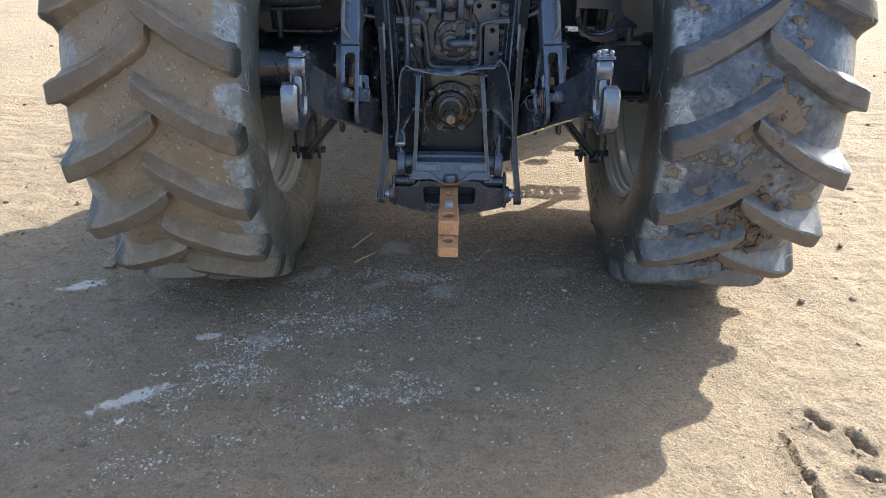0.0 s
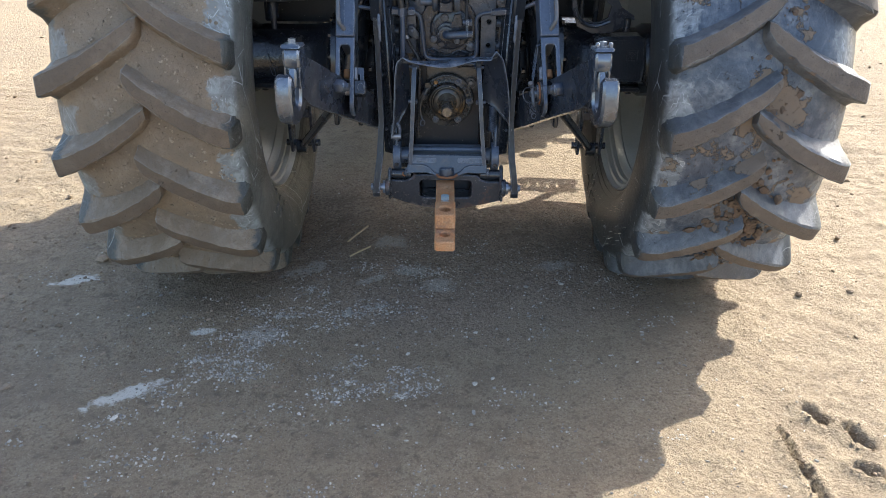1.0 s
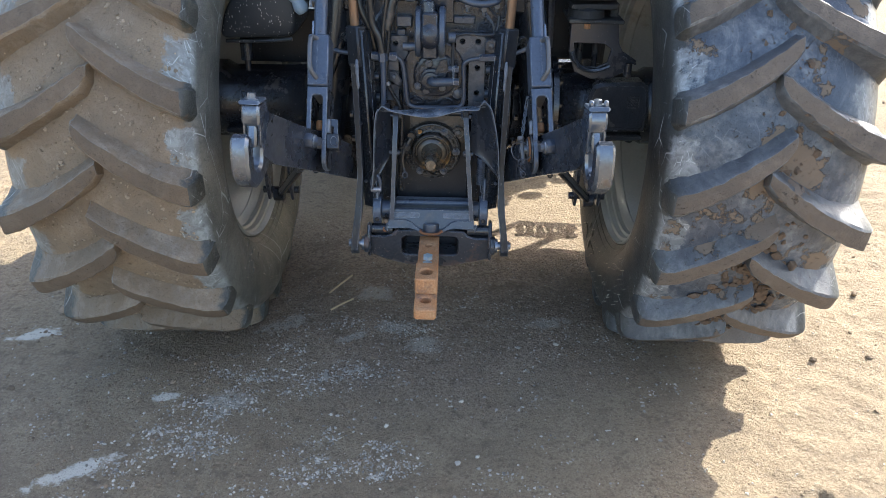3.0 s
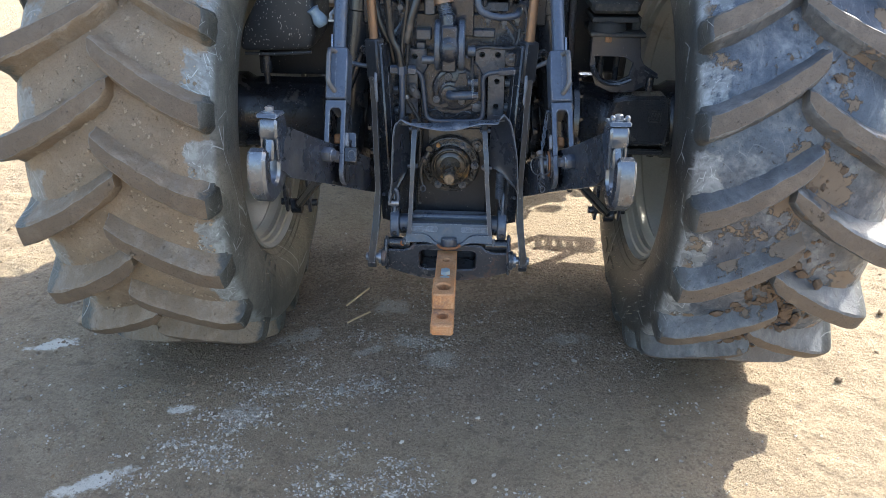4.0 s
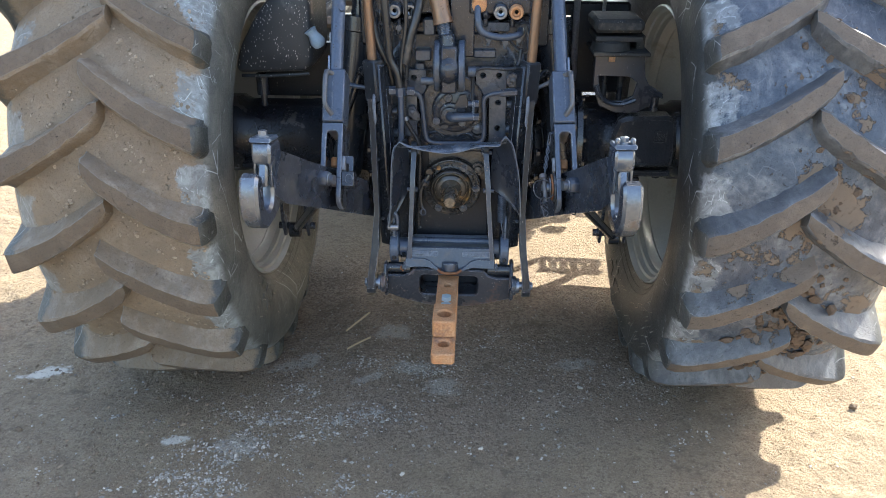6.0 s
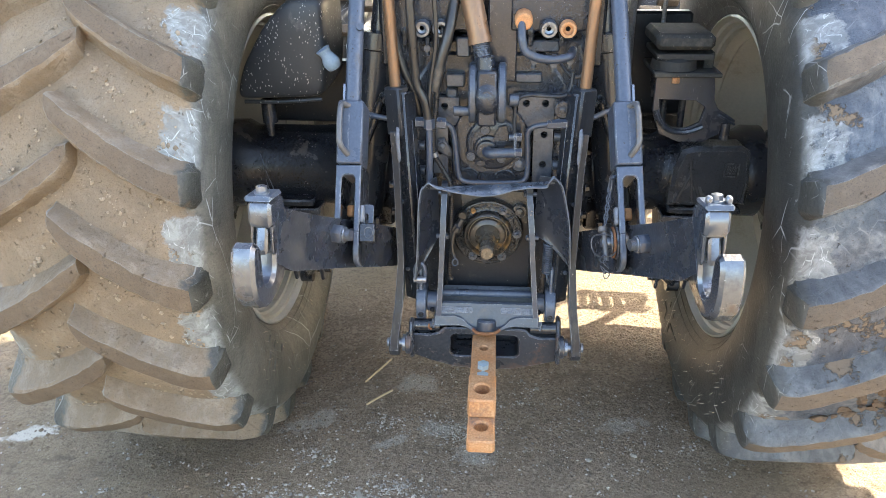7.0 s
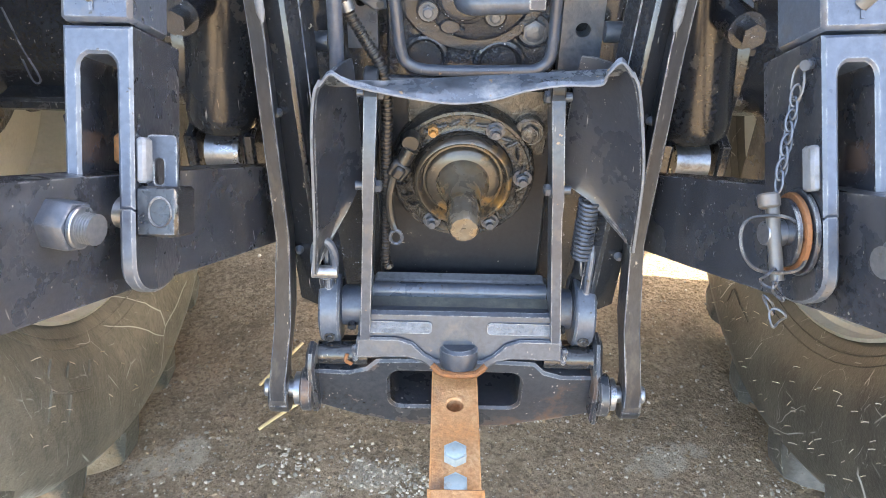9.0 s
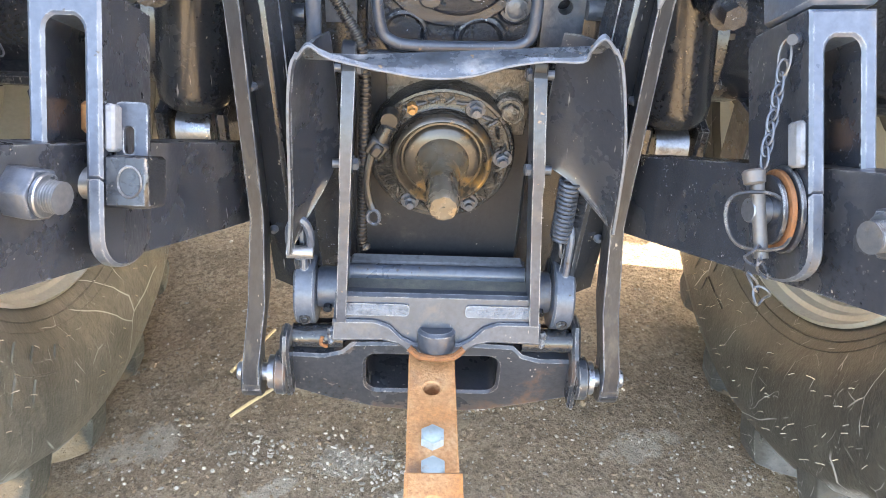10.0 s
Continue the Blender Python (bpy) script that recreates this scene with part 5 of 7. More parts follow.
# ---- hitch frame under the power take-off ----
frame_top = part("hook_frame", rod(bmesh.new(), (-0.118, 4.06, 0.935), (0.118, 4.06, 0.935), 0.009), CAST, tractor, "steel hitch frame with two upright arms")
for s, top, low in ((-1, -0.114, -0.131), (1, 0.112, 0.143)):
    a, b, c = Vector((top, 4.05, 0.945)), Vector((top + (low - top) * 0.38, 4.028, 0.8)), Vector((low, 3.995, 0.555))
    bm = bmesh.new()
    rows = []
    for q, half, dy in ((a, 0.006, 0.02), (a + Vector((0, -0.004, -0.012)), 0.008, 0.028), (b, 0.0075, 0.028), (b + Vector((0, -0.008, -0.02)), 0.0068, 0.024), (c, 0.0068, 0.024)):
        rows.append([bm.verts.new(q + Vector((dx, dd, 0))) for dx, dd in ((-half, -dy), (half, -dy), (half, dy), (-half, dy))])
    for p, q in zip(rows, rows[1:]):
        for k in range(4):
            bm.faces.new((p[k], p[(k + 1) % 4], q[(k + 1) % 4], q[k]))
    bm.faces.new(rows[0]), bm.faces.new(rows[-1])
    arm = part("frame_arm", bm, [DEEP, STEEL_BLUE], frame_top, "upright steel arm, coloured darker above where it is sheltered", bevel=0.002)
    # upper faces get the darker material, standing for the shade there
    for f in arm.data.polygons:
        f.material_index = 1 if f.center.z < 0.87 else 0
    part("arm_eye", rod(bmesh.new(), a + Vector((-0.009, -0.006, -0.006)), a + Vector((0.009, -0.006, -0.006)), 0.021, seg=24), DEEP, arm, bevel=0.002)
    for z in (0.93, 0.81):
        q = a.lerp(b, (0.945 - z) / 0.145)
        bolt(arm, q + Vector((-s * 0.007, -0.012, 0)), (-s, -0.15, 0), 0.0085, 0.009)
        bm = rod(bmesh.new(), q + Vector((s * 0.008, -0.012, 0)), q + Vector((s * 0.017, -0.012, 0)), 0.006)
        part("arm_stud", bm, CAST_GREY, arm)
w = facing((0.004, 3.995, 0.575), (0, -1, 0.35))
bm = prism(bmesh.new(), [(-0.142, 0.041), (0.142, 0.041), (0.148, -0.03), (0.075, -0.028), (0.054, -0.033), (0.038, -0.044), (0.027, -0.047), (-0.027, -0.047), (-0.038, -0.044), (-0.054, -0.033), (-0.075, -0.028), (-0.148, -0.03)], 0.03, w)
plate = part("hook_plate", bm, STEEL_BLUE, frame_top, "worn grey cross plate with a dip for the drawbar pin", bevel=0.005)
for cx in (-0.088, 0.088):
    bm = prism(bmesh.new(), rounded(0.098, 0.018, 0.006, 3, cx, 0.018), 0.004, w @ Matrix.Translation((0, 0, 0.016)))
    bmesh.ops.subdivide_edges(bm, edges=bm.edges[:], cuts=1)
    for v in bm.verts:
        v.co += Vector((0, -1, 0.3)) * 0.0015 * noise.noise(v.co * 130)
    part("weld_pad", bm, WELD, plate)
half = [(0.146, 0.003), (0.086, 0.003), (0.066, -0.004), (0.05, -0.02), (0.032, -0.03)]
low_half = [(0.028, -0.046), (0.039, -0.043), (0.055, -0.032), (0.076, -0.027), (0.148, -0.029)]
outline = half + [(-x, y) for x, y in half[::-1]] + [(-x, y) for x, y in low_half[::-1]] + low_half
part("plate_rib", prism(bmesh.new(), outline, 0.008, w @ Matrix.Translation((0, 0, 0.0182))), STEEL_BLUE, plate, bevel=0.003)
for s in (-1, 1):
    x = 0.004 + s * 0.138
    bm = sweep(bmesh.new(), [Vector((x + s * 0.012, 3.974, 0.572 - 0.0035 * k)) + Vector((0.0016 * (k % 2), -0.001 * (k % 3), 0)) for k in range(9)], [0.0035, 0.0048, 0.004, 0.005, 0.0042, 0.005, 0.004, 0.0046, 0.003], 7)
    part("foot_weld", bm, STEEL_BLUE, plate)
    if s > 0:
        continue
    part("rust_run", sweep(bmesh.new(), smooth_path([(s * 0.15, 3.968, 0.541), (s * 0.158, 3.966, 0.549), (s * 0.156, 3.97, 0.558)], 4), 0.0028, 6), CORRODED, frame_top)
part("back_bar", box(bmesh.new(), (0.004, 4.04, 0.608), (0.262, 0.085, 0.012), Matrix.Rotation(0.12, 3, "X")), DUSTY_LEDGE, frame_top, bevel=0.003)
part("lower_lip", box(bmesh.new(), (0.004, 4.07, 0.616), (0.25, 0.022, 0.018)), WORN_PAINT, frame_top, bevel=0.003)
part("front_bar", rod(bmesh.new(), (-0.122, 4.046, 0.617), (0.13, 4.046, 0.617), 0.012), GREY, frame_top)
bm = bmesh.new()
lathe(bm, [(0.0, 0.0), (0.024, 0.0), (0.027, 0.005), (0.027, 0.028), (0.023, 0.033), (0, 0.033)], Matrix.Translation((0.004, 3.968, 0.541)) @ Matrix.Rotation(radians(-18), 4, "X"), 28)
part("drawbar_pin_boss", bm, STEEL_BLUE, frame_top)
part("rusty_lip", sweep(bmesh.new(), smooth_path([(-0.034, 3.952, 0.557), (-0.022, 3.946, 0.549), (-0.006, 3.943, 0.5475), (0.004, 3.944, 0.5465), (0.016, 3.943, 0.548), (0.03, 3.946, 0.549), (0.042, 3.952, 0.557)], 4), 0.0048, 8), CORRODED, frame_top)
for s in (-1, 1):
    x = s * 0.152
    bm = rod(bmesh.new(), (x - s * 0.02, 4.03, 0.6), (x + s * 0.014, 4.03, 0.6), 0.03, seg=28)
    hub = part("roller_hub", bm, GREY, frame_top, bevel=0.002)
    bm = rod(bmesh.new(), (x + s * 0.014, 4.03, 0.6), (x + s * 0.043, 4.03, 0.6), 0.053, seg=36)
    prism(bm, [(-0.02, 0.0), (0.02, 0.0), (0.016, 0.07), (0.006, 0.085), (-0.006, 0.085), (-0.016, 0.07)], 0.01, facing((x + s * 0.029, 4.025, 0.637), (1, 0, 0)))
    roll = part("hook_roller", bm, GREY, frame_top, "thick round steel roller", bevel=0.003)
    bolt(roll, (x + s * 0.028, 3.979, 0.583), BACK, 0.006, 0.003, BLACK)
    part("lock_screw", rod(bmesh.new(), (x - s * 0.002, 4.0, 0.59), (x - s * 0.002, 3.993, 0.588), 0.006), BLACK, hub)
bm = bmesh.new()
pts = [Vector((0.168 + 0.0125 * math.cos(0.7 * k), 4.022 + 0.0125 * math.sin(0.7 * k), 0.795 - 0.00074 * k)) for k in range(128)]
sweep(bm, pts, 0.0028, 6)
sweep(bm, smooth_path([(0.168, 4.025, 0.705), (0.169, 4.016, 0.69), (0.172, 4.016, 0.674), (0.179, 4.014, 0.683), (0.178, 4.016, 0.7)], 4), 0.0024, 6)
part("return_spring", bm, CAST_GREY, frame_top, "small steel coil spring")
pts = [(-0.182 + 0.014 * math.cos(a), 4.0, 0.705 + 0.03 * math.sin(a)) for a in (2 * math.pi * k / 24 for k in range(24))]
shackle = part("release_shackle", sweep(bmesh.new(), pts, 0.006, 8, closed=True), GREY, frame_top, "small steel shackle hanging on the guard")
part("shackle_pin", rod(bmesh.new(), (-0.2, 3.997, 0.685), (-0.165, 3.997, 0.685), 0.009), WORN, shackle)

# corrugated cable and the sensor beside the ring
bm = bmesh.new()
sweep(bm, even_path([(-0.118, 4.09, 1.37), (-0.124, 4.075, 1.3), (-0.132, 4.06, 1.22), (-0.138, 4.055, 1.146), (-0.144, 4.05, 1.09), (-0.144, 4.05, 1.055), (-0.14, 4.05, 1.027), (-0.122, 4.05, 0.993), (-0.102, 4.045, 0.957), (-0.096, 4.04, 0.91), (-0.098, 4.035, 0.85), (-0.1, 4.035, 0.76), (-0.103, 4.035, 0.685), (-0.096, 4.03, 0.668)], 0.0014), 0.0058, 10, ripple=0.0017)
part("corrugated_conduit", bm, HOSE, tractor, "black corrugated cable conduit")
sensor = part("speed_sensor", rod(bmesh.new(), (-0.066, 4.055, 0.862), (-0.067, 4.035, 0.862), 0.0105), HOSE, tractor, "black sensor plug with a short cable")
bm = box(bmesh.new(), (-0.082, 4.035, 0.826), (0.026, 0.02, 0.024), Matrix.Rotation(0.6, 3, "Y"))
box(bm, (-0.082, 4.025, 0.826), (0.014, 0.012, 0.018), Matrix.Rotation(0.6, 3, "Y"))
part("plug_body", bm, HOSE, sensor, bevel=0.003)
part("plug_neck", rod(bmesh.new(), (-0.067, 4.04, 0.852), (-0.084, 4.034, 0.822), 0.0105, 0.009), HOSE, sensor)
part("sensor_cable", sweep(bmesh.new(), smooth_path([(-0.088, 4.03, 0.82), (-0.093, 4.026, 0.8), (-0.095, 4.024, 0.775), (-0.091, 4.022, 0.752), (-0.087, 4.018, 0.742)], 5), 0.0052, 8), HOSE, sensor)
pts = [(-0.086 + 0.008 * math.cos(a), 4.016, 0.731 + 0.011 * math.sin(a)) for a in (2 * math.pi * k / 16 for k in range(16))]
part("cable_eyelet", sweep(bmesh.new(), pts, 0.0026, 6, closed=True), CAST_GREY, sensor)

# cross beam at the bottom
bm = bmesh.new()
w = facing((0.0, 4.012, 0.49), BACK)
out = [(-0.205, 0.034), (-0.155, 0.032), (-0.13, 0.04), (-0.115, 0.056), (-0.06, 0.058), (-0.02, 0.062), (0.02, 0.062), (0.06, 0.058), (0.115, 0.055), (0.13, 0.038), (0.155, 0.03), (0.205, 0.03),
       (0.212, -0.045), (0.15, -0.062), (0.08, -0.078), (0.0, -0.084), (-0.08, -0.076), (-0.15, -0.058), (-0.207, -0.036)]
prism(bm, out, 0.085, w, [rounded(0.192, 0.07, 0.016, 4, 0.0, -0.001)])
beam = part("cross_beam", bm, BEAM, tractor, "black cross beam with an oblong slot for the drawbar", bevel=0.004)
# black plate added so that no lit ground shows through the slot
part("slot_back", prism(bmesh.new(), rounded(0.25, 0.09, 0.01, 2), 0.01, w @ Matrix.Translation((0, 0.003, -0.05))), BLACK, beam)
for s in (-1, 1):
    bm = prism(bmesh.new(), [(-0.045, -0.036), (0.03, -0.036), (0.045, 0.0), (0.045, 0.06), (0.03, 0.08), (0.002, 0.08), (-0.02, 0.05), (-0.045, 0.03)], 0.013, facing((s * 0.206, 3.985, 0.49), (s, 0, 0)))
    part("beam_ear", bm, BEAM, beam, bevel=0.004)
    part("ear_boss", rod(bmesh.new(), (s * 0.205, 3.955, 0.503), (s * 0.222, 3.955, 0.503), 0.032, seg=28), BEAM, beam, bevel=0.003)
    part("pivot_washer", rod(bmesh.new(), (s * 0.222, 3.955, 0.503), (s * 0.231, 3.955, 0.503), 0.024, seg=24), ZINC, beam)
    part("pivot_pin", rod(bmesh.new(), (s * 0.23, 3.955, 0.503), (s * 0.276, 3.955, 0.503), 0.013, seg=20), ZINC, beam, bevel=0.002)
    part("beam_tube", rod(bmesh.new(), (s * 0.128, 3.99, 0.542), (s * 0.2, 3.99, 0.542), 0.018), BLACK, beam)

# drawbar: a base bar, a raised pad with the big hole and a lower tongue
level = Matrix.Rotation(radians(1), 4, "X")
bm = prism(bmesh.new(), [(-0.033, 0.0), (0.033, 0.0), (0.033, 0.65), (-0.033, 0.65)], 0.032, Matrix.Translation((-0.001, 3.752, 0.502)) @ level, [circle(0.0115, 18, 0, 0.16)])
drawbar = part("drawbar", bm, RUST, tractor, "rusty orange steel drawbar with bolts and holes", bevel=0.002)
bm = prism(bmesh.new(), [(-0.03, -0.004), (0.03, -0.004), (0.035, 0.004), (0.035, 0.102), (-0.035, 0.102), (-0.035, 0.004)], 0.054, Matrix.Translation((-0.001, 3.655, 0.514)) @ level, [circle(0.0195, 24, 0, 0.045)])
part("raised_pad", bm, RUST, drawbar, "thick rusty pad with a big worn hole", bevel=0.004)
bm = prism(bmesh.new(), [(-0.034, -0.002), (-0.028, -0.01), (0.028, -0.01), (0.034, -0.002), (0.033, 0.4), (-0.033, 0.4)], 0.036, Matrix.Translation((-0.001, 3.577, 0.466)) @ level, [circle(0.017, 22, 0, 0.048)])
part("drawbar_tongue", bm, RUST, drawbar, "lower rusty plate with a pin hole", bevel=0.004)
for y in (3.822, 3.772):
    bolt(drawbar, (-0.001, y, 0.5185), (0, 0.02, 1), 0.0165, 0.013, BLUEBOLT, washer=False, name="drawbar_bolt")

def sky_fronts(ob):
    """The darker paint on sideways faces; the paler fronts stand for reflected sky."""
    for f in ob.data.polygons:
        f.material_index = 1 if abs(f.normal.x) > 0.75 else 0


# ---- straps with their cylinders ----
for s in (-1, 1):
    line = [Vector((s * 0.254, 3.955, 0.492)), Vector((s * 0.252, 3.958, 0.53)), Vector((s * 0.24, 3.985, 0.62)), Vector((s * 0.226, 4.015, 0.74)), Vector((s * 0.232, 4.035, 1.0)), Vector((s * 0.238, 4.045, 1.1))]
    bm = bmesh.new()
    rows = []
    for i, q in enumerate(line):
        half, deep = (0.0115, 0.026) if i < 3 else (0.009, 0.022)
        q = q + Vector((s * 0.008 * (i >= 3), 0, 0))
        rows.append([bm.verts.new(q + Vector((dx, dy, 0))) for dx, dy in ((-half, -deep), (half, -deep), (half, deep), (-half, deep))])
    for a, b in zip(rows, rows[1:]):
        for k in range(4):
            bm.faces.new((a[k], a[(k + 1) % 4], b[(k + 1) % 4], b[k]))
    bm.faces.new(rows[0]), bm.faces.new(rows[-1])
    rod(bm, (s * 0.254 - 0.014, 3.955, 0.492), (s * 0.254 + 0.014, 3.955, 0.492), 0.027, seg=28)
    strap = part("lift_strap", bm, STRAP, tractor, "long flat dark steel strap with rubbed grey edges", bevel=0.002)
    for side, r in ((-s, 0.0009), (s, 0.0005)):
        pts = [q + Vector((side * (0.0108 if i < 3 else 0.0082) + s * 0.008 * (i >= 3), -(0.0253 if i < 3 else 0.0213), 0)) for i, q in enumerate(line)]
        part("worn_edge", sweep(bmesh.new(), pts, r, 6), GREY, strap)
    a, b = Vector((s * 0.208, 4.03, 0.61)), Vector((s * 0.238, 4.05, 1.2))
    turn = (b - a).to_track_quat("Z", "Y").to_matrix().to_3x3()
    part("strap_channel", box(bmesh.new(), (a + b) / 2 + Vector((-s * 0.014, 0.008, 0)), (0.05, 0.05, (b - a).length), turn), BLACK, strap, bevel=0.004)
    d = (b - a).normalized()
    pts = [a + d * f + Vector((-s * 0.0375 + 0.0006 * math.sin(60 * f), -0.0163, 0)) for f in (0.02, 0.1, 0.2, 0.28, 0.36, 0.44, 0.52)]
    part("worn_edge", sweep(bmesh.new(), pts, [0.0006, 0.001, 0.0006, 0.0011, 0.0008, 0.001, 0.0005], 6), STEEL_BLUE, strap)
    part("strap_head", box(bmesh.new(), b - (b - a).normalized() * 0.05, (0.044, 0.05, 0.125), turn), STRAP, strap, bevel=0.005)
    part("cylinder_rod", rod(bmesh.new(), b + Vector((0, 0, -0.02)), b + (b - a).normalized() * 0.55, 0.0145, seg=20), ROD, strap, "plated rod, its orange a painted reflection of the clay")
    p = a.lerp(b, 0.83) + Vector((0, -0.034, 0))
    bm = sweep(bmesh.new(), smooth_path([p + Vector((0, 0.012, 0.012)), p + Vector((0, -0.004, 0.0)), p + Vector((-s * 0.001, -0.008, -0.03)), p + Vector((-s * 0.003, -0.006, -0.075))], 4),
               [0.005] * 4 + [0.006] * 4 + [0.005] * 4 + [0.002], 10)
    part("weld_bead", bm, WORN_PAINT, strap)
    for f in (0.16, 0.5):
        q = a.lerp(b, f) + Vector((s * 0.006, -0.012, 0))
        part("strap_rivet", rod(bmesh.new(), q, q + Vector((0, -0.009, 0)), 0.0065, 0.003, seg=10), CAST_GREY, strap)

# ---- lower links, raised, and the lift rods that carry them ----
for s in (-1, 1):
    piv, end = Vector((s * 0.165, 4.45, 0.555)), Vector((s * 0.412, 3.46, 1.07))
    d = (end - piv).normalized()
    out = Vector((0, 0, 1)).cross(d).normalized()
    if out.y > 0:
        out = -out
    up = out.cross(d) if out.cross(d).z > 0 else d.cross(out)

    def at(f, side, rise):
        return piv.lerp(end, f) + out * side + up * rise

    bm = bmesh.new()
    rows = []
    for f, lo, hi in ((0.0, -0.04, 0.045), (0.2, -0.05, 0.047), (0.5, -0.06, 0.05), (0.7, -0.064, 0.05), (0.85, -0.07, 0.048), (0.93, -0.072, 0.05), (0.99, -0.056, 0.05)):
        rows.append([bm.verts.new(at(f, sd, r)) for sd, r in ((-0.014, lo), (0.014, lo), (0.014, hi), (-0.014, hi))])
    for a, b in zip(rows, rows[1:]):
        for k in range(4):
            bm.faces.new((a[k], a[(k + 1) % 4], b[(k + 1) % 4], b[k]))
    bm.faces.new(rows[0]), bm.faces.new(rows[-1])
    link = part("lower_link", bm, SATIN, tractor, "raised black lower link arm with a claw end", bevel=0.004)
    # claw, set straight behind
    K = 0.8
    hd = Vector((s * 0.06, -1, 0.12)).normalized()
    hup = (Vector((0, 0, 1)) - hd * hd.z).normalized()
    hbasis = Matrix((hd, hup, hd.cross(hup))).transposed().to_4x4()
    tip = end + Vector((s * 0.012, -0.01, -0.01))

    def claw(name, outline, depth, rise, mat, parent, label="", bevel=0.004):
        return part(name, prism(bmesh.new(), [(K * x, K * y) for x, y in outline], K * depth, Matrix.Translation(tip + hup * K * rise) @ hbasis), mat, parent, label, bevel=bevel)

    def rubbed_behind(ob):
        """Bare steel on the faces that look to the rear, black paint on the others."""
        for f in ob.data.polygons:
            f.material_index = 1 if f.normal.dot(hd) > 0.55 else 0
        return ob

    throat = [(0.04 * math.cos(radians(q)) + 0.053, 0.042 * math.sin(radians(q)) - 0.05) for q in range(-185, 12, 14)]
    shape = [(-0.09, 0.05), (-0.07, 0.1), (-0.004, 0.1), (0.0, 0.04), (0.006, -0.02)] + throat + [(0.094, 0.0), (0.1, 0.024), (0.122, 0.034), (0.142, 0.026), (0.152, 0.0), (0.153, -0.055), (0.142, -0.1), (0.11, -0.13), (0.065, -0.146), (0.01, -0.136), (-0.04, -0.106), (-0.09, -0.075)]
    hook = rubbed_behind(claw("claw_hook", shape, 0.056, 0.0, [SATIN, CLAW], link, "black claw hook, rubbed to bare steel behind", 0.007))
    rubbed_behind(claw("latch_housing", [(-0.05, 0.0), (0.02, 0.0), (0.026, -0.01), (0.028, -0.05), (0.02, -0.062), (-0.05, -0.062)], 0.058, 0.1, [SATIN, CLAW], hook, bevel=0.006))
    claw("latch_cap", [(-0.055, 0.0), (0.03, 0.0), (0.026, 0.012), (-0.045, 0.012)], 0.068, 0.104, GREY, hook)
    bolt(hook, tip + hup * 0.093 - hd * 0.004, hup, 0.011, 0.014, ZINC)
    for side_step in (-0.018, 0.018) if s > 0 else ():
        part("cap_clip", box(bmesh.new(), tip + hup * 0.099 + hd.cross(hup) * side_step + hd * 0.008, (0.011, 0.014, 0.016)), ZINC, hook, bevel=0.003)
    for side_step in (-0.019, 0.019):
        ob = part("latch_cheek", prism(bmesh.new(), [(K * x, K * y) for x, y in ((-0.03, 0.04), (0.016, 0.04), (0.018, -0.02), (0.008, -0.034), (-0.03, -0.034))], 0.006,
                                       Matrix.Translation(tip + hd.cross(hup) * side_step) @ hbasis), [SATIN, CLAW], hook, bevel=0.0015)
        rubbed_behind(ob)
    rubbed_behind(claw("claw_latch", [(0.0, 0.036), (0.016, 0.036), (0.03, -0.016), (0.024, -0.03), (0.0, -0.03)], 0.03, 0.0, [SATIN, CLAW], hook, bevel=0.005))
    c = at(0.775 if s < 0 else 0.805, 0.0, 0.014 if s < 0 else 0.006)
    part("link_nut", rod(bmesh.new(), c + out * 0.01, c + out * 0.038, 0.0225, seg=6), STEEL_BLUE, link, "large grey nut on a threaded stud", bevel=0.0015)
    part("nut_collar", rod(bmesh.new(), c + out * 0.038, c + out * 0.0425, 0.0175, seg=24), ZINC, link, bevel=0.001)
    bm = bmesh.new()
    sweep(bm, [c + out * (0.042 + 0.0006 * k) for k in range(22)], 0.0118, 16, ripple=0.0012)
    part("stud_end", bm, ZINC, link, bevel=0.0)

    # lift rod: fork, square sleeve with its handle, round tube
    ax = Vector((0.0, 0.58, 1.0) if s < 0 else (-0.06, 0.66, 1.0)).normalized()
    side = (Vector((1, 0, 0)) - ax * ax.x).normalized()
    back = side.cross(ax)
    if back.y > 0:
        back = -back
    low = (Vector((-0.323, 3.748, 0.985)) if s < 0 else Vector((0.33, 3.745, 0.996))) - ax * 0.078 - back * 0.042
    cube_turn = Matrix((side, back, ax)).transposed()

    def on(h, x=0.0, y=0.0):
        """A place on the lift rod: h up it, x across, y to the rear."""
        return low + K * (ax * h + side * x + back * y)

    def cut(h, x, y, w, deep, tall):
        return box(bmesh.new(), on(h, x, y), (K * w, K * deep, K * tall), cube_turn)

    plane = Matrix((side, ax, side.cross(ax))).transposed().to_4x4()
    flank = Matrix((back, ax, back.cross(ax))).transposed().to_4x4()

    def scaled(outline):
        return [(K * x, K * y) for x, y in outline]

    bm = bmesh.new()
    prism(bm, scaled([(-0.037, 0.245), (-0.037, 0.05), (-0.02, 0.05), (-0.02, 0.2), (-0.0188, 0.207), (-0.0152, 0.2125), (-0.01, 0.216), (0.01, 0.216), (0.0152, 0.2125), (0.0188, 0.207), (0.02, 0.2), (0.02, 0.05), (0.037, 0.05), (0.037, 0.245)]), K * 0.15, Matrix.Translation(on(0, 0, -0.0225)) @ plane)
    fork = part("lift_rod_fork", bm, [GREY, SATIN], tractor, "slotted black steel fork of the lift rod, sky reflection painted grey in front", bevel=0.0028)
    sky_fronts(fork)
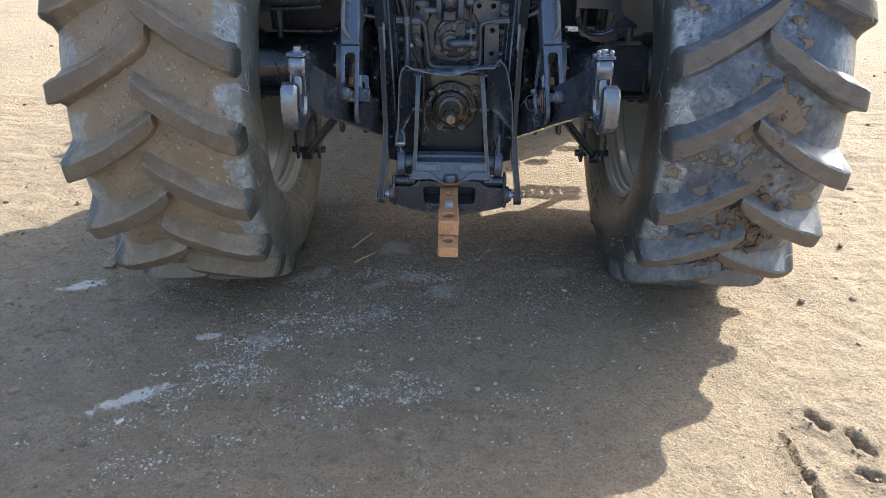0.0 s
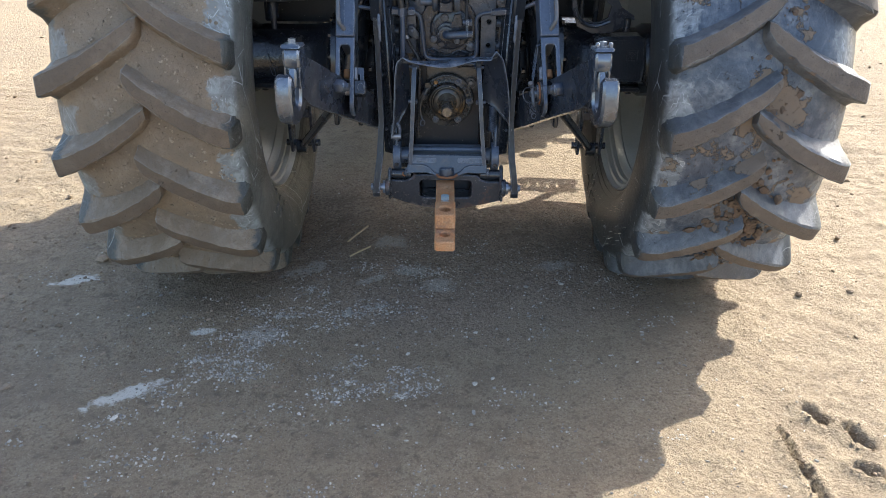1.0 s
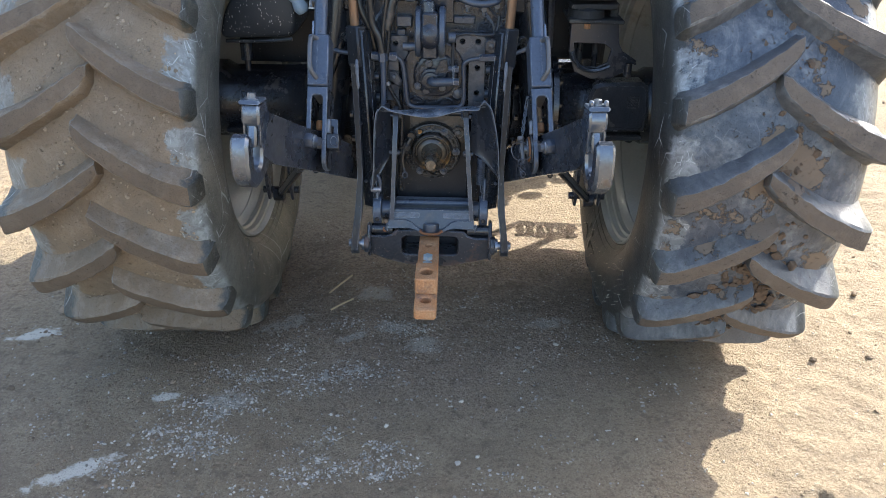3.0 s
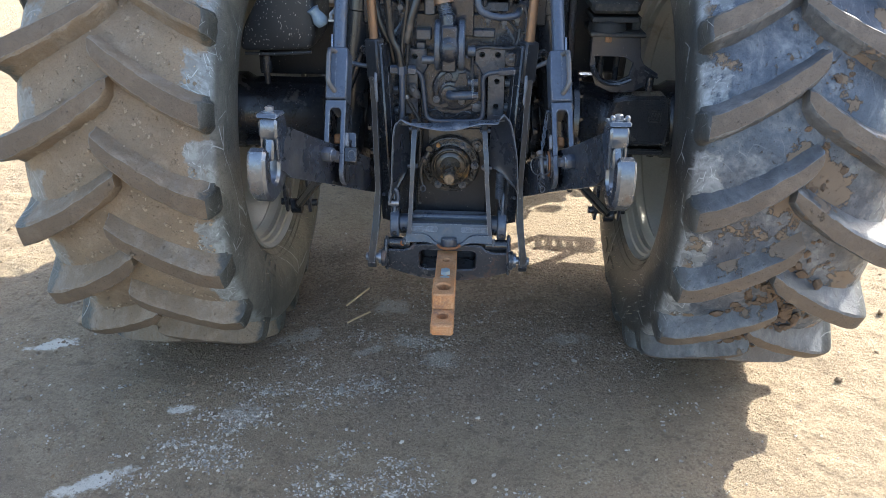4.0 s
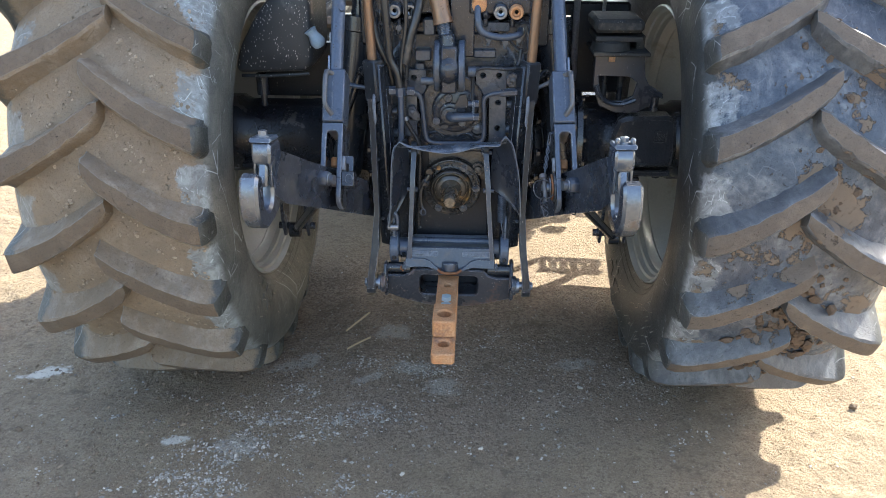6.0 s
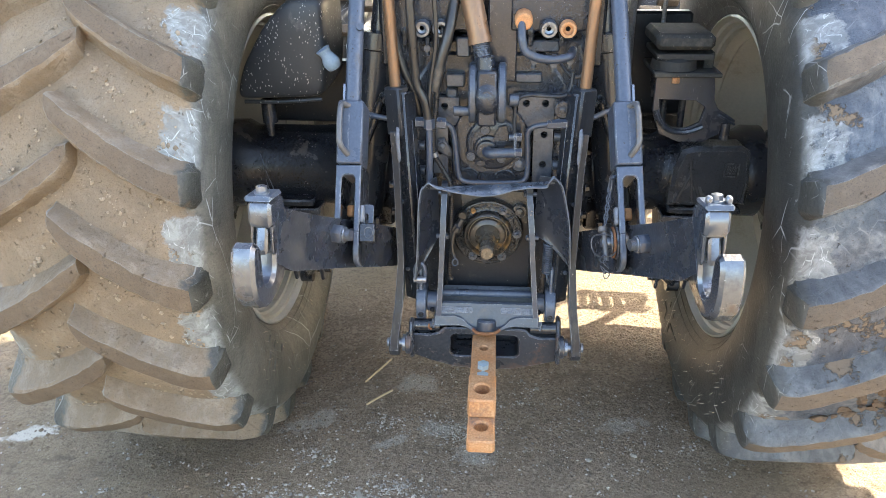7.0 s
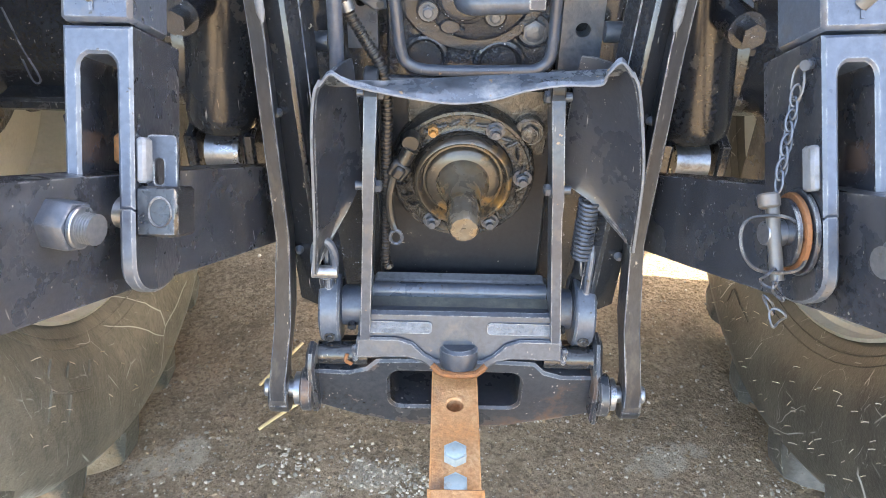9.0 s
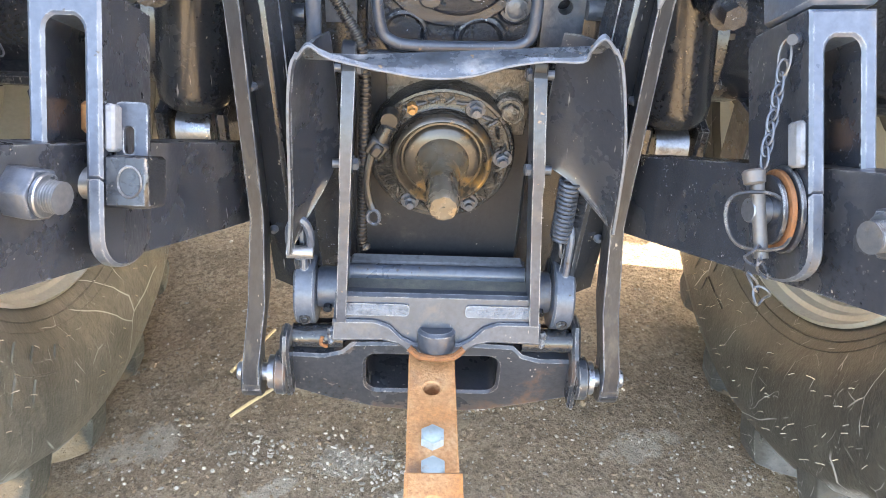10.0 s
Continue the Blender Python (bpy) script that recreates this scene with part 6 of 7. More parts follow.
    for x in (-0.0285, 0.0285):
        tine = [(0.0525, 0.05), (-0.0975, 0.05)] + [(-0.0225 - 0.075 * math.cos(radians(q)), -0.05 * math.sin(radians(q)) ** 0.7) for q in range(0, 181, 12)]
        sky_fronts(part("fork_tine", prism(bmesh.new(), scaled(tine), K * 0.017, Matrix.Translation(on(0.0, x)) @ flank), [GREY, SATIN], fork, bevel=0.0028))
    sleeve = part("square_sleeve", cut(0.343, 0, 0, 0.076, 0.11, 0.188), GREY, fork, "square grey steel sleeve", bevel=0.004)
    hx = s * 0.022
    bm = sweep(bmesh.new(), smooth_path([on(0.42, hx - s * 0.016, 0.05), on(0.42, hx, 0.07), on(0.395, hx + s * 0.003, 0.084), on(0.335, hx + s * 0.003, 0.084), on(0.3, hx, 0.08), on(0.275, hx - s * 0.018, 0.052)], 5), 0.007, 10)
    part("sleeve_handle", bm, HANDLE, sleeve, "bent round steel handle")
    part("sleeve_seam", cut(0.345, s * 0.004, 0.0555, 0.004, 0.0024, 0.17), GREY, sleeve)
    part("lift_rod_tube", rod(bmesh.new(), on(0.43, 0, 0.02), on(0.95, 0, 0.02), 0.0195, seg=28), GREY, fork, "grey round lift rod tube")
    part("tube_key", cut(0.46, s * 0.024, 0.032, 0.008, 0.016, 0.06), ZINC, fork, bevel=0.001)
    if s < 0:
        part("grease_nipple", rod(bmesh.new(), on(0.66, 0.012, 0.03), on(0.66, 0.018, 0.05), 0.009, seg=14), CAST_GREY, fork)
    part("fork_pin", rod(bmesh.new(), on(0.045, -0.05, 0.0), on(0.045, 0.05, 0.0), 0.015, seg=20), WORN, fork, bevel=0.001)
    part("pin_stop", cut(0.104, -s * 0.042, 0.035, 0.011, 0.024, 0.05), WORN_PAINT, fork, bevel=0.0025)
    part("rust_lug", rod(bmesh.new(), on(0.1, 0.0, -0.02), on(0.135, 0.0, -0.02), 0.011, seg=12), RUST, fork, bevel=0.003)
    if s < 0:
        block = part("pin_block", cut(0.048, 0.06, 0.02, 0.046, 0.062, 0.056), BLACK, fork, "black locking block on the pin", bevel=0.003)
        pts = [on(0.048 + 0.016 * math.sin(q), 0.064 + 0.012 * math.cos(q), 0.0515) for q in (2 * math.pi * k / 18 for k in range(18))]
        part("pressed_ring", sweep(bmesh.new(), pts, 0.0012, 5, closed=True), SATIN, block)
        slot = prism(bmesh.new(), scaled(rounded(0.034, 0.066, 0.006, 3, 0.056, 0.1)), K * 0.007, Matrix.Translation(on(0, 0, 0.018)) @ plane, [scaled(rounded(0.011, 0.03, 0.005, 3, 0.053, 0.092))])
        part("keeper_plate", slot, STEEL_BLUE, fork, "small slotted keeper plate", bevel=0.0008)
        part("spring_clip", sweep(bmesh.new(), smooth_path([on(0.085, 0.041, 0.005), on(0.075, 0.044, 0.012), on(0.06, 0.044, 0.012), on(0.05, 0.042, 0.008)], 4), 0.004, 8), HOSE, fork)
    else:
        for h, r, mat in ((-0.038, 0.05, SATIN), (-0.046, 0.046, CORRODED), (-0.053, 0.04, SATIN)):
            part("pin_washer", rod(bmesh.new(), on(0.034, h, 0.0), on(0.034, h - 0.006, 0.0), K * r, seg=32), mat, fork, bevel=0.001)
        part("pin_end", rod(bmesh.new(), on(0.034, -0.058, 0.0), on(0.034, -0.083, 0.004), 0.0125, 0.011, seg=18), ZINC, fork, bevel=0.001)
        part("linch_pin", rod(bmesh.new(), on(0.078, -0.075, 0.01), on(-0.02, -0.072, 0.014), 0.0062, seg=14), HANDLE, fork, "zinc linch pin with a spring ring")
        part("linch_head", rod(bmesh.new(), on(0.079, -0.079, 0.01), on(0.062, -0.078, 0.012), 0.0105, 0.0095, seg=14), HANDLE, fork, bevel=0.002)
        pts = [on(0.022 + 0.035 * math.sin(q) + 0.003 * math.sin(3 * q), -0.08 + 0.032 * math.cos(q) - 0.006 * math.sin(q), 0.024 + 0.01 * math.cos(q)) for q in (2 * math.pi * k / 28 for k in range(28))]
        part("linch_ring", sweep(bmesh.new(), pts, 0.0017, 6, closed=True), STRAP, fork)
        # chain of links down to the pin
        c0, c1 = on(0.205, -0.052, 0.03), on(0.085, -0.072, 0.02)
        dd = (c1 - c0).normalized()
        n_links = 9
        for k in range(n_links):
            top = c0.lerp(c1, (k + 0.5) / n_links)
            flat = Vector((1, 0, 0)) if k % 2 else Vector((0.3, -1, 0)).normalized()
            long, wide = (0.0155, 0.0075) if k == 0 else (0.0098, 0.0045)
            pts = [top + dd * long * math.sin(q) + flat * wide * math.cos(q) for q in (2 * math.pi * j / 16 for j in range(16))]
            part("chain_link", sweep(bmesh.new(), pts, 0.0013, 5, closed=True), CAST_GREY if k else HANDLE, fork)
        part("chain_eye", rod(bmesh.new(), c0 + Vector((0.016, 0.01, 0.01)), c0 + Vector((0.0, -0.004, 0.012)), 0.0048, seg=12), CAST_GREY, fork)
        for k in range(4):
            c = on(-0.016 - 0.015 * k, -0.083 + 0.008 * (k % 2), 0.02)
            pts = [c + Vector((0.007 * math.cos(q + k), 0.004 * math.sin(2 * q), 0.0095 * math.sin(q))) for q in (2 * math.pi * j / 16 for j in range(16))]
            part("chain_link", sweep(bmesh.new(), pts, 0.0013, 5, closed=True), CAST_GREY, fork)

    # stabiliser rod from the axle bracket to the link
    a, b = Vector((s * 0.6, 4.36, 0.5)), at(0.6, 0, -0.01) + Vector((s * 0.05, 0.05, 0.0))
    stab = part("stabiliser_rod", rod(bmesh.new(), a, b, 0.016), BLACK, tractor, "black sway stabiliser rod")
    part("stabiliser_eye", rod(bmesh.new(), a - Vector((0.02, 0, 0)), a + Vector((0.02, 0, 0)), 0.028, seg=18), BLACK, stab, bevel=0.002)
    part("stabiliser_eye", rod(bmesh.new(), b - out * 0.025, b + out * 0.025, 0.026, seg=18), CAST, stab, bevel=0.002)

    # big lift cylinder behind
    p0, p1 = Vector((s * 0.385, 4.3, 0.75)), Vector((s * 0.3, 4.36, 1.42))
    dd = (p1 - p0).normalized()
    bm = lathe(bmesh.new(), [(0, 0), (0.046, 0), (0.056, 0.012), (0.058, 0.03), (0.058, 0.5), (0.066, 0.505), (0.066, 0.55), (0.03, 0.556), (0.03, 0.75), (0, 0.75)],
               Matrix.Translation(p0) @ dd.to_track_quat("Z", "Y").to_matrix().to_4x4(), 36)
    cyl = part("lift_cylinder", bm, BLACK, tractor, "black hydraulic lift cylinder")
    part("cylinder_bush", rod(bmesh.new(), (s * 0.36, 4.3, 0.705), (s * 0.415, 4.3, 0.705), 0.03, seg=24), ZINC, cyl, "bright bush at the cylinder foot")
    bm = rod(bmesh.new(), (s * 0.38, 4.25, 0.965), (s * 0.385, 4.19, 0.965), 0.026, seg=20)
    rod(bm, (s * 0.385, 4.2, 0.965), (s * 0.387, 4.165, 0.965), 0.017, seg=6)
    part("cylinder_port", bm, CAST, cyl)
    bm = sweep(bmesh.new(), smooth_path([(s * 0.37, 4.24, 0.97), (s * 0.33, 4.23, 1.06), (s * 0.3, 4.22, 1.14), (s * 0.27, 4.14, 1.145), (s * 0.2, 4.09, 1.125)], 5), 0.012, 10)
    part("port_pipe", bm, BLACK, cyl)
    for x in (0.34, 0.435):
        bm = prism(bmesh.new(), [(-0.05, -0.06), (0.06, -0.06), (0.07, 0.05), (0.03, 0.08), (-0.05, 0.06)], 0.02, facing((s * x, 4.32, 0.685), (1, 0, 0)))
        part("cylinder_cheek", bm, BLACK, cyl, bevel=0.005)
    part("cylinder_bracket", box(bmesh.new(), (s * 0.38, 4.39, 0.74), (0.16, 0.06, 0.12)), BLACK, cyl, bevel=0.01)

# ---- pipes and hoses over the casting ----
def pipe(name, points, r, mat, label="", step=6, nuts=()):
    bm = sweep(bmesh.new(), smooth_path(points, step), r, 12)
    for a, b, rr in nuts:
        rod(bm, a, b, rr, seg=6)
    return part(name, bm, mat, tractor, label)


pipe("steel_pipe", [(-0.33, 4.1, 1.125), (-0.25, 4.07, 1.12), (-0.13, 4.055, 1.115), (-0.108, 4.057, 1.112), (-0.093, 4.06, 1.092), (-0.085, 4.06, 1.03), (-0.079, 4.06, 0.975), (-0.067, 4.06, 0.957), (-0.035, 4.06, 0.951),
                    (0.06, 4.06, 0.953), (0.09, 4.06, 0.957), (0.103, 4.06, 0.976), (0.103, 4.06, 1.04), (0.101, 4.058, 1.09), (0.117, 4.055, 1.109), (0.16, 4.05, 1.118), (0.23, 4.05, 1.123), (0.32, 4.09, 1.15)],
     0.0072, STEEL_BLUE, "bent grey steel hydraulic pipe with union nuts", 6,
     [((-0.19, 4.056, 1.117), (-0.165, 4.055, 1.117), 0.014), ((-0.135, 4.055, 1.116), (-0.112, 4.055, 1.115), 0.015), ((0.15, 4.05, 1.117), (0.205, 4.05, 1.121), 0.0125)])
pipe("thin_pipe", [(0.068, 4.05, 1.05), (0.066, 4.055, 1.09), (0.066, 4.06, 1.15), (0.072, 4.06, 1.178), (0.1, 4.06, 1.19), (0.15, 4.06, 1.188), (0.19, 4.06, 1.19), (0.204, 4.065, 1.21), (0.208, 4.07, 1.245)], 0.005, STRAP, "thin bent steel pipe")
pipe("hydraulic_hose", [(-0.2, 4.05, 1.52), (-0.196, 4.04, 1.4), (-0.19, 4.04, 1.3), (-0.185, 4.045, 1.22), (-0.165, 4.045, 1.175), (-0.154, 4.045, 1.115)], 0.0115, HOSE, "black rubber hydraulic hose")
pipe("hose_tail", [(-0.1545, 4.045, 1.125), (-0.154, 4.044, 1.07), (-0.154, 4.043, 1.02), (-0.156, 4.048, 0.95)], 0.0092, GREY, "grey steel hose tail", nuts=[((-0.154, 4.045, 1.105), (-0.155, 4.045, 1.13), 0.015)])
pipe("hydraulic_hose", [(-0.26, 4.1, 1.5), (-0.245, 4.08, 1.36), (-0.222, 4.07, 1.26), (-0.195, 4.07, 1.2), (-0.18, 4.08, 1.13)], 0.0115, HOSE, "black rubber hydraulic hose")
pipe("hydraulic_hose", [(-0.09, 4.1, 1.42), (-0.105, 4.07, 1.34), (-0.125, 4.06, 1.27), (-0.14, 4.06, 1.2)], 0.014, HOSE, "black rubber hydraulic hose")
pipe("thin_cable", [(-0.14, 4.06, 1.45), (-0.135, 4.055, 1.33), (-0.15, 4.055, 1.22), (-0.155, 4.05, 1.15)], 0.006, HOSE)
part("conduit_clip", rod(bmesh.new(), (-0.1425, 4.05, 1.038), (-0.1385, 4.05, 1.026), 0.0085, seg=14), ZINC, tractor, "bright metal clip round the conduit")
clamp = part("pipe_clamp", prism(bmesh.new(), [(-0.016, -0.012), (0.012, -0.032), (0.026, -0.028), (0.024, -0.012), (0.006, 0.02), (-0.012, 0.018)], 0.014, facing((-0.124, 4.1, 1.042), BACK)), CAST_GREY, tractor, bevel=0.003)
bolt(clamp, (-0.124, 4.093, 1.043), BACK, 0.01, 0.012)
part("eyelet", rod(bmesh.new(), (-0.105, 4.094, 1.02), (-0.105, 4.091, 1.02), 0.005, seg=14), DEEP, clamp)
union = part("union_block", box(bmesh.new(), (0.187, 4.13, 1.14), (0.06, 0.04, 0.09)), CAST, tractor, bevel=0.004)
part("union_sleeve", rod(bmesh.new(), (0.187, 4.12, 1.155), (0.187, 4.05, 1.155), 0.022, seg=24), CAST, union, bevel=0.002)
bolt(union, (0.187, 4.052, 1.155), BACK, 0.011, 0.008, CAST)

# top link bracket, ball end and threaded screw
for x in (-0.042, 0.031):
    bm = bmesh.new()
    prism(bm, [(0.066 * math.cos(q), 0.0775 * math.sin(q)) for q in (2 * math.pi * k / 36 for k in range(36))] , 0.02, facing((x, 4.07, 1.1925), (1, 0, 0)))
    part("top_link_lug", bm, CAST_GREY if x < 0 else GREY, tractor, "thick steel lug for the top link", bevel=0.004)
bm = bmesh.new()
lathe(bm, [(0.0, -0.033), (0.03, -0.033), (0.045, -0.02), (0.05, 0.0), (0.045, 0.02), (0.03, 0.033), (0, 0.033)], facing((-0.006, 4.04, 1.19), (1, 0, 0)), 32)
box(bm, (-0.006, 4.045, 1.19), (0.05, 0.07, 0.14))
rod(bm, (-0.005, 4.02, 1.2), (-0.005, 3.996, 1.2), 0.021, seg=24)
rod(bm, (-0.006, 4.045, 1.2), (-0.014, 4.06, 1.29), 0.026, 0.024)
ball = part("top_link_end", bm, CAST, tractor, "greasy top link ball end", bevel=0.006)
bm = bmesh.new()
a, b = Vector((-0.012, 4.055, 1.255)), Vector((-0.026, 4.07, 1.318))
pts = [a.lerp(b, k / 48) for k in range(49)]
sweep(bm, pts, 0.0195, 16, ripple=0.0026)
part("top_link_screw", bm, CAST_GREY, ball, "threaded top link screw")
bm = bmesh.new()
rod(bm, b, b + (b - a) * 4.0, 0.027, 0.031)
rod(bm, b - (b - a) * 0.04, b + (b - a) * 0.2, 0.03)
part("top_link_tube", bm, ROD, ball, "rusty brown top link tube")
part("top_link_pin", rod(bmesh.new(), (-0.092, 4.05, 1.15), (-0.05, 4.05, 1.15), 0.0125), CAST_GREY, tractor, bevel=0.002)
part("top_link_pin", rod(bmesh.new(), (0.05, 4.05, 1.18), (0.075, 4.05, 1.18), 0.016), CAST_GREY, tractor, bevel=0.002)
bm = bmesh.new()
box(bm, (0.03, 4.13, 1.36), (0.075, 0.03, 0.3))
part("upright_bracket", bm, SATIN, tractor, "black upright steel bracket", bevel=0.004)

# valve block with couplings
for s in (-1, 1):
    bm = bmesh.new()
    box(bm, (s * 0.15, 4.19, 1.42), (0.2, 0.16, 0.16))
    for dx in (-0.06, 0.02):
        rod(bm, (s * 0.16 + dx, 4.12, 1.325), (s * 0.16 + dx, 4.12, 1.35), 0.014, seg=6)
        rod(bm, (s * 0.16 + dx, 4.12, 1.3), (s * 0.16 + dx, 4.12, 1.33), 0.008)
    valve = part("valve_block", bm, CAST, tractor, "dark hydraulic valve block", bevel=0.004)
    for x in ((0.143, 0.19) if s > 0 else (-0.172, -0.125)):
        bm = lathe(bmesh.new(), [(0.006, 0.035), (0.012, 0.037), (0.013, 0.05), (0.019, 0.05), (0.021, 0.045), (0.022, 0.03), (0.018, 0.026), (0.018, 0.0)], facing((x, 4.12, 1.352), (0, -1, -0.05)), 28)
        part("coupling", bm, ZINC if x != 0.19 else RUST, valve, "steel quick coupling")
    if s > 0:
        part("coupling_cap", rod(bmesh.new(), (0.08, 4.11, 1.375), (0.08, 4.06, 1.37), 0.023, seg=8), RUST, valve, "brownish orange coupling cap", bevel=0.003)
pipe("return_pipe", [(0.075, 4.07, 1.37), (0.077, 4.05, 1.335), (0.085, 4.045, 1.305), (0.11, 4.04, 1.29), (0.15, 4.04, 1.284), (0.185, 4.042, 1.288), (0.2, 4.055, 1.292), (0.206, 4.09, 1.297)], 0.0105, STEEL_BLUE, "bent grey steel return pipe")
pipe("thin_cable", [(0.17, 4.11, 1.27), (0.2, 4.08, 1.24), (0.225, 4.07, 1.235), (0.235, 4.07, 1.26), (0.22, 4.08, 1.31)], 0.004, HOSE)
for c, size in (((-0.09, 4.13, 1.215), (0.05, 0.05, 0.035)), ((0.1, 4.14, 1.22), (0.07, 0.05, 0.025)), ((-0.07, 4.12, 1.3), (0.035, 0.03, 0.05)), ((-0.1, 4.14, 1.175), (0.03, 0.04, 0.03)), ((0.13, 4.15, 1.3), (0.09, 0.05, 0.03))):
    part("junction_block", box(bmesh.new(), c, size), CAST_GREY, tractor, bevel=0.004)
for x, z in ((-0.135, 1.32), (-0.12, 1.26), (0.11, 1.27), (0.16, 1.26), (0.215, 1.2), (-0.16, 1.3), (0.2, 1.27)):
    bm = rod(bmesh.new(), (x, 4.11, z), (x, 4.085, z), 0.009, seg=10)
    rod(bm, (x, 4.1, z - 0.02), (x, 4.1, z + 0.025), 0.006, seg=8)
    part("pipe_fitting", bm, CAST_GREY, tractor)
bm = bmesh.new()
box(bm, (0, 4.33, 1.42), (0.62, 0.1, 0.42))
part("cab_rear_plate", bm, BLACK, tractor, bevel=0.01)

# ---- under the cab on either side ----
def tank_mesh(corners, front, back):
    """A moulded tank: a closed round outline in x and z, drawn in towards its bulging front."""
    c = [Vector((x, 0, z)) for x, z in corners]
    n = len(c)
    ring = []
    for k in range(n):
        a, p, b = c[k - 1], c[k], c[(k + 1) % n]
        start, stop = p.lerp(a, min(0.45, 0.035 / (p - a).length)), p.lerp(b, min(0.45, 0.035 / (p - b).length))
        ring += [start.lerp(p, t).lerp(p.lerp(stop, t), t) for t in (0, 0.2, 0.4, 0.6, 0.8, 1)]
    mid = sum(ring, Vector()) / len(ring)
    bm = bmesh.new()
    layers = []
    for deep, size in ((back, 0.98), (front + 0.07, 1.0), (front + 0.035, 0.99), (front + 0.016, 0.965), (front + 0.005, 0.925), (front, 0.86), (front - 0.004, 0.5)):
        layers.append([bm.verts.new(mid + (p - mid) * size + Vector((0, deep, 0))) for p in ring])
    for a, b in zip(layers, layers[1:]):
        for k in range(len(ring)):
            bm.faces.new((a[k], a[(k + 1) % len(ring)], b[(k + 1) % len(ring)], b[k]))
    bm.faces.new(layers[0]), bm.faces.new(layers[-1])
    return bm


tank = part("plastic_tank", tank_mesh([(-0.742, 1.108), (-0.478, 1.118), (-0.462, 1.2), (-0.462, 1.4), (-0.56, 1.4), (-0.64, 1.32), (-0.715, 1.2)], 4.27, 4.53), PLASTIC, tractor, "black plastic tank splashed with pale droppings")
part("tank_seam", sweep(bmesh.new(), smooth_path([(-0.72, 4.3, 1.1), (-0.6, 4.29, 1.104), (-0.49, 4.3, 1.11)], 4), 0.006, 8), PLASTIC, tank)
bm = bmesh.new()
pts = smooth_path([(-0.44, 4.27, 1.21), (-0.452, 4.262, 1.235), (-0.468, 4.258, 1.262)], 4)
sweep(bm, pts, [0.02, 0.023, 0.025, 0.024, 0.022, 0.019, 0.017, 0.019, 0.022][:len(pts)], 12)
part("blue_cap", bm, [material("pale_blue_plastic", ((0.3, 0.4, 0.5), (0.36, 0.46, 0.56), (0.26, 0.35, 0.44)), (0.45, 0.6), 0, 14, 150, 0.2, 0.001, DUST, 0.15, 20)], tractor, "pale blue plastic filler cap")
# dark panel added in place of the shaded hollow under the tank
mount = part("tank_mount", box(bmesh.new(), (-0.6, 4.6, 1.06), (0.3, 0.05, 0.2)), DEEP, tractor, bevel=0.006)
bm = rod(bmesh.new(), (-0.66, 4.33, 0.99), (-0.66, 4.33, 1.1), 0.011)
rod(bm, (-0.66, 4.33, 1.03), (-0.66, 4.33, 1.1), 0.022, seg=16)
part("drain_stub", bm, CAST, mount)
bm = bmesh.new()
sweep(bm, smooth_path([(-0.7, 4.32, 0.93), (-0.685, 4.315, 0.87), (-0.668, 4.31, 0.82), (-0.68, 4.31, 0.815), (-0.69, 4.315, 0.85)], 5), 0.0016, 6)
part("loose_wire", bm, CAST_GREY, tractor, "bent loose wire on the axle")
cabm = part("cab_mount", box(bmesh.new(), (0.545, 4.45, 1.268), (0.165, 0.2, 0.045)), MATTE, tractor, "dusty black cab mount with stacked plates", bevel=0.012)
for c, size in (((0.55, 4.45, 1.225), (0.16, 0.18, 0.018)), ((0.56, 4.44, 1.178), (0.19, 0.2, 0.014)), ((0.63, 4.46, 1.2), (0.03, 0.1, 0.06))):
    part("mount_plate", box(bmesh.new(), c, size), MATTE, cabm, bevel=0.003)
part("mount_rubber", lathe(bmesh.new(), [(0, 0.035), (0.05, 0.035), (0.062, 0.026), (0.066, 0.0), (0.0, 0.0)], Matrix.Translation((0.53, 4.41, 1.186)), 32), MATTE, cabm)
w = facing((0, 4.37, 0), BACK)
outline = [(0.475, 1.17), (0.64, 1.17), (0.65, 1.1), (0.664, 1.075), (0.716, 1.043), (0.716, 1.03), (0.682, 1.028), (0.676, 1.0), (0.63, 0.975), (0.56, 0.975), (0.5, 1.0), (0.475, 1.07)]
hole = [(0.49, 1.102), (0.596, 1.1), (0.626, 1.08), (0.616, 1.035), (0.58, 1.016), (0.535, 1.018), (0.502, 1.046)]
part("mount_frame", prism(bmesh.new(), outline, 0.016, w, [hole]), SATIN, cabm, "black bent steel frame under the cab mount", bevel=0.002)
part("mount_ledge", box(bmesh.new(), (0.69, 4.4, 1.045), (0.06, 0.09, 0.008), Matrix.Rotation(0.5, 3, "Y")), SATIN, cabm, bevel=0.002)
part("mount_block", box(bmesh.new(), (0.55, 4.45, 1.135), (0.125, 0.12, 0.07)), SATIN, cabm, bevel=0.008)
part("cradle", sweep(bmesh.new(), smooth_path([(0.485, 4.36, 1.07), (0.502, 4.36, 1.035), (0.535, 4.36, 1.01), (0.58, 4.36, 1.006), (0.625, 4.36, 1.022)], 5), 0.009, 8), SATIN, cabm)
part("mount_stub", rod(bmesh.new(), (0.69, 4.36, 0.985), (0.69, 4.36, 1.035), 0.014, seg=14), CAST, cabm)
part("mount_nut", rod(bmesh.new(), (0.53, 4.36, 1.152), (0.53, 4.36, 1.17), 0.012, seg=6), RUST, cabm)
# dark panel added to shut out a sunlit gap and imitate shade
part("mount_backing", box(bmesh.new(), (0.46, 4.72, 1.13), (0.36, 0.05, 0.34)), DEEP, cabm, bevel=0.01)
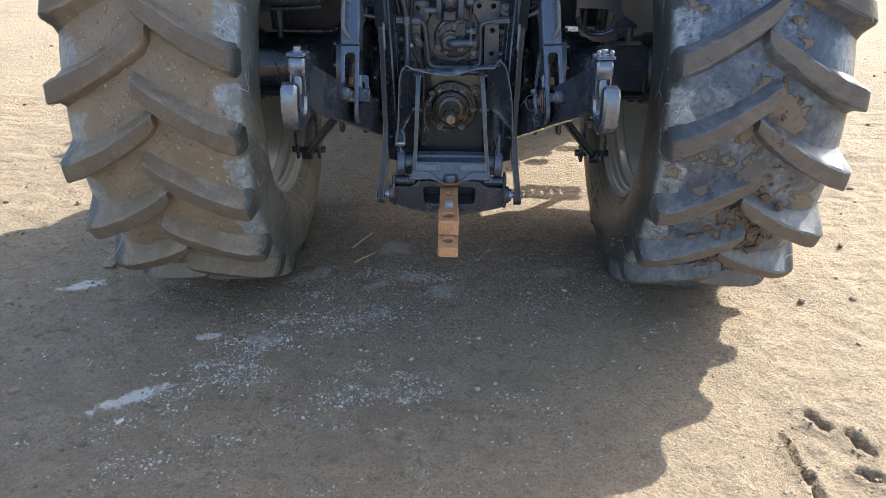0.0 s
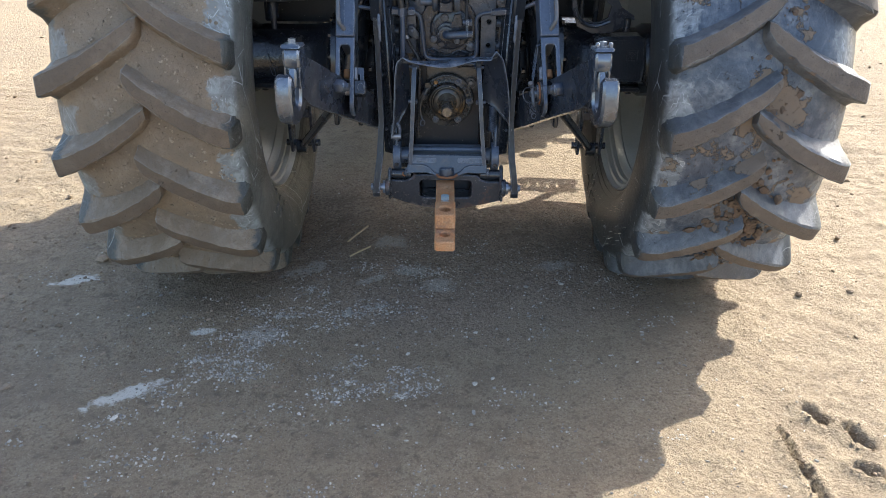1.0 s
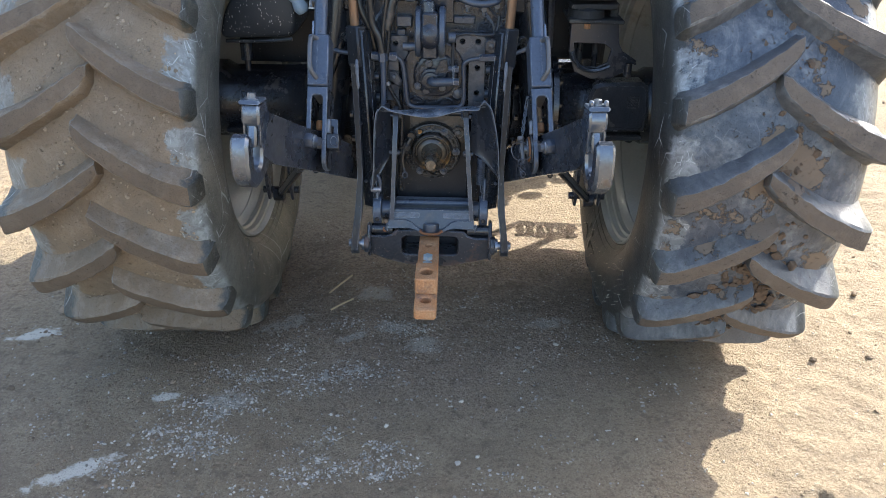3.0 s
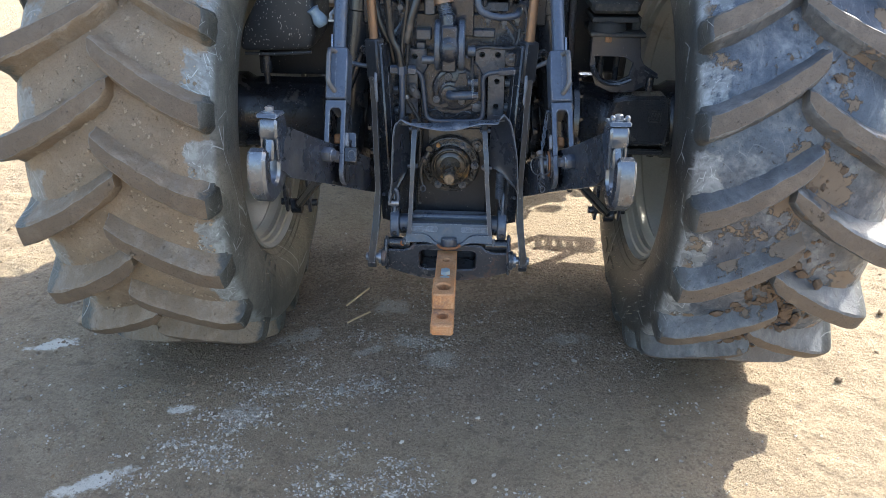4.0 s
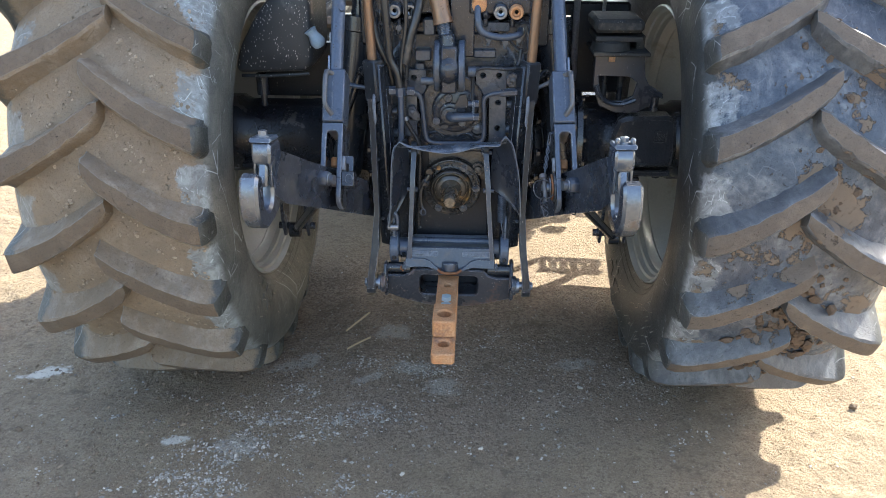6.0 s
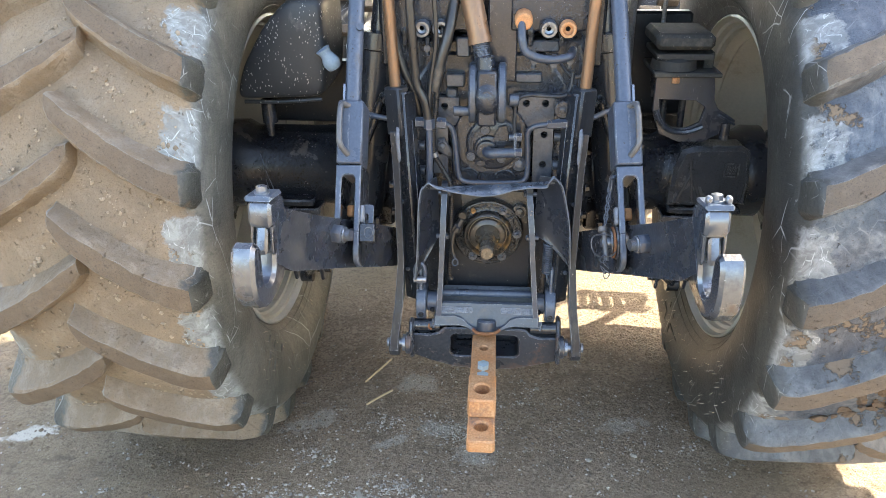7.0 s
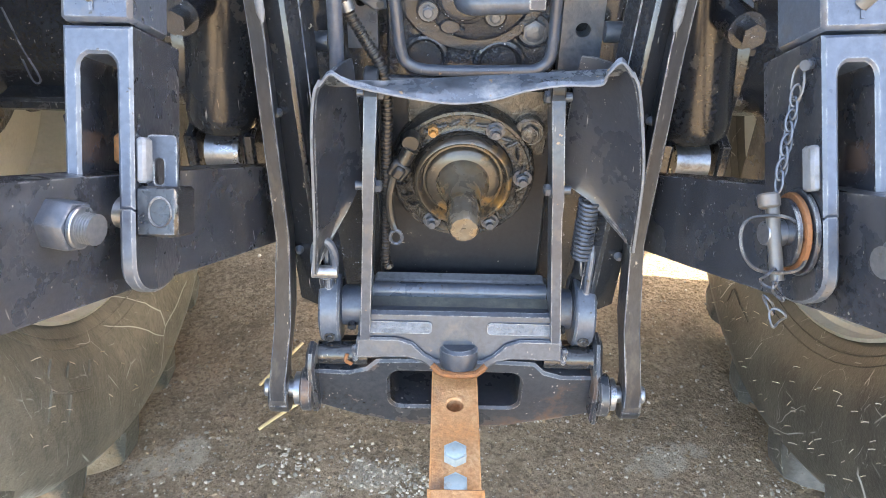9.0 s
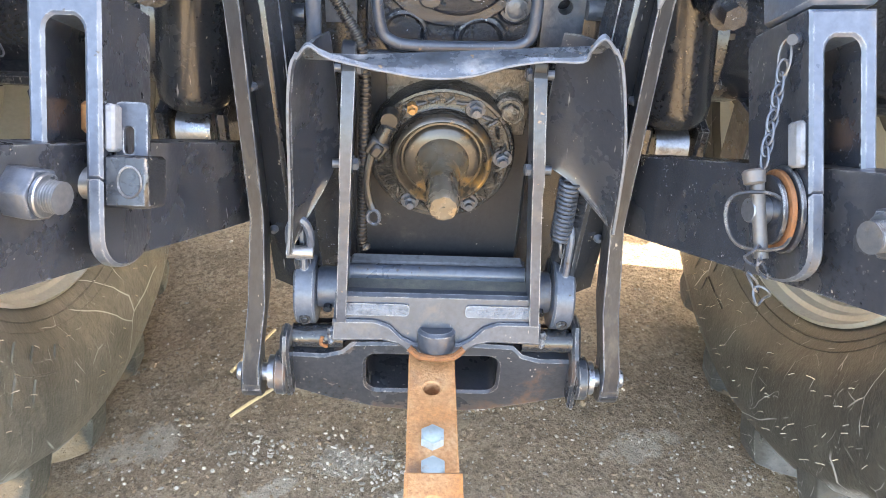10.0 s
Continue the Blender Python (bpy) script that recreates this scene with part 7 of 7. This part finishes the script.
for x in (0.535, 0.592):
    part("mount_post", rod(bmesh.new(), (x, 4.5, 0.97), (x, 4.5, 1.11), 0.011, seg=12), SATIN, cabm)
for s in (-1, 1):
    part("cab_strut", sweep(bmesh.new(), smooth_path([(s * 0.43, 4.6, 1.5), (s * 0.43, 4.6, 1.25), (s * 0.435, 4.6, 1.03)], 4), 0.012, 8), WORN, tractor, "bright steel strut behind the lift rod")
    part("cab_strut", sweep(bmesh.new(), smooth_path([(s * 0.53, 4.6, 1.5), (s * 0.525, 4.6, 1.25), (s * 0.52, 4.6, 1.05)], 4), 0.007, 8), WORN, tractor, "bright steel strut behind the lift rod")

# ---- mudguards and cab, out of view, added and sized to shade the yard ----
for s in (-1, 1):
    bm = bmesh.new()
    rows = []
    for k in range(17):
        a = radians(-4 + 10.5 * k)
        r = 0.985
        y, z = AXLE.y + 0.02 - r * math.cos(a), AXLE.z + r * math.sin(a)
        if a > radians(120):
            continue
        if a < radians(56):
            continue
        rows.append([bm.verts.new((s * x, y + dy, z + dz)) for x, dy, dz in ((0.62, 0.0, 0.0), (0.8, 0.0, 0.0), (1.2, 0.0, 0.0), (1.3, 0.02, -0.03))])
    for a, b in zip(rows, rows[1:]):
        for k in range(3):
            bm.faces.new((a[k], a[k + 1], b[k + 1], b[k]))
    bmesh.ops.recalc_face_normals(bm, faces=bm.faces)
    bmesh.ops.solidify(bm, geom=bm.faces[:], thickness=0.012)
    guard = part("mudguard", bm, FENDER, tractor, "dusty grey-green mudguard over the wheel")
part("cab_floor", box(bmesh.new(), (0, 5.0, 1.62), (1.24, 1.3, 0.16)), SATIN, tractor, bevel=0.03)
part("cab", box(bmesh.new(), (0, 5.0, 2.2), (1.9, 1.5, 1.0)), SATIN, tractor, "plain dark cab block above the axle, out of view", bevel=0.06)
part("cab_roof", box(bmesh.new(), (0, 5.0, 2.82), (2.0, 1.8, 0.2)), SATIN, tractor, bevel=0.06)


# ---- front axle and steps, unseen, placed for the shadows they cast ----
part("front_axle", box(bmesh.new(), (0, 6.75, 0.62), (1.5, 0.16, 0.16)), BLACK, tractor, "black front axle beam", bevel=0.02)
for s in (-1, 1):
    spin = Matrix.Rotation(radians(90), 4, "Y")
    prof = [(0.3, -0.2), (0.36, -0.22), (0.48, -0.235), (0.56, -0.21), (0.605, -0.15), (0.615, 0.0), (0.605, 0.15), (0.56, 0.21), (0.48, 0.235), (0.36, 0.22), (0.3, 0.2)]
    tyre = part("front_tyre", lathe(bmesh.new(), prof, spin, 64), DUST_RUBBER, tractor, "smaller front tyre with worn lugs")
    tyre.location = (s * 0.92, 6.75, 0.62)
    bm = bmesh.new()
    for j in (0.0, 0.1, 0.2):
        a = radians(-14 * j * 5 + 0)
        box(bm, (0.02 + j, -0.635 * math.cos(a), 0.635 * math.sin(a)), (0.11, 0.05, 0.05), Matrix.Rotation(-a, 3, "X"))
    shape = part("front_lug", bm, DUST_LUG, tyre, bevel=0.006)
    for k in range(1, 36):
        lug = new("front_lug", shape.data)
        lug.parent = tyre
        lug.matrix_basis = Matrix.Rotation(radians(-10 * k), 4, "X") @ (Matrix.Rotation(radians(180), 4, "Y") @ Matrix.Diagonal((1, 1, -1, 1)) if k % 2 else Matrix())
    rim = part("front_rim", lathe(bmesh.new(), [(0.34, -0.2), (0.34, 0.2), (0.3, 0.18), (0.28, 0.05), (0.1, 0.0), (0, 0)], Matrix.Rotation(radians(90 * s), 4, "Y"), 40), RIM, tractor, "pale front wheel rim")
    rim.location = (s * 0.92, 6.75, 0.62)
# unseen step added so that its slats cast a grid shadow
step = part("cab_step", box(bmesh.new(), (1.02, 5.5, 0.5), (0.3, 0.025, 0.04)), SATIN, tractor, "black slatted step, unseen, added for the grid shadow it casts", bevel=0.003)
part("step_frame", box(bmesh.new(), (1.02, 5.62, 0.5), (0.3, 0.025, 0.04)), SATIN, step, bevel=0.003)
for k in range(6):
    part("step_slat", box(bmesh.new(), (0.89 + 0.052 * k, 5.56, 0.5), (0.012, 0.12, 0.03)), SATIN, step)
for x in (0.86, 1.18):
    part("step_hanger", box(bmesh.new(), (x, 5.6, 0.8), (0.02, 0.05, 0.6)), SATIN, step, bevel=0.003)
